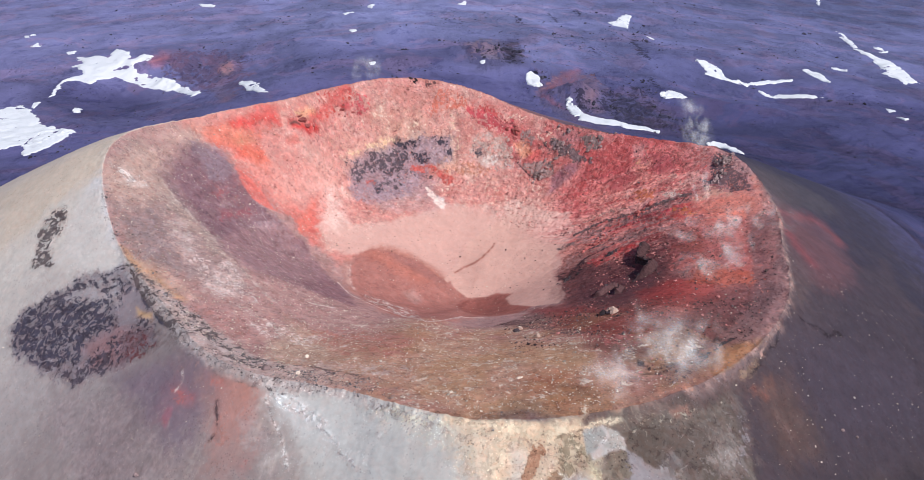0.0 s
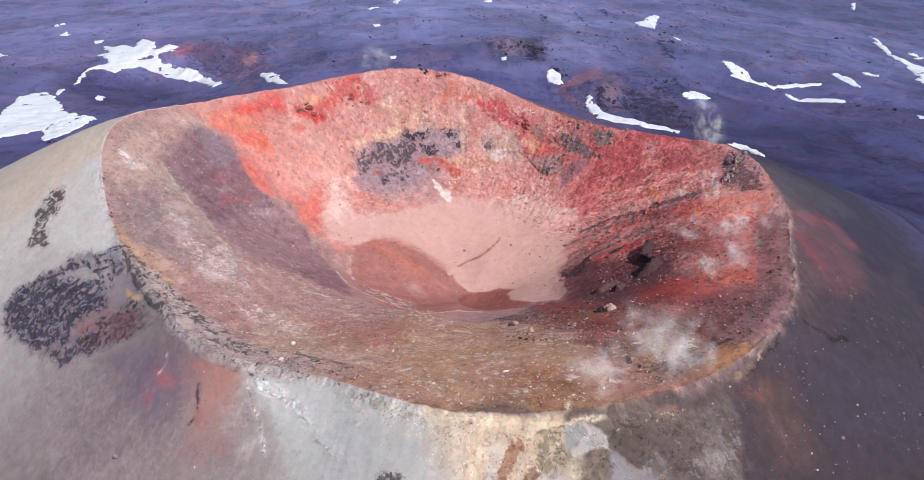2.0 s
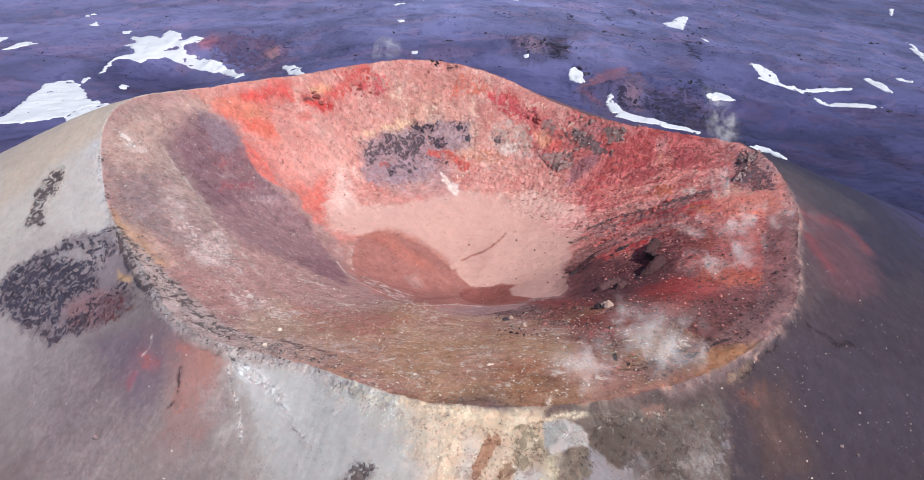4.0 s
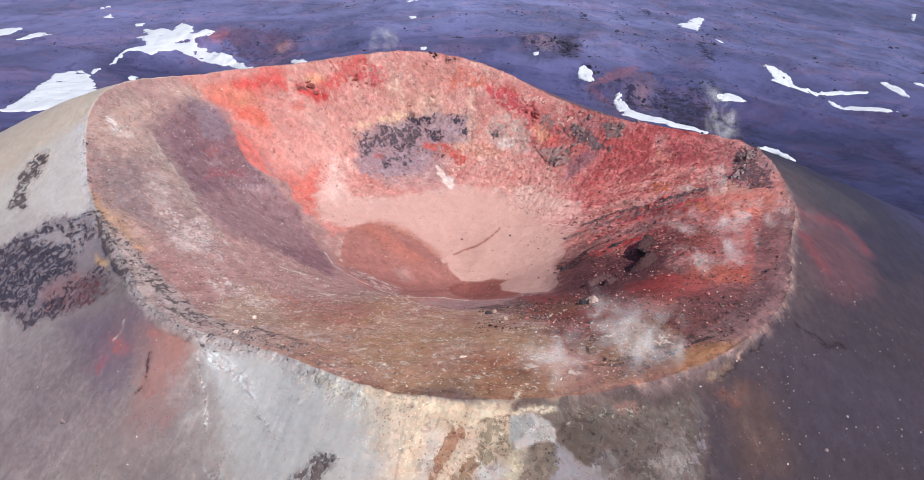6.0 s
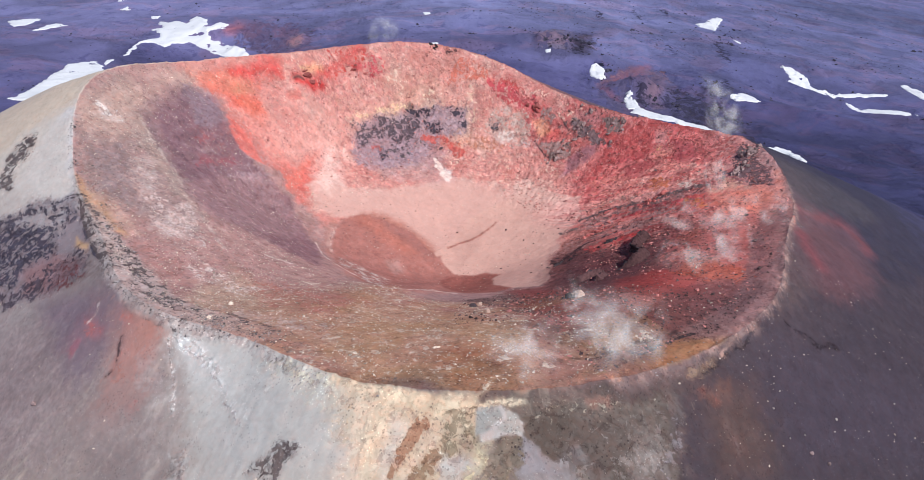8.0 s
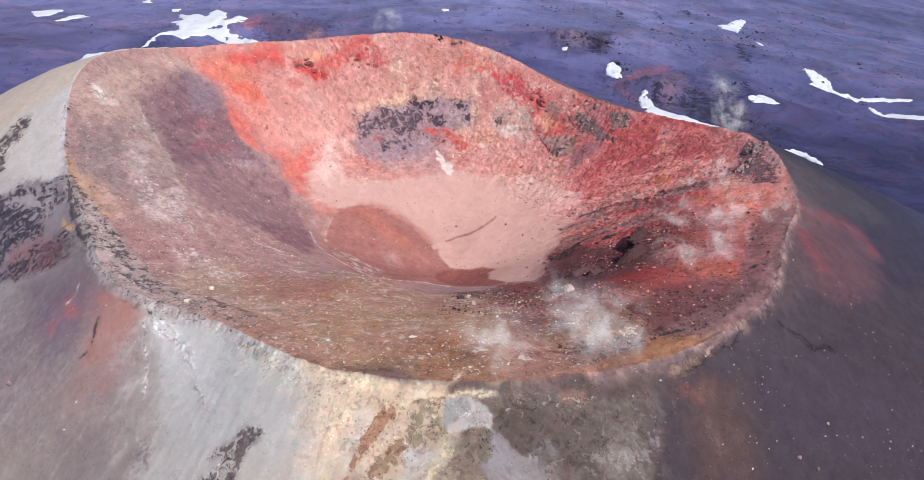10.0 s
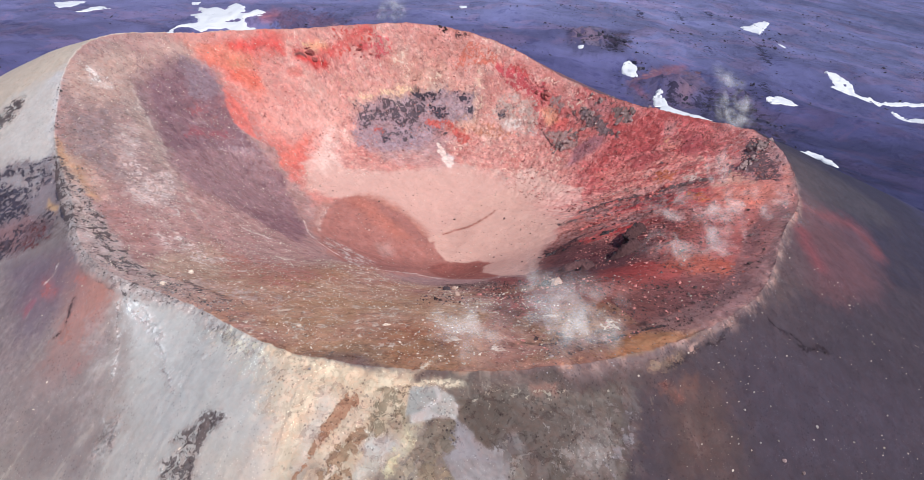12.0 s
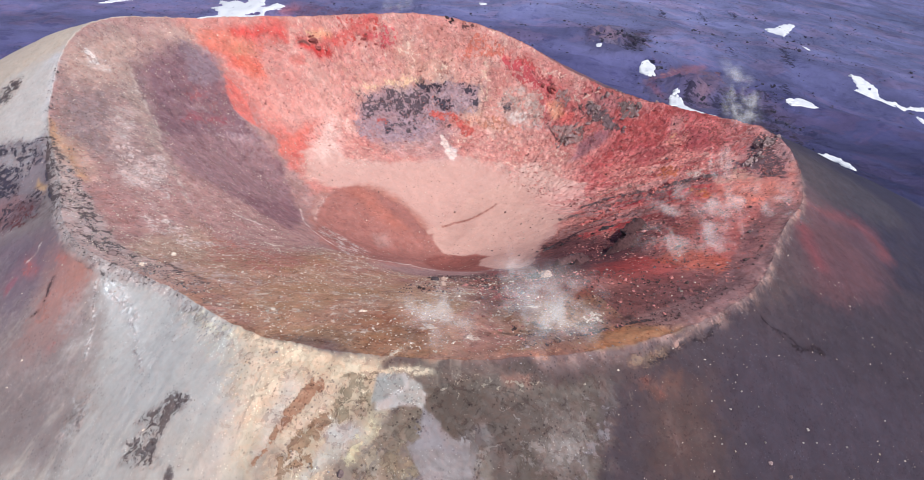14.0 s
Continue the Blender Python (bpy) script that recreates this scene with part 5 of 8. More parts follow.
stain([(-76.4, 135.4), (-72.3, 143.1), (-66.5, 135.7), (-60.8, 124.3), (-62.2, 119.9), (-68.9, 125.5)], (134, 112, 116), soft=2, ragged=3, amount=0.6, broken=0.3, crumbs=0.6, side=-1)
stain([(-72.8, 124.1), (-68.8, 122.7), (-61.7, 117.4), (-57.3, 112.8), (-59.9, 113.1), (-66.6, 117.7)], (182, 148, 114), soft=1, ragged=2, amount=0.5, broken=0.25, crumbs=0.5, side=-1)
stain([(-56.7, 113.5), (-51.0, 113.7), (-43.5, 108.6), (-40.9, 103.3), (-48.1, 105.6), (-54.3, 109.3)], (170, 112, 106), soft=1.5, ragged=2.5, amount=0.6, broken=0.35, crumbs=0.6, side=-1)
stain([(-44.9, 110.6), (-40.8, 113.1), (-34.3, 110.2), (-29.6, 112.1), (-33.0, 106.4), (-40.3, 107.2)], (204, 182, 174), soft=1, ragged=2.5, broken=0.5, crumbs=0.6, side=-1)
streak([(-35.3, 126.6), (-32.6, 127.2), (-31.2, 127.4)], (212, 190, 182), width=0.5, soft=0.3, ragged=0.6, broken=0.2, side=-1)
streak([(-35.9, 110.0), (-32.9, 109.8), (-29.1, 111.4)], (208, 184, 176), width=0.5, soft=0.3, ragged=0.8, broken=0.3, side=-1)
streak([(-70.0, 119.7), (-64.3, 114.4), (-56.9, 107.6), (-52.0, 101.7), (-46.5, 97.9), (-39.1, 94.1), (-34.1, 92.4), (-28.8, 90.3)], (84, 77, 84), width=1.6, soft=0.5, ragged=1.2, broken=0.5, coarse=1, side=0)
stain([(37.5, 84.6), (39.3, 89.0), (44.4, 93.9), (49.5, 97.3), (51.2, 95.0), (48.4, 91.5), (44.7, 87.5), (39.7, 84.1)], (152, 112, 84), soft=1, ragged=2, broken=0.15, crumbs=0.4, side=0)
stain([(34.3, 80.6), (36.2, 82.8), (37.8, 84.1), (37.8, 82.0), (34.8, 79.5)], (196, 136, 104), soft=0.8, ragged=1.5, broken=0.2, side=0)
stain([(47.2, 87.0), (49.3, 89.9), (52.5, 92.4), (51.7, 91.0), (48.8, 88.0)], (166, 132, 104), soft=0.8, ragged=1.5, amount=0.7, broken=0.15, side=0)
streak([(36.1, 83.6), (37.6, 86.5), (40.0, 89.8), (42.8, 94.1), (45.9, 96.7), (47.5, 97.9)], (62, 48, 52), width=0.7, soft=0.4, ragged=1.2, broken=0.4, coarse=1, side=0)
streak([(49.9, 89.0), (52.2, 91.3), (54.1, 93.8), (55.6, 96.1), (57.4, 97.1), (59.4, 100.7), (60.2, 102.7), (61.3, 104.6)], (66, 54, 58), width=0.6, soft=0.4, ragged=0.8, amount=0.6, broken=0.3, coarse=1, side=0)
streak([(53.3, 93.3), (55.5, 97.4), (58.5, 100.6), (60.2, 103.5), (62.1, 106.6), (65.4, 111.1)], (176, 140, 128), width=0.6, soft=0.3, ragged=1.0, broken=0.35, side=0)
streak([(66.9, 108.5), (68.4, 107.8), (71.4, 108.3), (73.4, 108.2), (73.8, 106.9), (77.6, 110.4), (79.1, 110.2)], (56, 46, 54), width=0.5, soft=0.3, ragged=1.0, broken=0.25, coarse=1, side=1)
stain([(48.6, 85.7), (50.1, 87.0), (52.2, 86.3), (51.5, 84.8), (49.5, 85.0)], (120, 78, 72), soft=1.2, ragged=2, broken=0.25, side=1)
stain([(53.5, 81.6), (54.7, 81.6), (56.1, 79.3), (55.7, 78.3), (54.4, 80.2)], (122, 96, 92), soft=1, ragged=2, amount=0.6, broken=0.3, side=1)
stain([(43.5, 79.4), (45.8, 82.4), (46.4, 80.8), (45.2, 75.1), (43.9, 71.6), (42.5, 68.8), (42.5, 70.9), (43.7, 75.1)], (142, 131, 130), soft=0.8, ragged=2.5, amount=0.6, broken=0.5, crumbs=0.6, side=1)
stain([(37.2, 70.8), (41.0, 73.6), (43.0, 72.5), (41.8, 69.1), (38.9, 67.6)], (140, 122, 118), soft=1.5, ragged=3, broken=0.45, crumbs=0.6, side=1)
stain([(-94.2, 141.4), (-83.0, 143.8), (-77.4, 131.2), (-72.2, 122.2), (-80.5, 121.6), (-88.3, 125.8)], (196, 186, 176), soft=2, ragged=3, amount=0.7, side=1)
stain([(-65.4, 110.2), (-62.9, 109.8), (-62.4, 107.7), (-64.6, 108.7)], (204, 150, 110), soft=0.6, ragged=1.5, broken=0.2, side=1)
stain([(-70.9, 121.9), (-68.5, 122.0), (-62.5, 118.9), (-58.1, 113.7), (-59.5, 112.1), (-63.7, 114.4), (-67.7, 117.8)], (186, 150, 112), soft=1, ragged=2, amount=0.5, broken=0.25, crumbs=0.4, side=-1)
stain([(-80.6, 148.3), (-76.3, 151.8), (-75.2, 149.3), (-77.8, 145.7)], (214, 210, 206), soft=0.8, ragged=2, broken=0.4, crumbs=0.5, side=-1)
stain([(-0.2, 56.0), (-1.3, 65.5), (1.1, 67.7), (1.9, 60.7), (1.2, 56.1)], (214, 190, 176), soft=3, ragged=2, amount=0.5, side=1)
stain([(2.7, 61.4), (1.8, 66.0), (4.8, 70.8), (4.7, 66.0), (4.0, 61.0), (5.1, 56.6)], (222, 206, 170), soft=1.5, ragged=1.5, amount=0.6, side=1)
stain([(5.3, 59.4), (6.0, 66.2), (6.7, 70.3), (7.2, 68.4), (5.6, 63.6), (5.6, 60.3)], (208, 208, 206), soft=1.2, ragged=1.5, amount=0.7, side=1)
stain([(8.2, 57.1), (8.8, 64.1), (10.4, 68.2), (12.2, 67.9), (10.1, 62.5), (9.5, 57.3)], (222, 196, 172), soft=1, ragged=1.5, amount=0.8, side=1)
stain([(4.9, 57.4), (6.3, 61.9), (6.7, 64.4), (7.8, 66.8), (8.7, 68.1), (10.3, 69.2), (9.6, 67.4), (7.9, 64.9), (7.3, 62.9), (6.2, 60.4), (5.5, 58.0)], (162, 124, 100), soft=0.3, ragged=1.0, broken=0.12, side=1)
stain([(6.3, 63.4), (8.0, 64.1), (7.6, 62.8), (6.5, 62.2)], (186, 122, 98), soft=0.5, ragged=1, side=1)
stain([(7.1, 67.2), (9.2, 68.6), (10.2, 68.2), (8.7, 66.3), (7.9, 66.0)], (148, 122, 102), soft=0.4, ragged=1.2, broken=0.3, crumbs=0.3, side=1)
stain([(8.9, 58.8), (9.8, 61.6), (11.5, 62.2), (12.3, 61.5), (10.5, 59.7), (9.8, 57.9), (9.0, 56.9), (8.2, 57.5)], (150, 122, 98), soft=0.3, ragged=1.2, broken=0.25, crumbs=0.4, side=1)
stain([(10.4, 63.5), (11.4, 65.5), (12.0, 65.4), (11.2, 63.2)], (156, 132, 108), soft=0.3, ragged=1, broken=0.25, crumbs=0.4, side=1)
stain([(11.8, 66.0), (16.0, 64.5), (15.8, 62.0), (14.0, 59.8), (12.0, 57.5), (10.7, 57.2), (12.0, 60.8), (13.4, 63.2)], (198, 188, 174), soft=0.8, ragged=1.5, amount=0.8, side=1)
stain([(11.1, 69.1), (16.0, 70.5), (17.1, 68.1), (15.8, 65.0), (13.2, 65.0), (12.2, 66.7)], (144, 126, 106), soft=0.5, ragged=1.5, broken=0.42, crumbs=0.5, side=1)
stain([(16.5, 71.0), (19.8, 72.4), (22.8, 70.7), (23.0, 68.9), (21.2, 68.8), (17.8, 66.8)], (192, 182, 176), soft=0.25, ragged=0.7, side=1)
stain([(-6.1, 55.5), (-6.4, 57.6), (-4.9, 57.0), (-4.6, 55.5)], (116, 104, 102), soft=0.3, ragged=1, broken=0.3, crumbs=0.4, side=1)
streak([(-22.9, 76.6), (-20.0, 74.2), (-17.5, 71.8), (-14.7, 69.4)], (228, 222, 216), width=1.2, soft=0.5, ragged=2, broken=0.5, side=1)
streak([(-16.6, 74.8), (-15.0, 76.1)], (226, 220, 212), width=0.8, soft=0.4, ragged=1.5, broken=0.45, side=1)
stain([(22.5, 71.7), (28.5, 74.1), (30.7, 72.5), (29.1, 69.0), (27.6, 66.9), (26.1, 67.1), (24.5, 68.8), (23.2, 69.0)], (102, 88, 78), soft=0.5, ragged=1.5, coarse=0.5, side=1)
stain([(19.7, 61.4), (21.5, 66.7), (22.6, 64.1), (25.1, 62.2), (22.8, 60.4), (20.2, 59.6)], (142, 124, 102), soft=0.5, ragged=1.5, broken=0.3, crumbs=0.5, side=1)
stain([(21.7, 66.0), (23.9, 68.9), (26.8, 66.8), (28.2, 67.0), (29.0, 68.4), (30.7, 66.3), (30.6, 62.9), (25.4, 61.2), (23.0, 63.6)], (142, 132, 131), soft=0.3, ragged=1.0, broken=0.06, coarse=0.3, side=1)
stain([(30.2, 69.3), (31.0, 69.7), (32.2, 68.5), (31.9, 67.3), (30.8, 68.0)], (156, 146, 144), soft=0.3, ragged=0.8, coarse=0.3, side=1)
stain([(23.6, 71.9), (32.4, 75.9), (39.3, 79.0), (45.3, 83.3), (45.5, 81.7), (36.8, 75.6), (28.3, 72.4)], (156, 143, 132), soft=1, ragged=2, amount=0.6, broken=0.55, crumbs=0.7, side=1)
stain([(29.3, 72.0), (43.9, 80.7), (43.9, 70.0), (33.2, 63.9)], (138, 127, 122), soft=3, ragged=4, amount=0.6, broken=0.58, crumbs=0.7, side=1)
stain([(44.4, 80.0), (45.3, 79.5), (45.1, 74.9), (42.8, 69.5), (41.6, 68.0), (43.0, 71.9), (44.3, 75.7)], (144, 134, 138), soft=0.6, ragged=2, amount=0.6, broken=0.42, crumbs=0.6, side=1)
stain([(31.5, 75.9), (34.5, 77.7), (35.1, 76.4), (32.6, 75.0)], (150, 106, 94), soft=0.8, ragged=1.5, broken=0.25, crumbs=0.4, side=0)
stain([(20.3, 74.2), (24.7, 78.3), (30.2, 80.3), (31.9, 78.3), (28.1, 75.7), (24.1, 74.7)], (152, 106, 86), soft=1.5, ragged=2.5, amount=0.75, broken=0.25, crumbs=0.4, side=-1)
stain([(45.5, 84.1), (47.1, 84.8), (45.9, 80.6), (44.6, 78.2), (44.6, 80.8)], (82, 78, 78), soft=1.5, ragged=2, amount=0.45, side=1)
streak([(17.2, 74.2), (18.1, 77.1), (18.9, 78.5)], (216, 196, 172), width=0.5, soft=0.3, ragged=0.8, broken=0.25, side=0)
stain([(-84.0, 98.2), (-61.8, 93.4), (-37.2, 86.1), (-32.4, 81.2), (-27.2, 65.2), (-66.2, 67.8)], (160, 140, 142), soft=6, ragged=4, amount=0.5, broken=0.15, side=1)
streak([(48.0, 394.6), (61.1, 427.6), (72.2, 440.2), (86.8, 448.1), (89.3, 430.1)], (150, 104, 112), width=4, soft=2, ragged=3, amount=0.8, broken=0.3)
streak([(68.9, 373.0), (75.4, 383.9), (92.3, 416.9)], (140, 98, 108), width=4, soft=2, ragged=3, amount=0.8, broken=0.35)
streak([(68.5, 344.1), (86.8, 371.8), (95.8, 360.9)], (126, 104, 126), width=3, soft=1.5, ragged=3, amount=0.7, broken=0.35)
stain([(-70.9, 121.2), (-65.8, 115.6), (-60.3, 110.6), (-54.5, 104.8), (-50.8, 100.9), (-53.8, 104.0), (-60.0, 109.7), (-66.2, 115.3)], (206, 196, 188), soft=0.3, ragged=0.5, amount=0.8, broken=0.15, side=0)
stain([(44.1, 386.8), (81.9, 441.6), (92.3, 416.9), (88.2, 349.1), (55.9, 281.1), (47.6, 348.4)], (106, 94, 126), soft=6, ragged=8, amount=0.6, broken=0.3, coarse=1)
stain([(92.8, 401.6), (113.8, 387.3), (105.3, 331.3), (83.0, 326.8), (74.9, 361.3)], (72, 70, 108), soft=5, ragged=6, broken=0.35, coarse=1)
stain([(-208.7, 505.8), (-167.9, 524.0), (-134.1, 469.1), (-128.9, 402.7), (-176.9, 460.8)], (112, 88, 108), soft=8, ragged=10, broken=0.35, coarse=1, amount=0.7)

# the floor: pale ash, the lobe of rusty ash that laps over it, and its salt lines
stain([(17.3, 141.9), (23.5, 139.2), (26.4, 143.9), (25.2, 158.2), (25.7, 167.2), (29.2, 172.7), (34.0, 179.9), (33.3, 188.2), (18.5, 196.6), (1.9, 181.9), (-5.5, 164.5), (-1.7, 160.3), (1.0, 157.7), (6.6, 157.5), (13.0, 156.5), (11.6, 153.7), (12.7, 147.0)], (208, 164, 150), soft=0.5, ragged=0.8, coarse=0.15, side=-1)
stain([(-29.9, 168.6), (-26.4, 171.5), (-22.1, 170.8), (-18.6, 167.7), (-14.5, 164.5), (-10.1, 162.8), (-5.9, 161.7), (-3.5, 164.7), (-2.1, 159.9), (0.2, 157.6), (4.3, 157.4), (6.7, 157.4), (9.7, 158.7), (13.5, 155.7), (11.6, 153.7), (12.7, 147.0), (17.3, 141.9), (13.2, 137.8), (6.1, 138.0), (0.1, 139.9), (-5.7, 124.9), (-12.7, 127.2), (-20.7, 136.8), (-25.4, 141.0), (-29.2, 149.9), (-30.7, 156.7), (-31.0, 162.6)], (168, 110, 101), soft=0.6, ragged=0.9, coarse=0.4, amount=0.9, side=-1)
stain([(-29.1, 168.0), (-26.4, 171.3), (-22.0, 170.2), (-18.5, 167.1), (-9.2, 162.1), (-12.1, 159.9), (-18.9, 162.2), (-24.4, 165.6)], (186, 112, 96), soft=2.5, ragged=1.5, amount=0.7, side=-1)
stain([(-0.4, 156.5), (4.3, 157.0), (9.8, 158.2), (13.5, 155.7), (11.6, 153.7), (12.7, 147.0), (17.3, 141.4), (13.2, 137.8), (6.0, 138.9), (0.2, 145.1), (-2.4, 153.3)], (148, 84, 76), soft=1.2, ragged=0.8, amount=0.8, side=-1)
streak([(-33.7, 151.1), (-30.0, 144.5), (-24.9, 139.4), (-20.7, 136.8), (-16.0, 134.7), (-9.0, 122.5), (-6.0, 126.5), (-1.0, 137.6), (4.7, 137.1)], (212, 184, 176), width=0.5, soft=0.3, ragged=0.5, broken=0.2, coarse=0.7, side=-1)
streak([(-29.3, 149.5), (-31.5, 156.1), (-31.6, 161.9)], (206, 168, 158), width=0.5, soft=0.4, ragged=0.5, broken=0.35, coarse=0.7, side=-1)
stain([(-27.0, 148.4), (-22.1, 147.6), (-17.0, 144.9), (-12.9, 143.2), (-10.2, 124.8), (-18.7, 137.1), (-24.6, 140.6)], (206, 184, 176), soft=1, ragged=1.5, broken=0.5, coarse=0.8, side=-1)
stain([(-16.9, 155.1), (-13.3, 157.5), (-11.2, 154.0), (-13.5, 149.6)], (186, 150, 142), soft=1.5, ragged=1.5, amount=0.5, side=-1)
streak([(-2.3, 169.4), (0.3, 171.7), (3.6, 173.0), (6.0, 174.9), (8.3, 177.4), (10.3, 180.8)], (166, 106, 94), width=0.8, soft=0.4, ragged=0.7, broken=0.15, coarse=0.6, side=-1)
# the eastern wall and the broken ground below it
stain([(28.5, 145.4), (34.0, 146.8), (42.4, 150.4), (48.8, 159.4), (54.5, 153.3), (50.2, 142.1), (46.4, 133.0), (40.1, 129.8), (35.5, 121.3), (27.9, 132.8)], (102, 66, 72), soft=2, ragged=2, amount=0.75, coarse=1, side=-1)
stain([(40.1, 129.8), (47.2, 130.2), (55.8, 127.1), (53.9, 115.5), (45.1, 111.4), (38.3, 116.6)], (176, 66, 62), soft=2, ragged=2, amount=0.75, side=-1)
stain([(53.8, 135.1), (59.5, 128.9), (65.1, 124.7), (64.0, 119.9), (56.6, 120.3), (51.1, 126.1)], (200, 92, 72), soft=1.5, ragged=2, amount=0.8, broken=0.15, coarse=0.7, side=-1)
stain([(54.6, 120.9), (64.4, 121.4), (65.0, 114.6), (54.5, 101.5), (44.6, 95.8), (40.5, 102.1), (47.7, 113.9)], (124, 82, 84), soft=2.5, ragged=2.5, amount=0.7, coarse=0.9, side=-1)
stain([(18.7, 137.8), (27.8, 129.8), (37.7, 112.8), (41.7, 103.5), (36.0, 98.1), (28.4, 103.9), (20.1, 113.7)], (150, 72, 72), soft=2, ragged=2, amount=0.7, coarse=0.8, side=-1)
streak([(34.8, 159.3), (39.2, 160.8), (43.2, 158.8), (46.8, 159.5)], (218, 72, 76), width=1.4, soft=0.6, ragged=1.2, broken=0.15, side=-1)
streak([(44.4, 171.4), (50.1, 171.3), (56.8, 169.6), (62.0, 168.1)], (206, 72, 82), width=1.8, soft=0.8, ragged=1.2, broken=0.15, side=-1)
streak([(26.7, 157.1), (30.4, 159.1), (35.0, 163.1), (42.4, 165.0), (48.3, 167.0)], (70, 50, 56), width=1.0, soft=0.5, ragged=1.0, broken=0.25, coarse=1, side=-1)
streak([(46.6, 164.6), (50.9, 166.1)], (66, 50, 58), width=2.0, soft=0.8, ragged=1.2, broken=0.3, coarse=1, side=-1)
streak([(29.2, 172.7), (37.0, 174.7), (44.6, 175.1), (51.7, 173.5), (57.0, 172.0)], (120, 98, 98), width=1.8, soft=0.8, ragged=1.5, broken=0.3, coarse=0.9, side=-1)
streak([(58.0, 168.6), (61.1, 166.9), (62.5, 163.1)], (226, 120, 70), width=1.6, soft=0.8, ragged=1.0, broken=0.2, side=-1)
# scorched bands on the north-western wall
streak([(-63.4, 186.0), (-60.3, 189.0), (-57.0, 191.4), (-53.1, 194.2)], (216, 70, 64), width=1.8, soft=1.2, ragged=1.2, amount=0.9, side=-1)
stain([(-58.6, 192.9), (-53.2, 196.4), (-49.9, 198.4), (-54.4, 194.4), (-57.9, 192.6)], (210, 78, 72), soft=1.2, ragged=1.5, amount=0.8, side=-1)
streak([(-49.1, 195.3), (-46.8, 196.8), (-43.6, 200.7)], (204, 58, 56), width=1.4, soft=0.8, ragged=0.8, side=-1)
streak([(-49.8, 195.1), (-48.6, 196.0), (-47.5, 196.8)], (90, 52, 52), width=0.5, soft=0.3, ragged=0.5, side=-1)
streak([(-44.6, 202.5), (-40.8, 208.5), (-37.7, 213.6), (-35.7, 217.0)], (200, 66, 62), width=1.6, soft=1.0, ragged=1.0, amount=0.85, side=-1)
stain([(-37.5, 211.7), (-34.9, 214.1), (-34.5, 212.3), (-37.0, 210.2)], (204, 66, 70), soft=1, ragged=1, amount=0.8, side=-1)
stain([(-47.8, 199.5), (-44.2, 205.1), (-44.3, 203.4), (-47.0, 198.9)], (226, 162, 112), soft=1.2, ragged=1.2, amount=0.7, side=-1)
stain([(-62.9, 178.4), (-60.0, 182.8), (-56.5, 183.6), (-55.4, 182.5), (-58.1, 180.5)], (218, 82, 68), soft=1.5, ragged=1.2, amount=0.85, side=-1)
stain([(-61.5, 174.5), (-59.1, 174.0), (-56.2, 173.5), (-53.5, 170.2), (-55.5, 169.7), (-58.9, 171.0)], (218, 96, 84), soft=1.2, ragged=1.2, amount=0.8, side=-1)
stain([(-69.9, 178.2), (-63.1, 184.3), (-59.1, 185.5), (-54.3, 182.8), (-56.5, 179.4), (-62.1, 179.9), (-67.4, 178.5)], (222, 116, 88), soft=3, ragged=2, amount=0.5, side=-1)
stain([(-51.1, 190.5), (-48.6, 193.4), (-47.3, 192.7), (-49.7, 190.3)], (212, 96, 84), soft=1.2, ragged=1.5, amount=0.7, side=-1)
stain([(-58.5, 176.0), (-51.2, 181.6), (-44.1, 192.6), (-36.3, 204.4), (-30.0, 207.9), (-35.1, 195.0), (-41.6, 178.8), (-50.3, 171.2)], (226, 160, 146), soft=6, ragged=4, amount=0.45, side=-1)
stain([(-35.4, 203.2), (-28.5, 209.6), (-19.9, 213.9), (-21.6, 212.1), (-30.0, 207.3), (-34.6, 202.8)], (230, 192, 154), soft=0.8, ragged=1.5, broken=0.25, coarse=0.7, side=-1)
# the near rim and the flank below it
stain([(3.6, 74.2), (4.7, 77.7), (7.9, 80.1), (11.2, 78.6), (12.0, 76.2), (13.0, 72.8), (9.8, 72.3), (7.6, 72.9), (4.2, 73.1)], (110, 97, 100), soft=1.0, ragged=1.2, amount=0.85, side=-1)
stain([(-6.7, 77.3), (3.5, 74.7), (4.2, 72.9), (-1.5, 74.1), (-6.5, 76.3)], (132, 104, 88), soft=0.8, ragged=1.0, amount=0.7, side=-1)
stain([(16.3, 71.8), (16.5, 72.9), (20.4, 75.7), (21.1, 74.4), (18.8, 72.8)], (112, 90, 86), soft=0.4, ragged=0.5, amount=0.9, side=0)
stain([(-5.4, 75.8), (3.8, 72.9), (16.4, 72.3), (16.3, 71.5), (9.9, 71.1), (3.2, 71.6), (-5.2, 74.7)], (232, 206, 172), soft=1, ragged=1.2, amount=0.8, side=1)
stain([(17.8, 72.6), (20.4, 73.6), (23.1, 74.1), (22.9, 73.5), (20.5, 72.5)], (222, 202, 172), soft=0.6, ragged=0.8, broken=0.2, side=1)
stain([(5.8, 71.0), (11.6, 70.8), (12.6, 69.0), (10.5, 65.6), (8.5, 62.0), (4.6, 62.1), (1.4, 61.9), (1.0, 69.3)], (222, 190, 160), soft=3, ragged=2, amount=0.7, side=1)
stain([(6.0, 69.1), (7.5, 67.4), (6.7, 63.9), (5.4, 61.9), (3.8, 62.0), (4.8, 66.1)], (196, 192, 190), soft=1.5, ragged=1.2, amount=0.7, side=1)
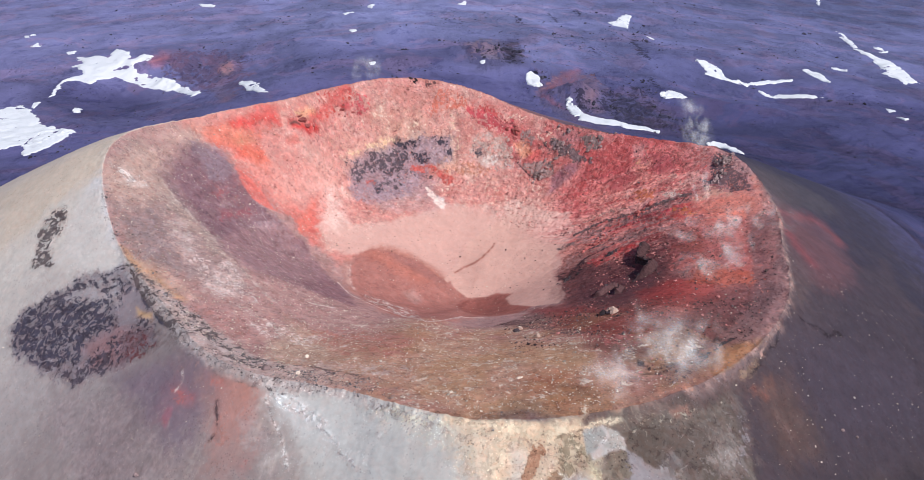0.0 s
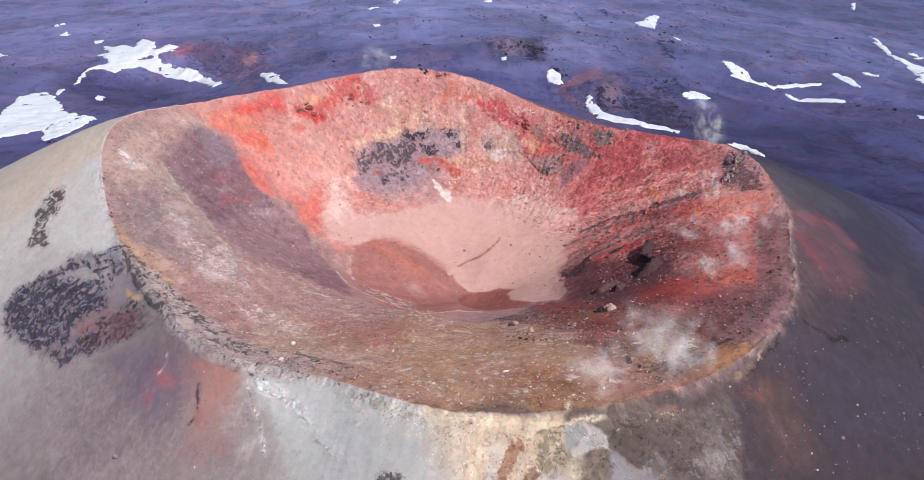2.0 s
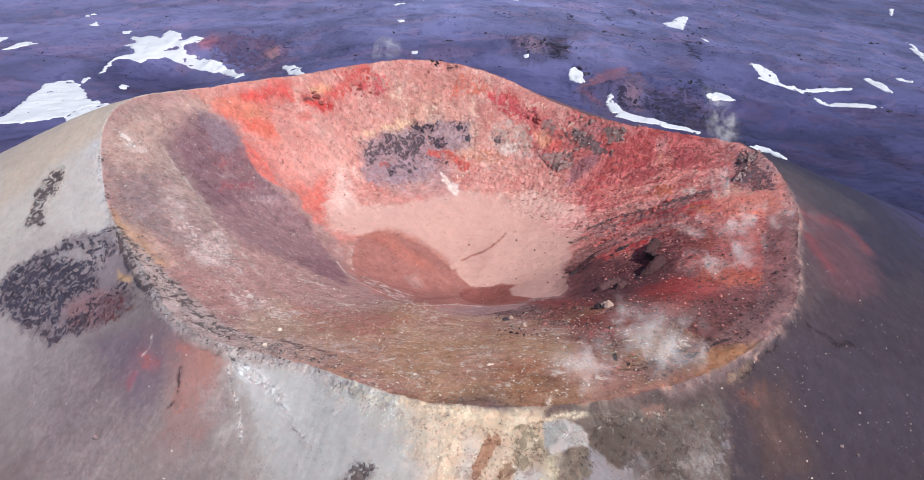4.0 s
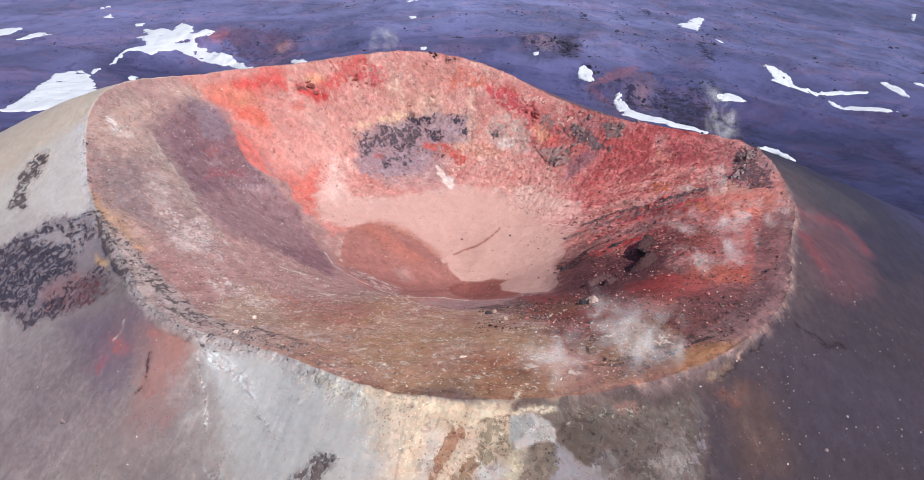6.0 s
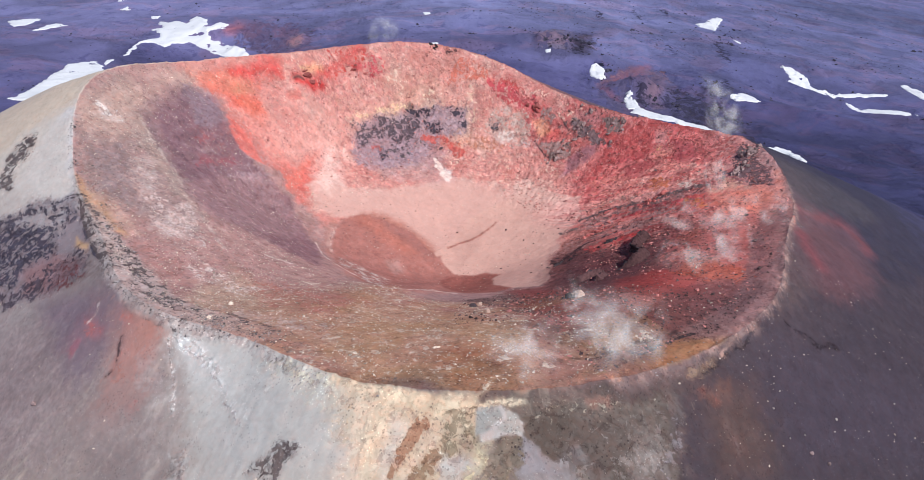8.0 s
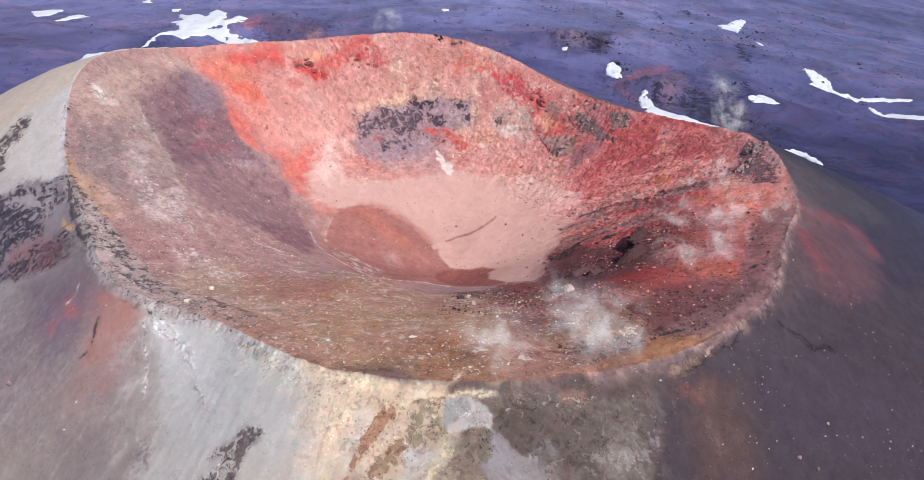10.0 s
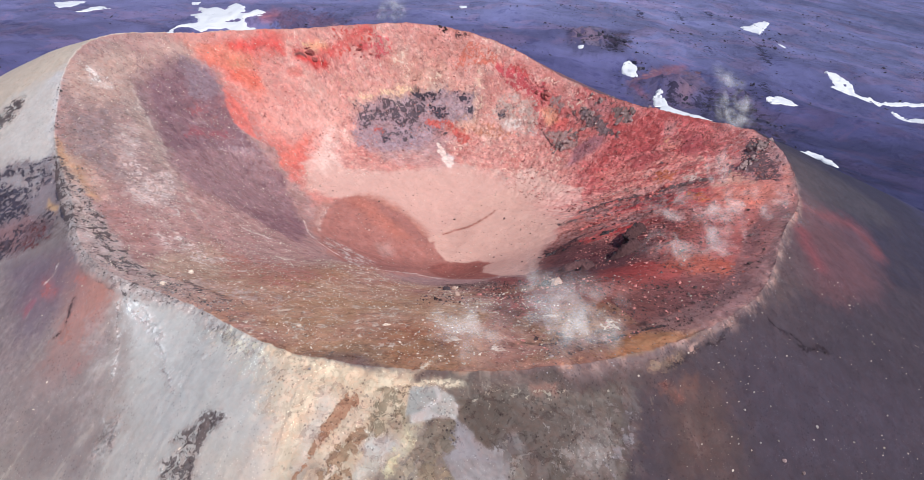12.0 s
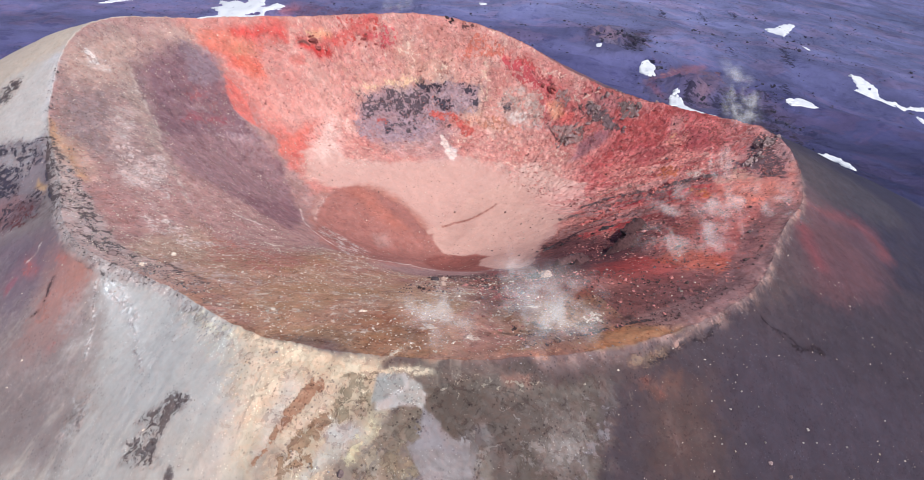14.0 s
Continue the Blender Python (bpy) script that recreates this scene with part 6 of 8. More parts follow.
stain([(10.2, 69.9), (9.0, 68.3), (7.6, 66.5), (7.0, 64.6), (6.0, 62.0), (7.3, 62.2), (8.6, 65.0), (9.6, 66.7), (10.7, 68.1)], (176, 128, 100), soft=0.3, ragged=0.7, broken=0.12, coarse=0.75, side=1)
stain([(12.6, 66.6), (11.7, 65.8), (10.5, 64.1), (9.5, 62.2), (12.1, 62.5), (13.2, 64.4), (12.3, 65.5)], (158, 124, 98), soft=0.4, ragged=1.0, broken=0.25, coarse=0.75, side=1)
stain([(12.7, 70.9), (16.1, 71.8), (16.9, 67.2), (14.6, 64.8), (13.0, 66.5)], (148, 130, 106), soft=0.8, ragged=1.5, broken=0.42, coarse=0.8, side=1)
stain([(13.0, 64.3), (15.3, 65.5), (17.0, 64.7), (17.9, 63.3), (12.4, 62.5)], (190, 182, 176), soft=1, ragged=1.2, amount=0.7, side=1)
stain([(17.0, 66.8), (19.2, 67.4), (18.4, 65.1), (18.0, 63.3), (16.8, 63.2)], (210, 194, 160), soft=0.6, ragged=0.8, amount=0.5, side=1)
stain([(20.7, 68.2), (23.3, 69.3), (24.2, 66.0), (21.0, 63.7), (18.3, 63.3), (19.1, 65.6)], (126, 110, 96), soft=0.6, ragged=1.2, broken=0.22, coarse=0.8, side=1)
stain([(16.5, 71.6), (19.3, 72.3), (20.3, 70.9), (18.4, 68.5), (16.9, 67.7)], (158, 156, 150), soft=0.25, ragged=0.4, amount=0.9, side=1)
stain([(20.3, 72.2), (22.3, 71.5), (23.0, 69.3), (21.5, 68.7), (19.7, 69.1), (20.8, 70.7)], (168, 162, 154), soft=0.25, ragged=0.4, amount=0.9, side=1)
stain([(23.0, 69.2), (24.8, 68.0), (27.1, 66.0), (29.7, 65.5), (23.0, 64.1), (23.6, 66.6)], (152, 143, 146), soft=0.4, ragged=0.6, amount=0.85, side=1)
stain([(29.7, 68.5), (30.7, 69.4), (31.4, 67.8), (30.5, 66.6)], (146, 136, 138), soft=0.4, ragged=0.6, amount=0.8, side=1)
stain([(23.4, 73.1), (28.8, 73.9), (36.7, 76.9), (38.3, 72.3), (33.9, 66.6), (30.2, 65.9), (27.7, 66.3), (25.2, 68.2), (23.3, 69.4)], (98, 84, 78), soft=1.5, ragged=2, amount=0.6, coarse=0.7, side=1)
stain([(23.0, 73.4), (28.8, 74.2), (36.7, 77.2), (35.7, 74.7), (28.8, 72.7), (23.8, 72.1)], (160, 146, 130), soft=1.5, ragged=2, broken=0.6, coarse=0.9, side=1)
# rust and lava in the field beyond
streak([(52.5, 399.6), (64.9, 429.1), (79.7, 453.6)], (154, 94, 110), width=4, soft=3, ragged=3, amount=0.8)
streak([(49.8, 388.9), (54.7, 373.5), (56.1, 360.2)], (150, 92, 108), width=4, soft=3, ragged=3, amount=0.7)
streak([(82.2, 435.8), (73.8, 388.8), (77.0, 382.5)], (132, 104, 124), width=5, soft=3, ragged=3, amount=0.6)
stain([(68.9, 389.1), (74.9, 392.4), (73.8, 366.4), (68.2, 365.9)], (56, 52, 80), soft=3, ragged=4, broken=0.35, coarse=1)
stain([(36.3, 519.5), (46.8, 521.7), (48.8, 473.5), (42.1, 447.7), (33.3, 461.2)], (84, 76, 100), soft=4, ragged=5, broken=0.3, coarse=1)
streak([(-209.7, 500.5), (-204.7, 506.8)], (156, 104, 122), width=6, soft=4, ragged=4, amount=0.7)
stain([(-163.3, 484.3), (-162.5, 498.1), (-155.1, 496.6), (-151.0, 477.9), (-155.3, 472.6)], (156, 118, 136), soft=3, ragged=3, broken=0.3)
streak([(153.5, 556.1), (186.1, 553.8), (236.7, 572.5), (261.9, 544.6)], (112, 106, 152), width=14, soft=9, ragged=6, amount=0.6)
streak([(113.5, 345.4), (115.6, 335.6), (115.2, 321.0)], (50, 46, 66), width=6, soft=3, ragged=3, broken=0.25, coarse=1)
streak([(110.3, 418.5), (113.8, 400.8)], (52, 50, 78), width=7, soft=4, ragged=4, broken=0.35, coarse=1)
streak([(140.1, 566.3), (137.8, 520.3)], (54, 52, 82), width=8, soft=4, ragged=4, broken=0.35, coarse=1)
# tan ash and ochre along the western crest
stain([(-84, 148), (-80, 163), (-75, 174), (-70, 181), (-69, 177), (-73, 168), (-75, 157), (-73, 146), (-77.8, 141), (-81, 143)], (196, 168, 152), soft=4, ragged=3, amount=0.55, side=-1)
stain([(-74.5, 127.4), (-71.5, 125.3), (-67.7, 121.9), (-62.4, 117.8), (-57.9, 114.4), (-60.3, 113.4), (-65.5, 116.9), (-71.3, 122.4)], (196, 152, 108), soft=1.2, ragged=1.5, amount=0.75, side=-1)
stain([(-70.7, 123.6), (-66.1, 119.8), (-60.6, 116.5), (-56.2, 115.5), (-60.7, 120.3), (-67.3, 124.9)], (186, 156, 136), soft=2.5, ragged=2, amount=0.6, side=-1)
stain([(-81.9, 151.5), (-80.2, 151.2), (-78.1, 150.2), (-76.8, 148.6), (-79.0, 148.0), (-81.3, 149.6)], (220, 204, 196), soft=0.5, ragged=1.2, broken=0.3, coarse=0.8, side=-1)
# clouds of violet, rust and grey ash on the south-western flank
stain([(-68.3, 98.5), (-58.5, 97.5), (-49.7, 97.3), (-45.4, 86.2), (-46.9, 80.7), (-53.8, 79.4)], (122, 101, 118), soft=5, ragged=3, amount=0.75, side=1)
stain([(-48.7, 71.8), (-34.7, 71.6), (-28.5, 66.6), (-27.3, 59.4), (-40.3, 59.3)], (132, 116, 116), soft=5, ragged=4, amount=0.75, side=1)
stain([(-53.8, 79.4), (-46.4, 79.8), (-35.4, 76.8), (-31.8, 72.4), (-41.2, 71.3), (-49.2, 72.7)], (144, 125, 124), soft=4, ragged=3, amount=0.7, side=1)
stain([(-48.6, 89.5), (-48.0, 92.6), (-42.6, 91.9), (-36.8, 88.8), (-39.3, 86.0), (-38.8, 80.6), (-38.3, 76.0), (-42.1, 72.6), (-45.9, 77.0), (-44.4, 80.5)], (172, 122, 114), soft=4, ragged=4, amount=0.5, side=1)
stain([(-54.9, 92.5), (-52.7, 92.5), (-50.2, 88.1), (-53.1, 88.2)], (184, 100, 98), soft=1.5, ragged=2, broken=0.4, side=1)
stain([(-47.9, 91.3), (-45.4, 91.5), (-44.4, 89.1), (-46.0, 88.0)], (186, 106, 98), soft=1.5, ragged=2, broken=0.4, side=1)
stain([(-41.4, 89.7), (-37.3, 89.0), (-37.5, 86.6), (-40.2, 86.9)], (188, 124, 108), soft=2, ragged=2, broken=0.35, side=1)
stain([(-44.7, 84.2), (-42.9, 85.2), (-41.5, 80.6), (-44.3, 77.8)], (180, 114, 102), soft=2, ragged=2, broken=0.4, side=1)
stain([(-39.6, 75.8), (-38.4, 77.1), (-38.0, 74.6)], (186, 108, 102), soft=1.5, ragged=1.5, broken=0.5, side=1)
streak([(-53.8, 91.1), (-52.7, 92.5), (-53.0, 94.6)], (224, 206, 200), width=0.35, soft=0.3, ragged=0.8, broken=0.4, coarse=0.8, side=1)
streak([(-45.1, 86.9), (-44.6, 84.3), (-44.3, 83.2)], (86, 66, 68), width=0.45, soft=0.3, ragged=0.6, broken=0.25, coarse=0.8, side=1)
streak([(-44.8, 81.6), (-45.5, 80.6)], (92, 72, 72), width=0.4, soft=0.3, ragged=0.6, broken=0.25, coarse=0.8, side=1)
stain([(-36.4, 87.9), (-29.9, 87.0), (-22.4, 85.0), (-14.6, 80.4), (-12.5, 74.4), (-12.9, 67.5), (-16.7, 65.1), (-23.6, 67.7), (-29.9, 76.7)], (190, 188, 184), soft=4, ragged=3, amount=0.5, side=1)
streak([(-36.2, 84.3), (-32.5, 80.6), (-30.4, 75.0), (-30.4, 69.9), (-29.6, 64.9)], (148, 132, 128), width=2.5, soft=2, ragged=1.5, amount=0.6, side=1)
streak([(-35.8, 87.5), (-32.4, 84.3), (-27.3, 81.2)], (230, 228, 226), width=0.8, soft=0.5, ragged=1.5, broken=0.4, coarse=0.8, side=1)
streak([(-34.4, 87.3), (-29.9, 84.1), (-25.2, 80.1)], (228, 226, 222), width=0.8, soft=0.5, ragged=1.5, broken=0.45, coarse=0.8, side=1)
streak([(-26.4, 80.3), (-21.9, 75.2), (-18.7, 70.7)], (226, 224, 222), width=0.6, soft=0.5, ragged=1.5, broken=0.45, coarse=0.8, side=1)
streak([(-36.1, 86.2), (-33.3, 80.5), (-30.8, 74.1)], (214, 206, 200), width=0.6, soft=0.4, ragged=1.2, broken=0.5, coarse=0.8, side=1)
stain([(-29.9, 69.0), (-25.8, 68.0), (-25.1, 63.0), (-28.2, 62.3)], (176, 164, 158), soft=1, ragged=2, broken=0.5, coarse=0.8, side=1)
stain([(-11.3, 66.5), (-8.7, 66.9), (-6.8, 65.1), (-8.2, 63.9), (-8.9, 61.7), (-9.2, 60.3), (-9.0, 58.2), (-11.3, 59.0), (-11.5, 61.2), (-13.8, 60.8), (-12.9, 62.9), (-14.9, 63.6), (-11.6, 65.0)], (112, 99, 97), soft=1, ragged=1.5, broken=0.45, coarse=0.9, side=1)
stain([(-15.4, 61.0), (-13.0, 61.2), (-8.1, 58.2), (-8.5, 57.3), (-14.2, 57.9)], (112, 99, 97), soft=1, ragged=1.5, broken=0.55, coarse=0.9, side=1)
stain([(-3.2, 75.1), (4.5, 72.9), (8.1, 71.9), (7.6, 68.8), (6.1, 64.0), (4.4, 58.3), (2.4, 58.2), (1.0, 65.0)], (222, 194, 162), soft=3, ragged=2, amount=0.6, side=1)
stain([(9.0, 69.2), (8.2, 68.2), (7.7, 66.4), (6.8, 64.3), (6.1, 61.9), (5.4, 59.6), (4.8, 58.0), (5.4, 58.0), (6.6, 60.6), (7.5, 63.3), (8.6, 65.8), (9.5, 68.2)], (174, 128, 100), soft=0.3, ragged=0.7, broken=0.15, coarse=0.75, side=1)
stain([(10.8, 64.2), (9.5, 63.1), (8.7, 61.1), (7.9, 59.0), (7.9, 58.0), (12.4, 58.9)], (158, 126, 98), soft=0.5, ragged=1.2, broken=0.35, coarse=0.8, side=1)
# dusk-brown and violet ash on the south-eastern flank
stain([(49.8, 87.0), (55.1, 88.3), (60.8, 86.3), (62.7, 79.7), (51.6, 73.6), (49.7, 81.7)], (98, 77, 72), soft=6, ragged=4, amount=0.4, side=1)
stain([(62.5, 102.6), (72.1, 106.0), (84.8, 109.3), (97.7, 110.4), (95.5, 97.7), (67.3, 82.1), (61.6, 90.1)], (76, 66, 80), soft=6, ragged=4, amount=0.5, side=1)
stain([(74.4, 131.6), (89.0, 143.5), (94.7, 132.5), (80.6, 123.9), (72.2, 122.8)], (104, 74, 84), soft=6, ragged=4, amount=0.4, side=1)
stain([(79.4, 154.1), (83.7, 154.8), (94.1, 160.1), (98.2, 156.1), (96.1, 141.6), (90.5, 133.5), (80.1, 130.6), (75.1, 133.9)], (106, 74, 84), soft=6, ragged=4, amount=0.35, side=1)
streak([(79.8, 153.8), (83.3, 153.9), (92.6, 158.9), (96.9, 157.4), (98.3, 152.5)], (156, 74, 78), width=2.0, soft=3.5, ragged=3, amount=0.45, side=1)
streak([(77.7, 141.5), (78.9, 135.5), (79.8, 131.8)], (150, 70, 78), width=3, soft=2.5, ragged=1.5, amount=0.5, side=1)
# dark cinders on the western flank
stain([(-96.6, 114.4), (-94.7, 117.4), (-86.6, 119.1), (-81.8, 121.4), (-72.4, 121.8), (-63.6, 112.1), (-61.4, 103.9), (-67.1, 100.7), (-77.1, 99.0), (-90.0, 106.0), (-94.5, 109.3)], (124, 110, 120), soft=1.5, ragged=2.5, amount=0.7, side=1)
stain([(-78.7, 107.1), (-69.9, 108.7), (-62.8, 105.5), (-67.1, 100.7), (-75.2, 101.7)], (150, 106, 108), soft=2, ragged=2, amount=0.7, side=1)
stain([(-84.0, 119.7), (-73.4, 120.3), (-70.9, 113.7), (-76.8, 112.5), (-83.2, 116.3)], (172, 162, 162), soft=2, ragged=2, amount=0.6, side=1)
stain([(-96.6, 114.4), (-94.7, 117.4), (-86.6, 119.1), (-82.0, 117.5), (-71.8, 113.4), (-69.7, 108.0), (-78.2, 107.7), (-78.5, 103.8), (-86.9, 105.0), (-93.4, 108.5)], (70, 65, 82), soft=2, ragged=3, broken=0.42, coarse=1, side=1)
stain([(-78.5, 103.8), (-69.0, 107.4), (-63.6, 112.1), (-61.1, 103.7), (-67.0, 100.5), (-77.1, 98.8), (-86.8, 104.5)], (78, 68, 80), soft=2, ragged=3, broken=0.54, coarse=1, side=1)
stain([(-90.4, 117.6), (-81.8, 121.4), (-72.4, 121.8), (-69.6, 118.3), (-70.4, 113.1), (-79.4, 117.7), (-86.1, 116.8)], (76, 70, 84), soft=2, ragged=3, broken=0.55, coarse=1, side=1)
stain([(-68.5, 106.0), (-63.2, 105.8), (-61.0, 102.1), (-66.4, 100.5)], (118, 70, 74), soft=1.5, ragged=2, broken=0.5, coarse=1, side=1)
stain([(-95.1, 125.8), (-96.1, 135.2), (-93.4, 139.9), (-89.9, 140.2), (-89.0, 134.4), (-92.4, 131.2), (-89.2, 126.1)], (98, 87, 88), soft=1, ragged=2.5, broken=0.42, coarse=1, side=1)
stain([(-71.5, 121.7), (-65.8, 116.2), (-58.6, 108.0), (-52.8, 101.7), (-55.9, 102.4), (-62.7, 109.0), (-67.5, 115.1)], (76, 70, 86), soft=0.8, ragged=1.2, broken=0.12, coarse=1, side=1)
stain([(-67.2, 112.1), (-63.1, 109.2), (-63.3, 108.0), (-66.7, 110.3)], (206, 160, 108), soft=0.8, ragged=1.2, amount=0.7, side=1)
# mounds and rust in the field
stain([(-272.2, 452.4), (-247.5, 465.1), (-211.9, 461.2), (-177.5, 421.4), (-201.5, 391.3), (-229.9, 393.9)], (66, 64, 112), soft=10, ragged=8, amount=0.6)
stain([(-202.2, 515.1), (-168.1, 528.8), (-144.9, 504.3), (-135.8, 435.0), (-144.2, 412.1), (-186.0, 483.7)], (104, 88, 124), soft=8, ragged=8, broken=0.5, coarse=1)
streak([(-212.0, 502.2), (-206.1, 508.5)], (166, 104, 120), width=8, soft=5, ragged=4, amount=0.8)
stain([(-161.2, 484.7), (-161.3, 498.0), (-153.5, 495.8), (-148.3, 469.9), (-152.9, 466.0)], (168, 130, 146), soft=3, ragged=3, amount=0.8)
streak([(-156.1, 468.4), (-148.5, 436.5), (-134.0, 400.3)], (132, 106, 130), width=5, soft=4, ragged=3, amount=0.6)
stain([(5.4, 495.5), (18.5, 527.7), (33.4, 523.5), (31.5, 454.5), (16.2, 452.0)], (124, 112, 140), soft=5, ragged=5, broken=0.3, coarse=1)
stain([(33.2, 511.4), (42.9, 506.0), (39.3, 448.0), (30.8, 444.1)], (52, 49, 72), soft=3, ragged=5, broken=0.45, coarse=1)
stain([(86.9, 414.8), (108.6, 403.3), (118.6, 373.8), (111.4, 336.3), (85.9, 330.8), (78.2, 360.5)], (62, 58, 86), soft=5, ragged=5, broken=0.45, coarse=1)
stain([(65.7, 387.6), (71.0, 391.6), (76.4, 378.2), (67.3, 343.5)], (58, 52, 78), soft=3, ragged=3, broken=0.35, coarse=1)
streak([(79.0, 438.5), (86.8, 428.5), (75.4, 383.4), (76.6, 360.4)], (136, 106, 126), width=6, soft=4, ragged=4, amount=0.6)
streak([(48.7, 435.5), (52.0, 430.9)], (36, 34, 54), width=5, soft=2, ragged=2, broken=0.2, coarse=1)
streak([(162.7, 543.8), (214.8, 561.2), (242.7, 534.5), (263.9, 509.4)], (120, 114, 160), width=10, soft=7, ragged=5, amount=0.5)
streak([(98.6, 522.0), (101.5, 503.0)], (50, 48, 76), width=7, soft=4, ragged=5, broken=0.45, coarse=1)
streak([(114.5, 701.7), (115.1, 655.5)], (50, 48, 76), width=7, soft=4, ragged=5, broken=0.45, coarse=1)
streak([(136.1, 523.4), (137.2, 501.7)], (50, 48, 76), width=7, soft=4, ragged=5, broken=0.45, coarse=1)
streak([(86.8, 658.1), (89.3, 619.5)], (50, 48, 76), width=7, soft=4, ragged=5, broken=0.45, coarse=1)
streak([(127.2, 448.0), (126.3, 423.6)], (50, 48, 76), width=7, soft=4, ragged=5, broken=0.45, coarse=1)
streak([(52.7, 626.7), (56.6, 589.7)], (50, 48, 76), width=7, soft=4, ragged=5, broken=0.45, coarse=1)
# specks of pale and olive ash over the bare slopes
BARE = smooth(0.1, 0.02, COVER) * (U < 1)
lay(NEAR_WALL * np.maximum(smooth(0.9, 0.96, TURN), (TURN < 0.1) * 1.0) * smooth(-0.25, 0.3, fractal(XS, YS, 16, 4, 431, 0.6)) * 0.55, (172, 146, 110))
for wall, tone, share in ((NEAR_WALL * np.maximum(smooth(0.86, 0.92, TURN), (TURN < 0.1) * 1.0), (208, 186, 168), 0.16), (FAR_WALL, (230, 190, 172), 0.12)):
    m = wall * BARE
    CRUST += (np.array(linear(*tone), np.float32) - CRUST) * smooth(0, 0.1, m)[:, None]
    COVER += m * np.clip(share + 0.5 * fractal(XS, YS, 7, 4, 441, 0.65), 0, 0.6)
COARSE[:] = np.maximum(COARSE, 0.62 * NEAR_WALL)
# thin tilted beds of clinker, ash and scorched cinder across the eastern wall
ALONG, ACROSS = 0.96 * X - 0.27 * Y + 2.5 * RAGX, 0.96 * Y + 0.27 * X + 1.2 * RAGY
BED_A, BED_B = 1.3 * fractal(ALONG / 9, ACROSS, 2.6, 4, 401, 0.7), 1.3 * fractal(ALONG / 6, ACROSS, 1.5, 3, 411, 0.75)
TILTED = np.minimum(1, 1.5 * hump(X, Y, 47, 173, 21, 20)) * (U < 1) * smooth(0.4, 0.5, U) * smooth(0.15, 0.2, TURN)
LOW_BEDS = np.minimum(1, 1.5 * hump(X, Y, 46, 169, 24, 9, -12)) * (U < 1) * smooth(0.4, 0.5, U)
lay(TILTED * smooth(0.02, 0.2, BED_A) * 0.6, (222, 150, 138))
lay(TILTED * smooth(0.05, 0.22, -BED_A) * 0.6, (180, 62, 64))
lay(TILTED * smooth(0.1, 0.22, BED_B) * 0.45, (232, 168, 150))
lay(TILTED * smooth(0.1, 0.25, -BED_B) * 0.45, (134, 62, 64))
lay(LOW_BEDS * smooth(0.05, 0.2, BED_B + 0.4 * BED_A) * 0.7, (104, 84, 88))
lay(LOW_BEDS * smooth(0.2, 0.4, -BED_B) * 0.6, (206, 104, 96))
COVER *= 1 - 0.5 * TILTED
# one mauve wedge of shadow, put into the colour of the wall
stain([(27.4, 197.6), (28.9, 202.4), (33.0, 203.9), (37.9, 203.5), (36.4, 200.8), (31.6, 198.9)], (146, 98, 108), soft=1.2, ragged=1.2, amount=0.8, side=-1)
stain([(28.9, 213.3), (32.3, 212.8), (36.9, 207.1), (41.3, 201.3), (37.1, 203.3), (31.8, 208.4)], (124, 104, 108), soft=0.8, ragged=1.5, broken=0.2, coarse=1, side=-1)
stain([(38.0, 210.1), (43.3, 207.3), (44.2, 204.1), (40.2, 205.0)], (132, 112, 110), soft=0.6, ragged=1.2, broken=0.15, coarse=1, side=-1)
stain([(30.5, 215.0), (37.4, 211.7), (38.4, 208.4), (33.3, 210.5)], (196, 124, 124), soft=1, ragged=1.2, amount=0.8, side=-1)
stain([(18.8, 217.8), (23.3, 218.0), (25.3, 214.5), (20.9, 213.9)], (160, 130, 126), soft=0.8, ragged=1.2, broken=0.3, coarse=0.9, side=-1)
stain([(22.0, 212.8), (26.4, 211.9), (25.8, 209.1), (22.2, 209.9)], (220, 96, 88), soft=1, ragged=1, amount=0.8, side=-1)
stain([(18.1, 215.3), (21.7, 215.3), (23.8, 211.8), (20.3, 211.4)], (226, 160, 118), soft=1.2, ragged=1.5, amount=0.6, side=-1)
stain([(45.4, 192.8), (51.4, 192.1), (53.6, 189.0), (48.3, 187.3), (45.1, 189.6)], (176, 82, 82), soft=0.8, ragged=1, amount=0.8, side=-1)
stain([(57.3, 194.7), (62.3, 191.1), (62.8, 186.1), (58.5, 186.8)], (172, 80, 82), soft=0.8, ragged=1, amount=0.8, side=-1)
stain([(53.2, 200.0), (56.2, 198.5), (55.1, 194.9), (52.6, 196.4)], (212, 146, 136), soft=0.8, ragged=1, amount=0.8, side=-1)
streak([(33.7, 177.4), (42.1, 178.1), (50.7, 175.4), (57.5, 174.1), (64.1, 172.9)], (112, 92, 94), width=1.3, soft=0.5, ragged=0.8, broken=0.15, coarse=1, side=-1)
streak([(33.7, 181.7), (42.2, 181.4), (49.5, 179.3)], (196, 150, 140), width=0.8, soft=0.4, ragged=0.8, broken=0.3, coarse=1, side=-1)
stain([(57.6, 177.8), (61.7, 177.8), (61.6, 173.7), (58.2, 174.4)], (226, 194, 182), soft=0.6, ragged=1, broken=0.3, coarse=1, side=-1)
stain([(51.2, 184.8), (56.8, 181.9), (55.8, 177.9), (51.7, 179.9)], (220, 120, 88), soft=1.2, ragged=1.5, broken=0.3, side=-1)
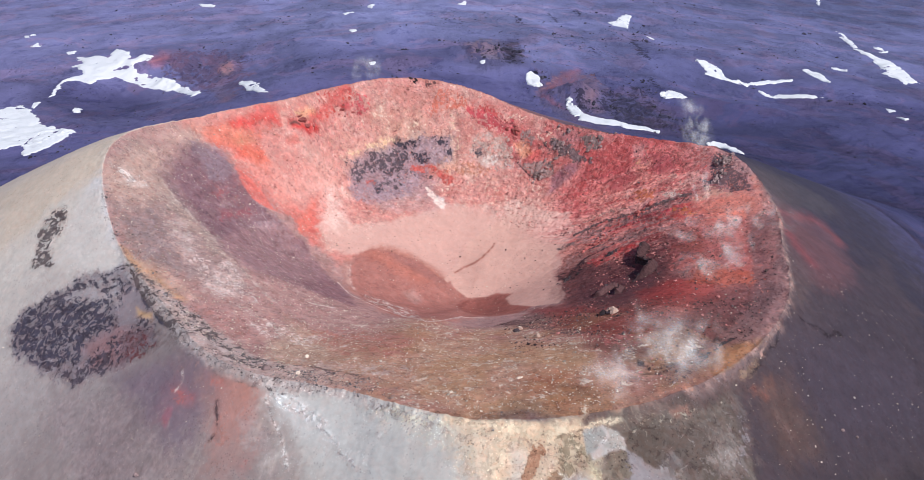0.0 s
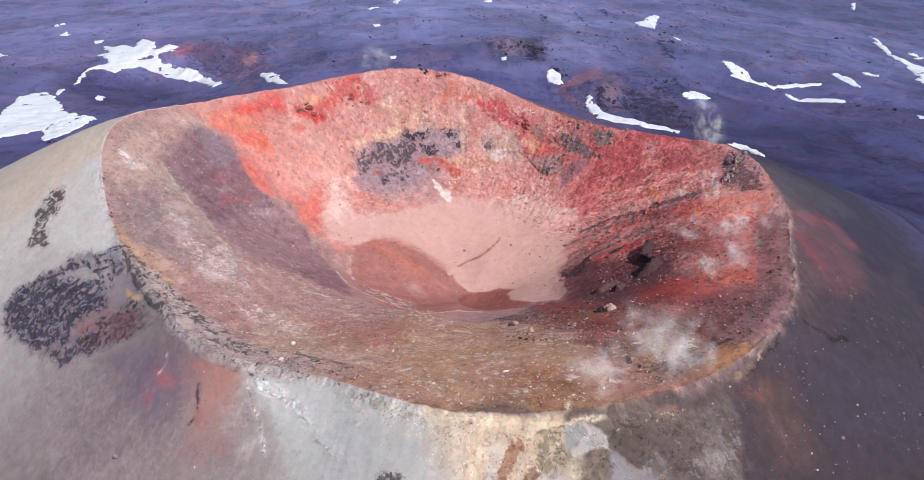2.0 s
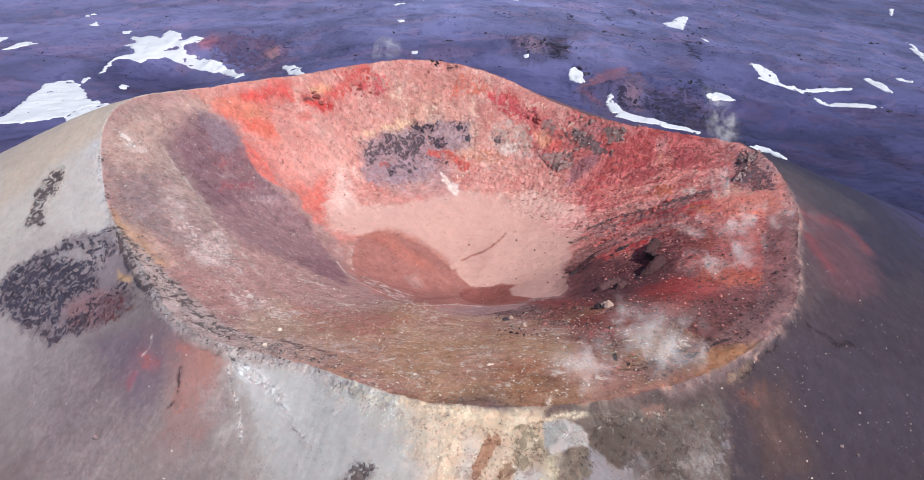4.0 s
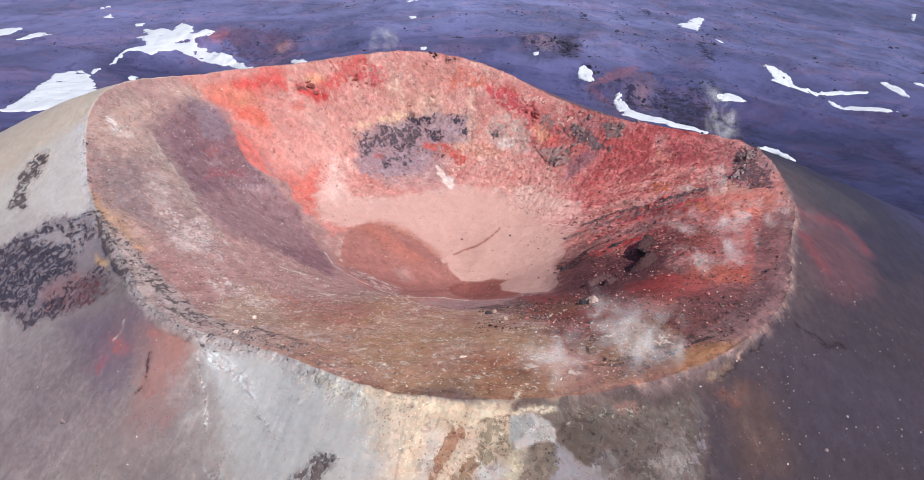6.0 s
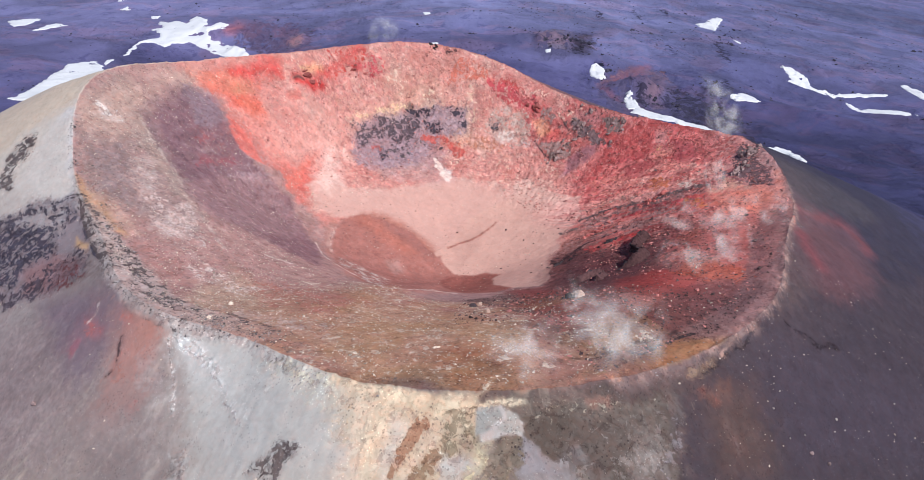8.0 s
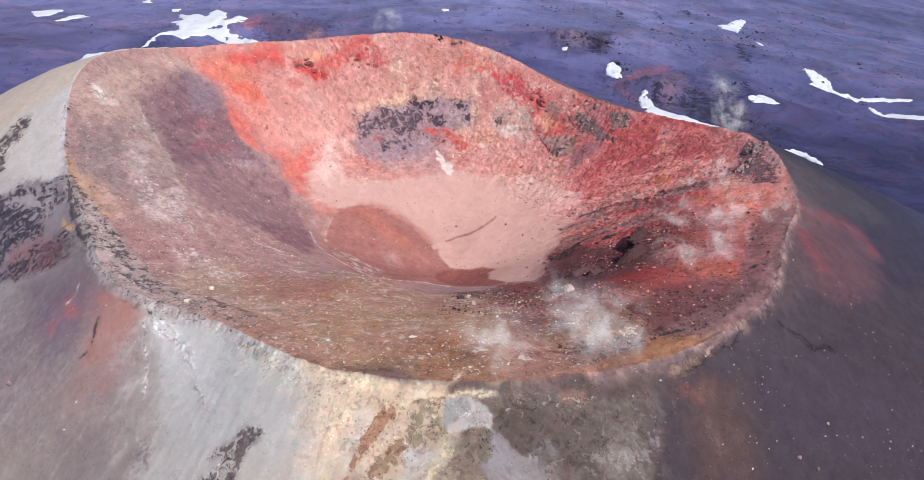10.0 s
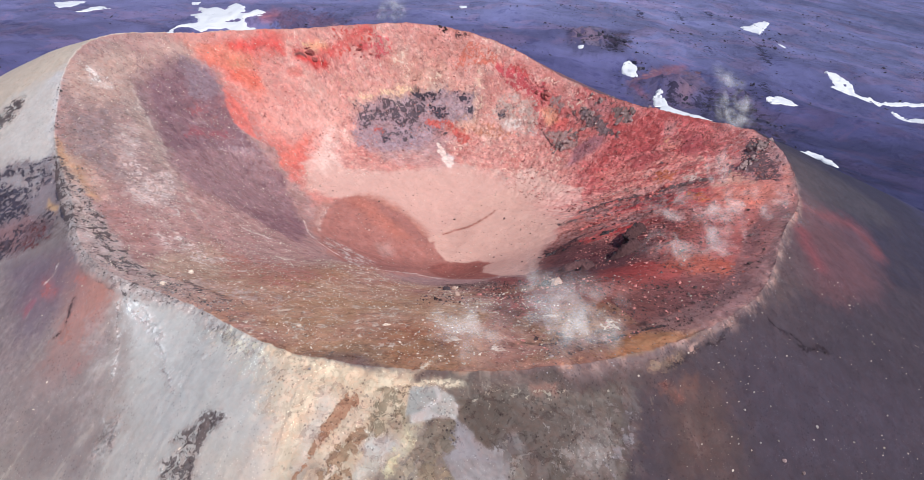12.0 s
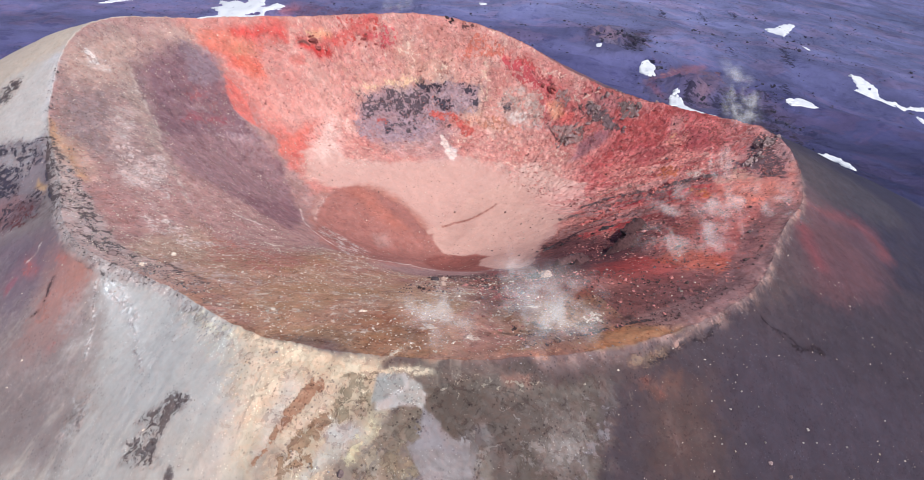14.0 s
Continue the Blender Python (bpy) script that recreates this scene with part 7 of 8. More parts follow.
stain([(27, 160), (38, 157), (50, 150), (52, 138), (44, 126), (33, 122), (26, 130), (24, 146)], (92, 54, 60), soft=4, ragged=4, amount=0.45, side=-1)
stain([(18, 128), (30, 122), (46, 120), (58, 118), (50, 104), (34, 98), (24, 104)], (112, 62, 60), soft=5, ragged=4, amount=0.4, side=-1)
# the crest: a pale band of scree with dark flakes on the western side, a trodden lip with a broken edge on the eastern one
WEST = smooth(0.815, 0.85, TURN) * smooth(0.975, 0.93, TURN)
band = WEST * smooth(-1.0, 0.6, D + 1.6 * RAGX + 1.5 + 4.6 * smooth(0.82, 0.9, TURN)) * smooth(2.4, 0.6, D + 1.2 * RAGY)
lay(band * 0.85, (186, 171, 166))
COARSE[:] = np.maximum(COARSE, band)
CRUST[:] = CRUST + (np.array(linear(94, 82, 84), np.float32) - CRUST) * smooth(0, 0.1, band)[:, None]
COVER[:] = COVER * (1 - band) + band * np.clip(0.3 - 0.4 * smooth(-2.8, -0.6, D) * smooth(0.86, 0.9, TURN) + 0.6 * fractal(TURN * 500 / 4, D, 1.4, 3, 421), 0, 1)
EAST_LIP = smooth(0.035, 0.07, TURN) * smooth(0.27, 0.22, TURN)
lip = EAST_LIP * smooth(-7.5, -6.0, D + 1.5 * RAGX) * smooth(0.8, -0.4, D + RAGY)
lay(lip * 0.75, (132, 104, 104))
COVER *= 1 - 0.7 * lip
edge = EAST_LIP * np.exp(-(((D + 0.9 * RAGX - 0.1) / 0.9) ** 2)) * smooth(-0.1, 0.3, BROKEN)
lay(edge * 0.7, (188, 150, 138))
# dark stony line at the lip's inner foot, its shade put into the colour
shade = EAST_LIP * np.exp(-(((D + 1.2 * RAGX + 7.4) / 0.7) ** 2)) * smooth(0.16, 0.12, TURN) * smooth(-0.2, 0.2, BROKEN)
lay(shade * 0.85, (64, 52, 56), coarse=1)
stain([(42.6, 91.6), (48.6, 96.0), (54.7, 97.5), (55.9, 95.6), (50.4, 90.3), (43.8, 84.3), (40.6, 83.1)], (166, 124, 80), soft=1.5, ragged=1.5, amount=0.65, side=-1)
stain([(43.4, 93.9), (47.7, 97.1), (46.0, 92.4), (43.1, 90.2)], (190, 130, 80), soft=1.2, ragged=1.5, amount=0.5, side=-1)
streak([(40.2, 89.3), (43.4, 93.3), (47.7, 97.1), (49.5, 98.1)], (66, 54, 58), width=0.8, soft=0.4, ragged=1.0, broken=0.35, coarse=1, side=-1)
COLOUR *= (1 + np.where(D > 0, 0.045, 0.02 + 0.08 * smooth(0.15, 0.5, COARSE)) * (BROKEN + CRUMBS))[:, None]
CRUST *= (1 + 0.18 * BROKEN + 0.18 * CRUMBS)[:, None]
COLOUR *= 1 + (0.3 * EAST_WALL * smooth(0.2, 0.3, TURN))[:, None] * np.array((1.0, 1.0, 1.2)) + FAR_WALL[:, None] * np.array((0.04, 0.10, 0.13))  # lifts the eastern wall's colour against its shade, and pales the far wall
COLOUR *= 1 - (NEAR_WALL * np.where(TURN > 0.5, 0.5 + 0.5 * smooth(0.84, 0.92, TURN), 1.0))[:, None] * np.array((0.03, 0.10, 0.11)) - (smooth(0.1, 0.14, TURN) * smooth(0.27, 0.22, TURN) * (U < 1) * smooth(0.4, 0.5, U))[:, None] * np.array((-0.04, 0.08, 0.06))
COLOUR *= 1 - (NEAR_WALL * np.maximum(smooth(0.9, 0.96, TURN), (TURN < 0.5) * 1.0))[:, None] * np.array((-0.05, 0.11, 0.21))  # rusty, olive-brown ash
COLOUR *= 1 - 0.1 * (smooth(0.0, 0.03, TURN) * smooth(0.26, 0.2, TURN) * (D > 0))[:, None]
COLOUR *= 1 + (U < 1)[:, None] * np.array((0.02, -0.02, -0.02))
np.clip(COLOUR, 0.008, 0.85, out=COLOUR)
np.clip(CRUST, 0.008, 0.85, out=CRUST)


# ---- the sheet, cut into the parts of the crater and the field ----
def sheet(name, first, last, material, parent=None):
    """Rings first to last of the ground as one mesh."""
    count = last - first + 1
    mesh = bpy.data.meshes.new(name)
    pick = slice(first * TURNS, (last + 1) * TURNS)
    mesh.vertices.add(count * TURNS)
    mesh.vertices.foreach_set("co", np.stack([X[pick], Y[pick], Z[pick]], -1).astype(np.float32).ravel())
    a = (np.arange(count - 1)[:, None] * TURNS + np.arange(TURNS)[None]).ravel()
    b = (np.arange(count - 1)[:, None] * TURNS + (np.arange(TURNS)[None] + 1) % TURNS).ravel()
    faces = np.stack([a, a + TURNS, b + TURNS, b], -1)
    mesh.loops.add(faces.size)
    mesh.loops.foreach_set("vertex_index", faces.ravel().astype(np.int32))
    mesh.polygons.add(len(faces))
    mesh.polygons.foreach_set("loop_start", np.arange(0, faces.size, 4, dtype=np.int32))
    mesh.polygons.foreach_set("use_smooth", np.ones(len(faces), bool))
    mesh.update(calc_edges=True)
    tint = mesh.attributes.new("mineral", "FLOAT_COLOR", "POINT")
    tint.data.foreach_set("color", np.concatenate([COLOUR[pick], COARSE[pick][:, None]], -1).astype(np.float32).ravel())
    crust = mesh.attributes.new("crust", "FLOAT_COLOR", "POINT")
    crust.data.foreach_set("color", np.concatenate([CRUST[pick], COVER[pick][:, None]], -1).astype(np.float32).ravel())
    mesh.materials.append(material)
    ob = new(name, mesh)
    ob.parent = parent
    return ob


FLOOR_RING, RIM_RING, FOOT_RING = int(IN_STEPS * 0.36), IN_STEPS - 1, IN_STEPS + OUT_STEPS + 10
crater = tagged(new("volcanic_crater"), "red and ochre cinder cone crater with pale ash flanks", "crater")
tagged(sheet("crater_floor", 0, FLOOR_RING, ASH, crater), "flat floor of pale pink ash")
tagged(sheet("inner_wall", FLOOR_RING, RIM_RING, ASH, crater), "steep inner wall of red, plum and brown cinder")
tagged(sheet("outer_flank", RIM_RING, FOOT_RING, ASH, crater), "outer flank of cream, grey and dark ash")
tagged(sheet("ground", FOOT_RING, len(steps) - 1, FIELD), "dark ash and lava field sloping away, violet from haze in its colour", "ground", kind="structure")


# ---- helpers for things ----
def mesh_of(name, verts, faces, material, smooth_faces=False):
    mesh = bpy.data.meshes.new(name)
    mesh.from_pydata([tuple(v) for v in verts], [], [tuple(f) for f in faces])
    if smooth_faces:
        mesh.polygons.foreach_set("use_smooth", np.ones(len(mesh.polygons), bool))
    mesh.materials.append(material)
    return mesh


def outline_gap(points, x, y):
    """Metres inside (+) or outside (-) of an outline."""
    p = np.array(points, float)
    best, inside = np.full(x.shape, 1e9), np.zeros(x.shape, bool)
    for (ax, ay), (bx, by_) in zip(p, np.roll(p, -1, 0)):
        ex, ey = bx - ax, by_ - ay
        t = np.clip(((x - ax) * ex + (y - ay) * ey) / (ex * ex + ey * ey + 1e-9), 0, 1)
        best = np.minimum(best, (x - ax - t * ex) ** 2 + (y - ay - t * ey) ** 2)
        if ey != 0:
            inside ^= ((ay > y) != (by_ > y)) & (x < ex * (y - ay) / ey + ax)
    return np.where(inside, 1, -1) * np.sqrt(best)


# ---- snow left in the hollows ----
def snow_patch(points):
    p = np.array(points, float)
    span = p.max(0) - p.min(0)
    cell = min(1.2, max(0.4, math.sqrt(span[0] * span[1]) / 90))
    xs, ys = np.arange(p[:, 0].min() - 3, p[:, 0].max() + 3, cell), np.arange(p[:, 1].min() - 3, p[:, 1].max() + 3, cell)
    gx, gy = np.meshgrid(xs, ys)
    rag = min(2.2, 0.12 * float(span.min()) + 0.25)
    gap = outline_gap(points, gx + rag * fractal(gx, gy, 6, 3, 121), gy + rag * fractal(gx, gy, 6, 3, 131))
    gap = gap + 0.2 * rag * grain(gx, gy, 2.4, 141)
    high = 1.4 * smooth(-0.7 * cell - 0.3, 0.5 * cell + 0.3, gap) - 0.85
    gz = ground_z(gx.ravel(), gy.ravel()).reshape(gx.shape) + high
    use = gap > -2 * cell - 0.4
    number = np.full(gx.shape, -1)
    cells = use[:-1, :-1] & use[1:, :-1] & use[:-1, 1:] & use[1:, 1:]
    need = np.zeros(gx.shape, bool)
    for a, b in ((0, 0), (1, 0), (0, 1), (1, 1)):
        need[a : a + cells.shape[0], b : b + cells.shape[1]] |= cells
    number[need] = np.arange(need.sum())
    verts = np.stack([gx[need], gy[need], gz[need]], -1)
    i, j = np.nonzero(cells)
    faces = np.stack([number[i, j], number[i, j + 1], number[i + 1, j + 1], number[i + 1, j]], -1)
    big = span[0] * span[1] > 700
    ob = new("snow_patch", mesh_of("snow_patch", verts, faces, SNOW, True))
    tagged(ob, "broad white sheet of old snow on dark ash" if big else "small white patch of old snow on dark ash", "snow", "snow patches")


snow_patch([(-250.2, 319.2), (-254.4, 342.4), (-262.6, 372.0), (-271.3, 396.9), (-270.7, 411.1), (-262.4, 417.8), (-250.9, 403.9), (-232.8, 378.6), (-221.8, 370.2), (-222.7, 357.6), (-223.1, 349.6), (-219.6, 332.7), (-222.8, 324.4), (-229.5, 322.8), (-240.2, 318.8)])
snow_patch([(-218.4, 332.7), (-222.3, 351.7), (-221.5, 368.2), (-204.5, 357.0), (-202.2, 344.0), (-204.4, 323.9), (-208.5, 313.1)])
snow_patch([(-277.5, 526.8), (-264.1, 522.8), (-244.4, 507.8), (-251.4, 536.0), (-230.2, 509.1), (-212.2, 507.8), (-213.0, 501.8), (-221.4, 498.7), (-224.9, 494.8), (-219.5, 486.3), (-209.1, 486.4), (-196.4, 476.8), (-185.6, 469.9), (-160.8, 438.3), (-164.4, 431.2), (-183.9, 458.8), (-200.9, 463.2), (-208.6, 466.4), (-217.5, 473.3), (-230.9, 478.5), (-241.1, 474.0), (-243.0, 465.1), (-247.1, 467.2), (-253.2, 470.4), (-259.8, 466.8), (-258.1, 454.2), (-254.8, 439.9), (-256.6, 430.0), (-257.6, 442.2), (-261.5, 458.7), (-261.7, 466.6), (-258.1, 474.7), (-253.2, 479.4), (-255.6, 487.1), (-264.9, 496.9), (-271.6, 501.4), (-263.7, 505.0)])
snow_patch([(-256.2, 413.1), (-259.2, 422.0), (-257.8, 428.1), (-254.5, 417.2), (-253.7, 410.9)])
snow_patch([(-226.7, 402.9), (-232.7, 419.8), (-228.2, 417.7), (-222.8, 404.0)])
snow_patch([(-139.1, 447.2), (-135.7, 447.9), (-126.4, 437.6), (-120.2, 426.4), (-120.3, 420.5), (-108.0, 398.3), (-113.8, 400.5), (-123.6, 414.7), (-130.7, 428.8)])
snow_patch([(-291.4, 540.8), (-285.5, 545.0), (-284.0, 537.2), (-288.1, 535.5)])
snow_patch([(-329.9, 563.8), (-329.2, 574.6), (-321.9, 567.1), (-325.8, 559.4)])
snow_patch([(-357.9, 609.4), (-354.3, 609.5), (-346.3, 595.8), (-351.1, 597.5)])
snow_patch([(-354.5, 611.8), (-351.1, 614.0), (-344.3, 601.7), (-346.8, 599.0)])
snow_patch([(-253.3, 743.4), (-230.3, 729.3), (-227.2, 706.6), (-242.6, 725.2)])
snow_patch([(-76.2, 663.1), (-68.8, 667.9), (-71.1, 653.5)])
snow_patch([(-93.4, 625.9), (-84.8, 633.4), (-84.9, 626.1), (-90.3, 614.2)])
snow_patch([(-79.7, 557.0), (-75.3, 562.0), (-73.3, 552.9), (-76.8, 548.0)])
snow_patch([(-53.8, 443.6), (-49.4, 443.9), (-50.0, 438.2), (-52.5, 438.0)])
snow_patch([(15.9, 452.1), (19.7, 452.9), (19.9, 448.1), (16.8, 446.8)])
snow_patch([(5.3, 670.5), (12.6, 691.2), (12.3, 671.8), (8.0, 669.1)])
snow_patch([(43.6, 430.7), (47.5, 433.9), (51.9, 429.5), (52.2, 413.3), (47.4, 410.6), (44.0, 417.1), (42.9, 425.7)])
snow_patch([(137.3, 646.2), (146.9, 654.5), (153.7, 674.9), (163.2, 691.6), (167.0, 680.7), (161.2, 666.2), (149.2, 618.5), (144.5, 624.8), (138.9, 629.8)])
snow_patch([(158.2, 591.9), (163.3, 582.8), (162.8, 576.8), (159.0, 576.9)])
snow_patch([(177.1, 516.2), (184.6, 516.1), (188.4, 509.7), (190.6, 496.8), (188.8, 485.3), (192.6, 479.2), (205.4, 482.8), (222.5, 489.4), (242.2, 492.5), (239.5, 487.9), (222.2, 483.7), (205.3, 477.4), (201.0, 473.4), (191.3, 475.0), (181.2, 478.5), (173.4, 480.8), (177.1, 488.2), (175.8, 495.6)])
snow_patch([(207.3, 469.6), (214.0, 465.3), (226.3, 461.2), (238.7, 457.5), (247.5, 450.9), (235.9, 450.8), (223.7, 454.3), (210.0, 459.8)])
snow_patch([(120.6, 402.7), (123.3, 408.4), (130.7, 412.2), (136.4, 402.4), (134.8, 399.0), (128.1, 397.1), (126.2, 395.1), (122.4, 395.0)])
snow_patch([(261.3, 522.7), (266.9, 524.6), (272.6, 510.3), (270.8, 493.8), (267.2, 487.7), (265.9, 495.2), (262.9, 506.0)])
snow_patch([(411.9, 772.9), (407.5, 738.2), (379.7, 663.0), (373.5, 624.3), (380.0, 614.1), (374.4, 582.9), (367.7, 556.6), (355.6, 525.1), (339.4, 512.0), (340.0, 527.0), (336.1, 540.9), (348.6, 558.8), (364.3, 606.6), (364.9, 630.5), (382.1, 688.9)])
snow_patch([(410.7, 693.0), (414.1, 682.7), (407.3, 667.8), (400.1, 669.3)])
snow_patch([(393.6, 651.8), (407.8, 660.3), (401.9, 651.5), (392.2, 647.1)])
snow_patch([(280.1, 434.3), (282.9, 433.2), (284.6, 428.6), (278.0, 425.9)])
snow_patch([(277.3, 417.1), (282.2, 411.1), (278.2, 407.9)])
snow_patch([(296.2, 546.4), (309.3, 544.1), (304.7, 536.9), (295.2, 541.1)])
snow_patch([(537.7, 1089.8), (543.1, 1092.2), (492.7, 984.2), (488.4, 980.4)])
snow_patch([(61.7, 381.3), (64.2, 382.4), (64.8, 374.8), (66.4, 359.8), (66.0, 344.3), (59.2, 335.3), (59.7, 366.5)])
snow_patch([(64.7, 347.8), (72.4, 341.8), (81.9, 338.1), (89.8, 333.9), (101.2, 326.5), (98.8, 321.0), (85.1, 321.2), (74.2, 323.3), (67.1, 324.9), (60.5, 327.7)])
snow_patch([(120.1, 314.1), (127.3, 320.5), (133.5, 319.8), (134.2, 306.9), (133.7, 297.5), (128.8, 299.2), (126.7, 311.2), (120.4, 311.4)])
snow_patch([(-387.5, 508.6), (-383.3, 524.9), (-375.4, 527.6), (-366.4, 503.9), (-368.4, 487.1)])
snow_patch([(-348.5, 478.4), (-350.6, 508.7), (-336.4, 502.4), (-339.5, 484.8)])


# ---- loose stones ----
CHIP_V = np.array([(1, 0, 0), (0, 1, 0), (-1, 0, 0), (0, -1, 0), (0.5, 0.5, 0.75), (-0.4, -0.5, 0.8), (0, 0, -0.8)])
CHIP_F = np.array([(0, 1, 4), (1, 2, 4), (4, 2, 5), (2, 3, 5), (3, 0, 5), (0, 4, 5), (1, 0, 6), (2, 1, 6), (3, 2, 6), (0, 3, 6)])
dice = np.random.default_rng(7)


def stones(name, label, x, y, size, material, category="stones", flat=0.7):
    """Many loose stones, half sunk into the ground, as one scatter."""
    n = len(x)
    z = ground_z(x, y)
    spin = dice.uniform(0, 2 * math.pi, n)
    shape = CHIP_V[None] * dice.uniform(0.7, 1.3, (n, 7, 1))
    shape = shape * np.stack([dice.uniform(0.8, 1.5, n), dice.uniform(0.6, 1.1, n), dice.uniform(0.5, 1.0, n) * flat], -1)[:, None]
    c, s = np.cos(spin)[:, None], np.sin(spin)[:, None]
    shape = np.stack([c * shape[..., 0] - s * shape[..., 1], s * shape[..., 0] + c * shape[..., 1], shape[..., 2]], -1) * (size / 2)[:, None, None]
    verts = (shape + np.stack([x, y, z + 0.12 * size], -1)[:, None]).reshape(-1, 3)
    faces = (CHIP_F[None] + 7 * np.arange(n)[:, None, None]).reshape(-1, 3)
    ob = new(name, mesh_of(name, verts, faces, material))
    return tagged(ob, label, category, kind="stuff")


def strewn(count, turn_a, turn_b, u_a, u_b, clump=0.0, size=20.0, seed=0, out=False):
    """Random places by bearing (0 to 1 round the crater) and by part of the way to the rim, or metres beyond it."""
    xs, ys = np.zeros(0), np.zeros(0)
    while len(xs) < count:
        turn = dice.uniform(turn_a, turn_b, count) % 1.0
        rim = around(RIM_R, turn)
        r = rim + dice.uniform(u_a, u_b, count) if out else rim * np.sqrt(dice.uniform(u_a**2, u_b**2, count))
        x, y = CX + r * np.sin(2 * math.pi * turn), CY - r * np.cos(2 * math.pi * turn)
        keep = fractal(x, y, size, 3, 150 + seed) + dice.uniform(-0.35, 0.35, count) > clump
        xs, ys = np.concatenate([xs, x[keep]]), np.concatenate([ys, y[keep]])
    return xs[:count], ys[:count]


def sizes(count, usual, spread=0.4, most=1.2):
    return np.minimum(usual * np.exp(dice.normal(0, spread, count)), most)


def joined(*groups):
    return np.concatenate([g[0] for g in groups]), np.concatenate([g[1] for g in groups])


x, y = joined(strewn(5600, 0.70, 0.93, 0.5, 0.99, 0.0, 12, 1), strewn(3800, 0.90, 1.08, 0.42, 0.98, 0.0, 10, 2), strewn(2600, 0.4, 0.75, 0.5, 0.98, 0.0, 14, 3), strewn(350, 0.06, 0.35, 0.5, 0.97, 0.0, 12, 12), strewn(420, 0.0, 1.0, 0.0, 0.5, 0.1, 10, 4))
stones("pale_pebbles", "small pale ash-coated stones strewn over the crater's inner slope", x, y, sizes(len(x), 0.15, 0.45, 0.6), PALE_STONES)
x, y = joined(strewn(4600, 0.06, 0.24, 0.45, 0.97, 0.0, 14, 5), strewn(1200, 0.22, 0.45, 0.5, 0.99, 0.1, 10, 6), strewn(700, 0.02, 0.10, 0.35, 0.7, 0.0, 10, 7), strewn(260, 0.15, 0.75, 0.0, 0.55, 0.0, 12, 16))
stones("dark_cinders", "dark red-brown lava cinders strewn over the inner slope", x, y, sizes(len(x), 0.19, 0.5, 1.0), DARK_STONES)
x, y = joined(strewn(1300, 0.05, 0.24, 0.45, 0.95, 0.0, 9, 13), strewn(3200, 0.22, 0.46, 0.5, 0.99, 0.0, 8, 14), strewn(1800, 0.44, 0.7, 0.6, 0.98, 0.05, 10, 15))
stones("red_clods", "broken red and pink cinder clods strewn over the steep wall", x, y, sizes(len(x), 0.27, 0.45, 1.0), RED_CLODS)
x, y = joined(strewn(420, 0.04, 0.2, 1.5, 45, 0.1, 14, 8, True), strewn(260, 0.78, 1.04, 2, 35, 0.2, 14, 9, True))
stones("flank_stones", "scattered pale stones lying on the ash flank", x, y, sizes(len(x), 0.13, 0.5, 0.6), PALE_STONES)
x, y = joined(strewn(2000, 0.78, 0.96, -5.0, 1.0, 0.05, 6, 10, True), strewn(300, 0.05, 0.25, -1.5, 2.0, 0.1, 8, 11, True))
stones("crest_rocks", "dark broken rocks along the crest of the rim", x, y, sizes(len(x), 0.155, 0.5, 0.8), CREST_STONES)


# ---- rocks and outcrops ----
def outcrop(name, x, y, long, wide, high, turn, material, label, seed, category="rock", rough=0.3, sink=0.35, group=""):
    """A weathered lump of lava, split and pitted, sunk into the slope."""
    bm = bmesh.new()
    bmesh.ops.create_icosphere(bm, subdivisions=3 if max(long, wide) > 2.2 else 2, radius=1)
    off = Vector((seed * 3.7, seed * 1.9, seed * 5.3))
    for v in bm.verts:
        d = v.co.normalized()
        big = noise.noise(d * 1.3 + off)
        cracks = abs(noise.noise(d * 2.9 + off * 2)) + 0.5 * abs(noise.noise(d * 6.5 + off * 3))
        facet = noise.cell(d * 2.2 + off)
        v.co = d * (1 + rough * (0.9 * big + 0.5 * (facet - 0.5) - 0.8 * cracks + 0.4))
    m = Matrix.Rotation(radians(turn), 4, "Z") @ Matrix.Diagonal((long / 2, wide / 2, high / 2 / (1 - sink), 1))
    bmesh.ops.transform(bm, matrix=m, verts=bm.verts)
    mesh = bpy.data.meshes.new(name)
    bm.to_mesh(mesh)
    bm.free()
    mesh.materials.append(material)
    ob = new(name, mesh)
    lie = float(ground_z(x, y)[0])
    rise_x, rise_y = (float(land_z(np.array([x + a]), np.array([y + b]))[0] - land_z(np.array([x - a]), np.array([y - b]))[0]) / 4 for a, b in ((2, 0), (0, 2)))
    up = Vector((-rise_x, -rise_y, 1)).normalized()
    ob.matrix_world = Matrix.Translation(Vector((x, y, lie)) + up * high * (0.5 - sink)) @ Vector((0, 0, 1)).rotation_difference(up).to_matrix().to_4x4()
    return tagged(ob, label, category, group)


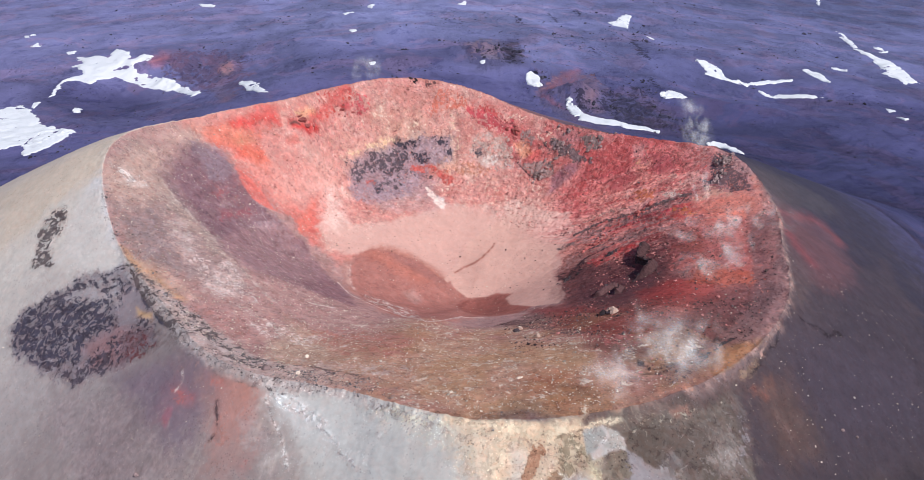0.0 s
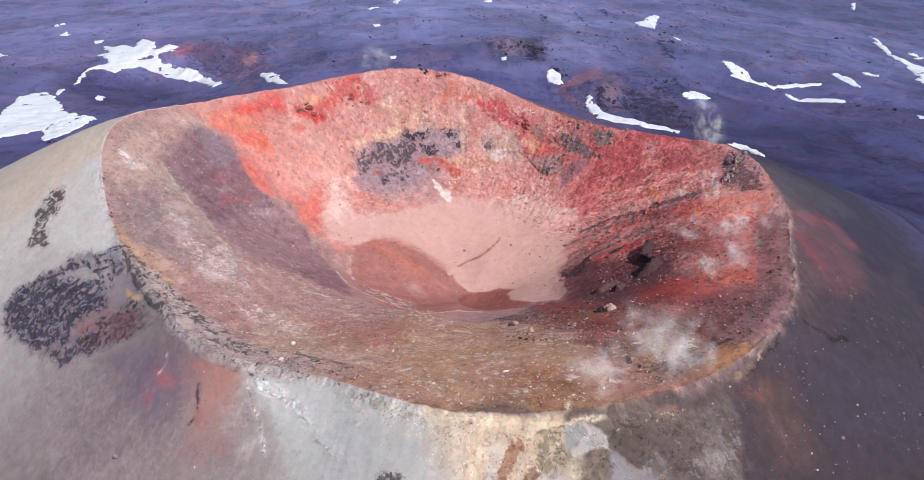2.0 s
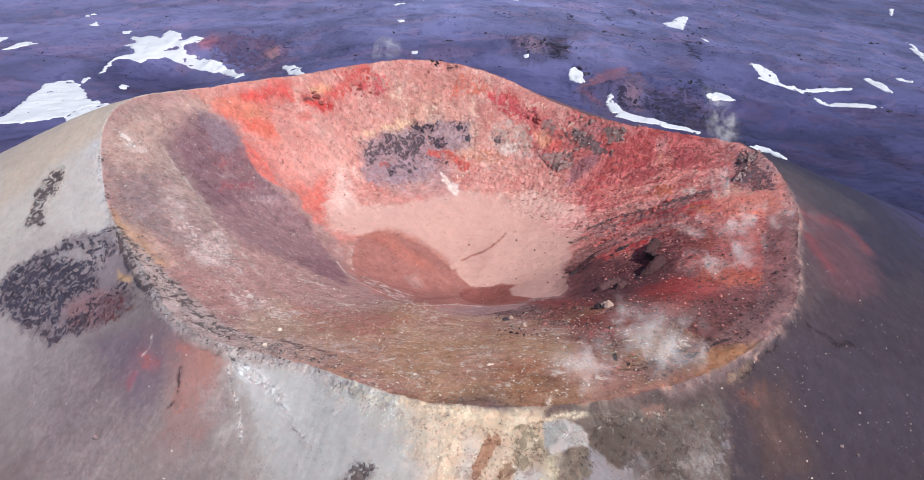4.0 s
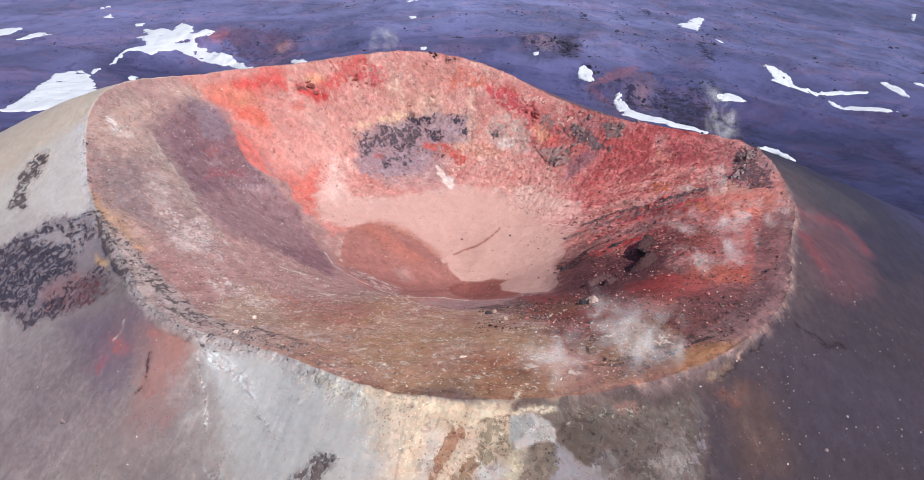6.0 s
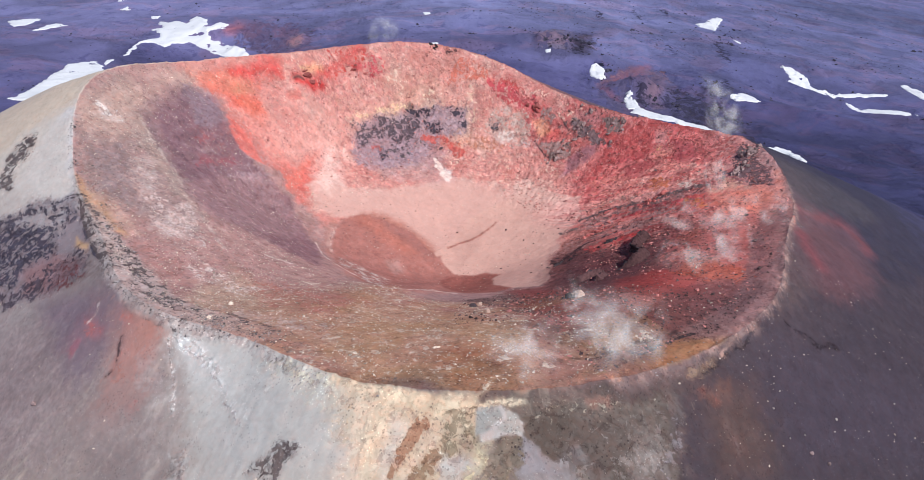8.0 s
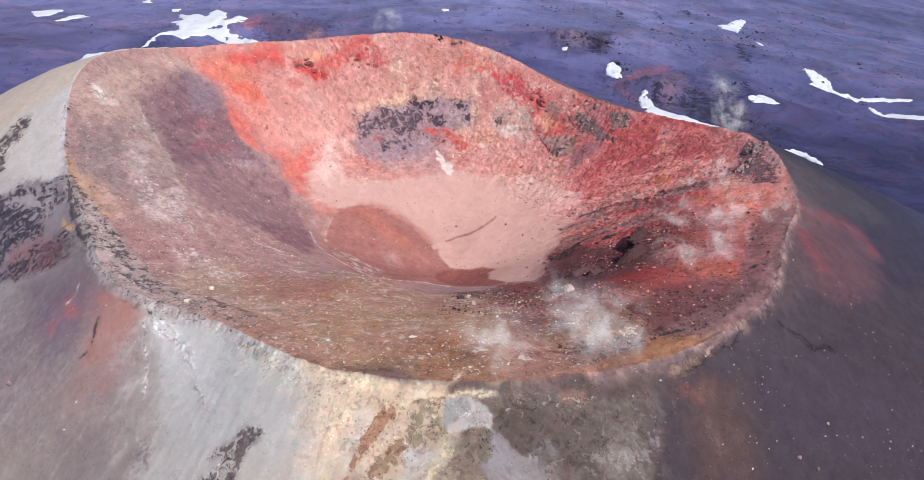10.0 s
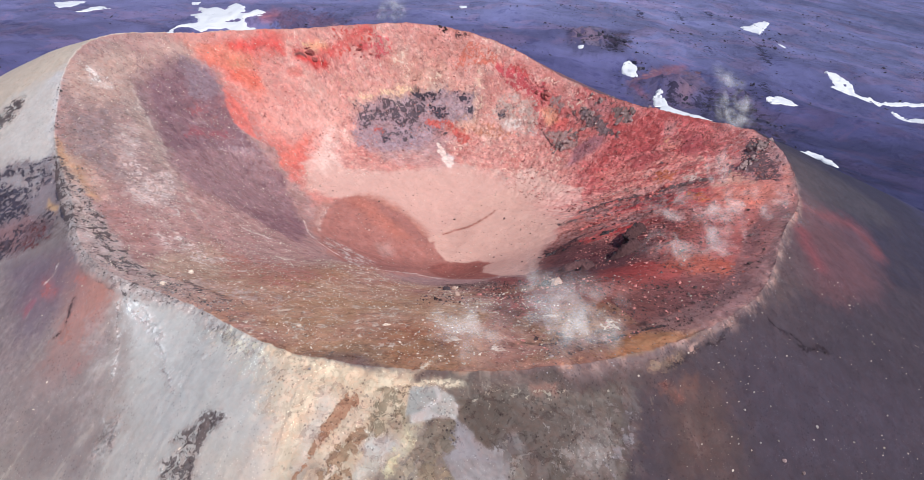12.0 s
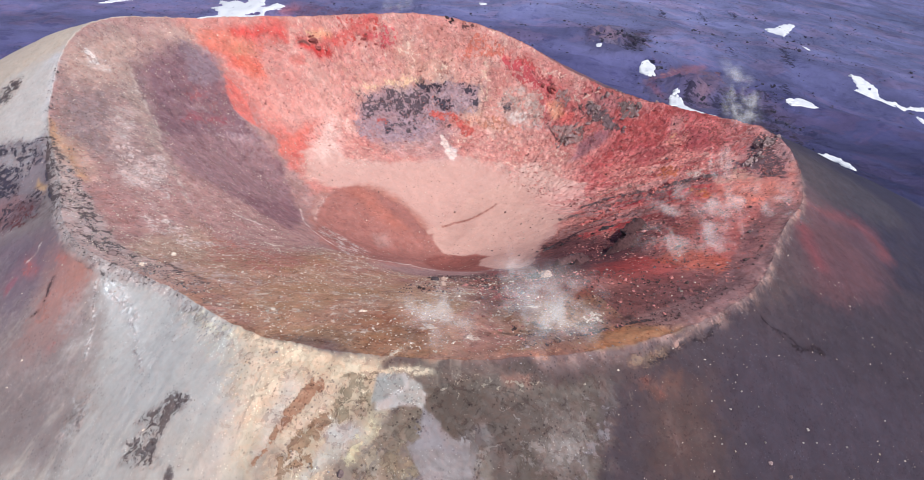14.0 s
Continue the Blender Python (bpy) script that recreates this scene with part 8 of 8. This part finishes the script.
def rubble(name, x, y, long, wide, high, turn, count, size, material, label, seed, group, category="rock"):
    """An outcrop of broken blocks that lean on one another, densest in its middle."""
    base = new(name)
    base.location = (x, y, float(ground_z(x, y)[0]))
    rnd = random.Random(seed)
    c, s = math.cos(radians(turn)), math.sin(radians(turn))
    for k in range(count):
        a, b = rnd.gauss(0, 0.28), rnd.gauss(0, 0.28)
        px, py = a * long * c - b * wide * s, a * long * s + b * wide * c
        big = size * rnd.uniform(0.5, 1.3) * (1.1 - min(0.6, abs(a) + abs(b)))
        block = outcrop("block", x + px, y + py, big * rnd.uniform(1.0, 1.7), big * rnd.uniform(0.7, 1.1), high * rnd.uniform(0.5, 1.1) * big / size, turn + rnd.uniform(-40, 40), material, "", seed * 10 + k, rough=0.42, sink=0.45)
        del block["category"]
        place = block.matrix_world.copy()
        block.parent = base
        block.matrix_basis = Matrix.Translation(-base.location) @ place
    return tagged(base, label, category, group)


def ledge(x, y, long, wide, high, turn, seed, label, size=2.0):
    """A run of broken lava blocks along a scarp."""
    return rubble("lava_ledge", x, y, long * 1.2, wide * 0.8, high, turn, int(8 + long), size, LAVA, label, seed, "lava ledges")


def scarp(points, high, back, seed, label):
    """A jagged wall of lava: an overhanging face along those points of the plan, with a broken top that runs back into the slope."""
    p = np.array(points, float)
    way = np.concatenate([[0], np.cumsum(np.hypot(*np.diff(p, axis=0).T))])
    n = int(way[-1] / 0.22)
    at = np.linspace(0, way[-1], n)
    px, py = np.interp(at, way, p[:, 0]), np.interp(at, way, p[:, 1])
    tx, ty = np.gradient(px), np.gradient(py)
    size = np.hypot(tx, ty)
    ox, oy = ty / size, -tx / size  # out of the face
    taper = smooth(0, 0.18, at / way[-1]) * smooth(1, 0.82, at / way[-1])
    verts = []
    profile = [(0.5, -0.5), (0.1, 0.1), (-0.15, 0.35), (0.12, 0.62), (0.4, 0.86), (0.2, 1.0), (-0.5, 1.02), (-1.2, 0.8), (-2.0, 0.45), (-3.0, -0.15)]
    for k, (out, up) in enumerate(profile):
        jag = 0.5 * grain(at, 0 * at + 3.1 * k, 1.4, seed) + 0.35 * grain(at, 0 * at + 5.3 * k, 0.5, seed + 1)
        push = (out + 0.55 * jag) * (high * 0.5 if out > -0.3 else back / 3)
        x, y = px + ox * push, py + oy * push
        base = ground_z(px - ox * back * 0.3, py - oy * back * 0.3) if up > 0 else ground_z(x, y)
        verts.append(np.stack([x, y, base + high * (up * taper - (1 - taper) * 0.3) * (1 + 0.4 * jag * (0.3 < up))], -1))
    verts = np.stack(verts, 1)
    rows = len(profile)
    faces = [(i * rows + k, (i + 1) * rows + k, (i + 1) * rows + k + 1, i * rows + k + 1) for i in range(n - 1) for k in range(rows - 1)]
    # face in black that holds its shade, top in the cinder's own colour
    mesh = mesh_of("lava_ledge", verts.reshape(-1, 3), faces, LAVA)
    mesh.materials.append(LEDGE_TOP)
    mesh.polygons.foreach_set("material_index", np.tile((np.arange(rows - 1) >= 5).astype(np.int32), n - 1))
    ob = new("lava_ledge", mesh)
    return tagged(ob, label, "rock", "lava ledges")


scarp([(49.5, 158.5), (47.6, 155.0), (45.6, 151.4), (44.3, 148.0), (45.2, 144.6), (46.2, 142.2), (44.8, 139.8), (41.0, 136.6)], 2.1, 2.4, 501, "jagged lava ledge with a shade-black overhang standing out of red cinder")
scarp([(38.0, 138.4), (36.2, 137.9), (34.4, 137.0), (31.4, 134.6)], 1.2, 2.0, 511, "low lava ledge with a shade-black face at the foot of the slope")
scarp([(37.6, 137.0), (37.2, 134.8), (35.8, 132.4)], 1.1, 1.8, 521, "short broken lava ledge with a shade-black face below a scarp")
ledge(28.8, 153.8, 5.0, 2.0, 0.7, 30, 4, "low dark lava ledge beside the pale floor", 1.1)
ledge(40.5, 159.3, 8.0, 2.0, 0.6, 30, 5, "thin dark lava ledge in red beds", 0.9)
outcrop("boulder", 31.5, 117.9, 2.4, 1.7, 1.4, 15, TAN_ROCK, "large tan angular boulder among dark cinders", 11, "boulder", rough=0.5, group="boulders")
# black lump added in place of the tan boulder's cast shadow
outcrop("boulder", 30.0, 118.1, 2.2, 1.8, 1.2, 60, LAVA, "black lump standing for the shadow of a tan boulder", 12, "boulder", group="boulders")
outcrop("boulder", 10.9, 116.5, 1.6, 1.1, 0.8, 10, LAVA, "black lava boulder on brown cinder", 13, "boulder", group="boulders")
outcrop("boulder", 12.0, 118.4, 1.1, 0.8, 0.7, 50, TAN_ROCK, "pale tan boulder on brown cinder", 14, "boulder", group="boulders")
outcrop("boulder", 14.5, 109.2, 1.2, 1.0, 0.9, 0, TAN_ROCK, "small pale boulder on the brown slope", 15, "boulder", group="boulders")
outcrop("boulder", 8.5, 87.2, 1.3, 0.5, 0.3, 20, PALE_STONES, "flat whitish boulder on olive-brown ash", 16, "boulder", group="boulders")
outcrop("boulder", -37.1, 92.2, 1.6, 1.2, 1.1, 40, GREY_ROCK, "grey boulder on the rocky crest of the rim", 17, "boulder", group="boulders")
outcrop("boulder", -31.2, 91.4, 1.0, 0.7, 0.6, 0, PALE_STONES, "pale boulder just inside the rim", 18, "boulder", group="boulders")
outcrop("boulder", -31.3, 99.4, 0.9, 0.8, 0.7, 0, PALE_STONES, "pale boulder on reddish ash", 19, "boulder", group="boulders")
outcrop("boulder", 31.8, 116.9, 2.0, 1.6, 1.3, 20, TAN_ROCK, "pale tan boulder below the black ledge", 20, "boulder", group="boulders")

rubble("rock_outcrop", 26.5, 205.9, 8, 4, 1.4, 25, 14, 1.9, GREY_ROCK, "grey broken rock outcrop in the red wall", 21, "wall outcrops")
rubble("rock_outcrop", 32.4, 212.1, 10, 6, 1.2, 35, 16, 1.7, GREY_ROCK, "grey broken rock outcrop below the rim", 22, "wall outcrops")
rubble("rock_outcrop", 43.1, 206.3, 9, 5, 1.1, 10, 14, 1.6, GREY_ROCK, "weathered grey-brown outcrop on the crimson wall", 23, "wall outcrops")
rubble("rock_outcrop", 74.5, 180.6, 7, 5, 1.3, 0, 16, 1.5, GREY_ROCK, "dark grey rock outcrop on the crest of the rim", 24, "wall outcrops")
rubble("rock_outcrop", 71.7, 175.1, 8, 4, 1.0, 50, 12, 1.3, GREY_ROCK, "dark rubble outcrop just below the crest", 25, "wall outcrops")
rubble("rock_outcrop", 6.5, 214.6, 4, 4, 0.9, 10, 8, 1.1, GREY_ROCK, "dark grey knob of rock in the pale wall", 27, "wall outcrops")
rubble("rock_outcrop", -14.8, 227.0, 7, 1.5, 0.5, 0, 9, 1.0, LAVA, "low black rock ledge on the crest", 28, "wall outcrops")
rubble("rock_outcrop", 17.8, 218.5, 9, 4, 1.0, -30, 12, 1.2, RED_ROCK, "crimson broken rock band below the rim", 29, "wall outcrops")
rubble("rock_outcrop", -46.2, 198.4, 8, 3, 0.9, 10, 10, 1.2, RED_ROCK, "red scarp of broken rock below the rim", 30, "wall outcrops")
rubble("rock_outcrop", -37.1, 211.4, 8, 3, 0.8, 50, 10, 1.1, RED_ROCK, "red ragged scarp high on the wall", 31, "wall outcrops")
rubble("rock_outcrop", 50.3, 173.9, 14, 3, 0.9, 28, 16, 1.3, RED_ROCK, "brown-red bedded rock cropping out of the wall", 32, "wall outcrops")
rubble("rock_outcrop", 38.3, 169.7, 12, 3, 0.9, 28, 14, 1.3, RED_ROCK, "brown-red bedded rock beside the pale floor", 33, "wall outcrops")
for k, (px, py, s) in enumerate([(62.4, 89.4, 0.7), (64.1, 93.3, 0.6), (63.1, 94.1, 0.5), (64.9, 85.7, 0.6), (75.1, 94.0, 0.9), (82.1, 95.7, 0.7), (76.6, 92.9, 0.6), (90.0, 105.1, 0.6), (66.9, 92.6, 0.5), (68.1, 88.0, 0.6), (74.3, 91.5, 0.6), (61.3, 83.5, 0.5), (39.3, 69.0, 0.6), (13.0, 59.4, 0.6), (14.4, 59.3, 0.6), (2.9, 71.8, 0.7), (-4.5, 57.4, 0.6), (-2.9, 57.0, 0.5), (27.9, 63.1, 0.5), (17.7, 67.1, 0.5)]):
    outcrop("boulder", px, py, s * 0.62, s * 0.45, s * 0.36, 37 * k, FLANK_ROCK, "small pale boulder lying on the ash flank", 60 + k, "boulder", group="flank boulders")
for k, (px, py, s) in enumerate([(68.9, 85.4, 0.9), (72.1, 85.2, 0.8), (15.8, 59.4, 1.2), (-59.1, 78.2, 1.2), (33.6, 82.1, 0.7), (24.1, 98.0, 0.7)]):
    outcrop("boulder", px, py, s * 0.9, s * 0.65, s * 0.5, 53 * k, GREY_ROCK, "dark grey boulder lying on the ash", 90 + k, "boulder", group="flank boulders")

# old lava standing out of the far field
for k, (px, py, s) in enumerate([(38.4, 474.0, 9), (29.2, 471.2, 8), (14.7, 464.8, 7), (53.7, 429.1, 8), (77.1, 372.6, 8), (88.3, 370.8, 7), (116.2, 436.4, 6), (150.1, 563.8, 7), (115.7, 362.5, 6), (206.4, 469.4, 5), (350.1, 712.3, 6), (-34.5, 482.7, 5), (78.1, 555.1, 6)]):
    rubble("lava_outcrop", px, py, s * 2.2, s * 1.3, s * 0.2, 20 * k, 12, s * 0.28, FIELD_LAVA, "dark craggy lava outcrop on the ash field", 140 + k, "field outcrops")
n = 11000
x, y = dice.uniform(-330, 380, n), dice.uniform(300, 900, n)
drift = fractal(x, y, 70, 4, 171) + 1.2 * hump(x, y, 25, 480, 30, 20) + 0.9 * hump(x, y, 75, 395, 30, 18) + 0.8 * hump(x, y, 140, 560, 60, 50)
drift = drift + sum(hump(x, y, a, b, c, c) for a, b, c in CRAGS)
keep = (drift + dice.uniform(-0.3, 0.3, n) > 0.22) & (polar(x, y)[0] > 130)
stones("lava_rubble", "dark lava blocks strewn over the distant ash field", x[keep], y[keep], sizes(int(keep.sum()), 0.8, 0.5, 3.0), FIELD_RUBBLE)


# ---- steam from the vents ----
def steam(x, y, long, wide, high, turn, count, seed, label):
    """Drifting vapour: several billowing veils that rise off the ground one behind the other."""
    rnd = random.Random(seed)
    base = new("steam_plume")
    z0 = float(ground_z(x, y)[0])
    base.location = (x, y, z0)
    n = 15
    for k in range(count):
        ox, oy, oz = rnd.uniform(-0.5, 0.5) * long, rnd.uniform(-0.5, 0.5) * wide, rnd.uniform(0.05, 0.5) * high
        w, h = long * rnd.uniform(0.75, 1.3), high * rnd.uniform(1.0, 1.8)
        yaw, lean, curl = radians(turn + rnd.uniform(-25, 25)), rnd.uniform(0.3, 1.0), rnd.uniform(-1, 1)
        verts, faces, uvs = [], [], []
        for i in range(n + 1):
            for j in range(n + 1):
                a, b = i / n - 0.5, j / n - 0.5
                bulge = 0.10 * w * (math.cos(math.pi * a) * math.cos(math.pi * b)) * curl + 0.08 * w * noise.noise((a * 3 + k, b * 3, seed))
                lx, ly, lz = a * w, bulge + lean * b * h, b * h + 0.1 * w * noise.noise((a * 2, b * 2 + k, seed + 5))
                verts.append((ox + lx * math.cos(yaw) - ly * math.sin(yaw), oy + lx * math.sin(yaw) + ly * math.cos(yaw), oz + lz + 0.5 * h))
                uvs.append((a + 0.5, b + 0.5))
        for i in range(n):
            for j in range(n):
                q = i * (n + 1) + j
                faces.append((q, q + n + 1, q + n + 2, q + 1))
        mesh = mesh_of("veil", verts, faces, STEAM, True)
        layer = mesh.uv_layers.new(name="UVMap")
        for loop in mesh.loops:
            layer.data[loop.index].uv = uvs[loop.vertex_index]
        veil = new("veil", mesh)
        veil.parent = base
    return tagged(base, label, "steam", "steam plumes")


steam(38.5, 88.6, 17, 6, 6, -10, 2, 1, "white steam drifting over dark cinders")
steam(32.0, 85.2, 15, 6, 6, 10, 3, 2, "white steam drifting low over the brown inner slope")
steam(25.0, 79.8, 11, 5, 5, 30, 2, 3, "thin white steam drifting over brown ash")
steam(56.2, 129.4, 17, 6, 5, 0, 3, 4, "white steam hanging over red cinders")
steam(65.6, 143.6, 18, 6, 4.5, 0, 3, 5, "thin steam over orange cinders near the rim")
steam(68.2, 188.2, 8, 5, 9, 20, 3, 6, "narrow white steam plume rising from the rim")
steam(65.7, 165.6, 8, 5, 7, 60, 2, 7, "faint steam on the inner wall below the rim")
steam(-28.7, 221.2, 7, 4, 7, 0, 2, 8, "faint steam rising behind the far rim")
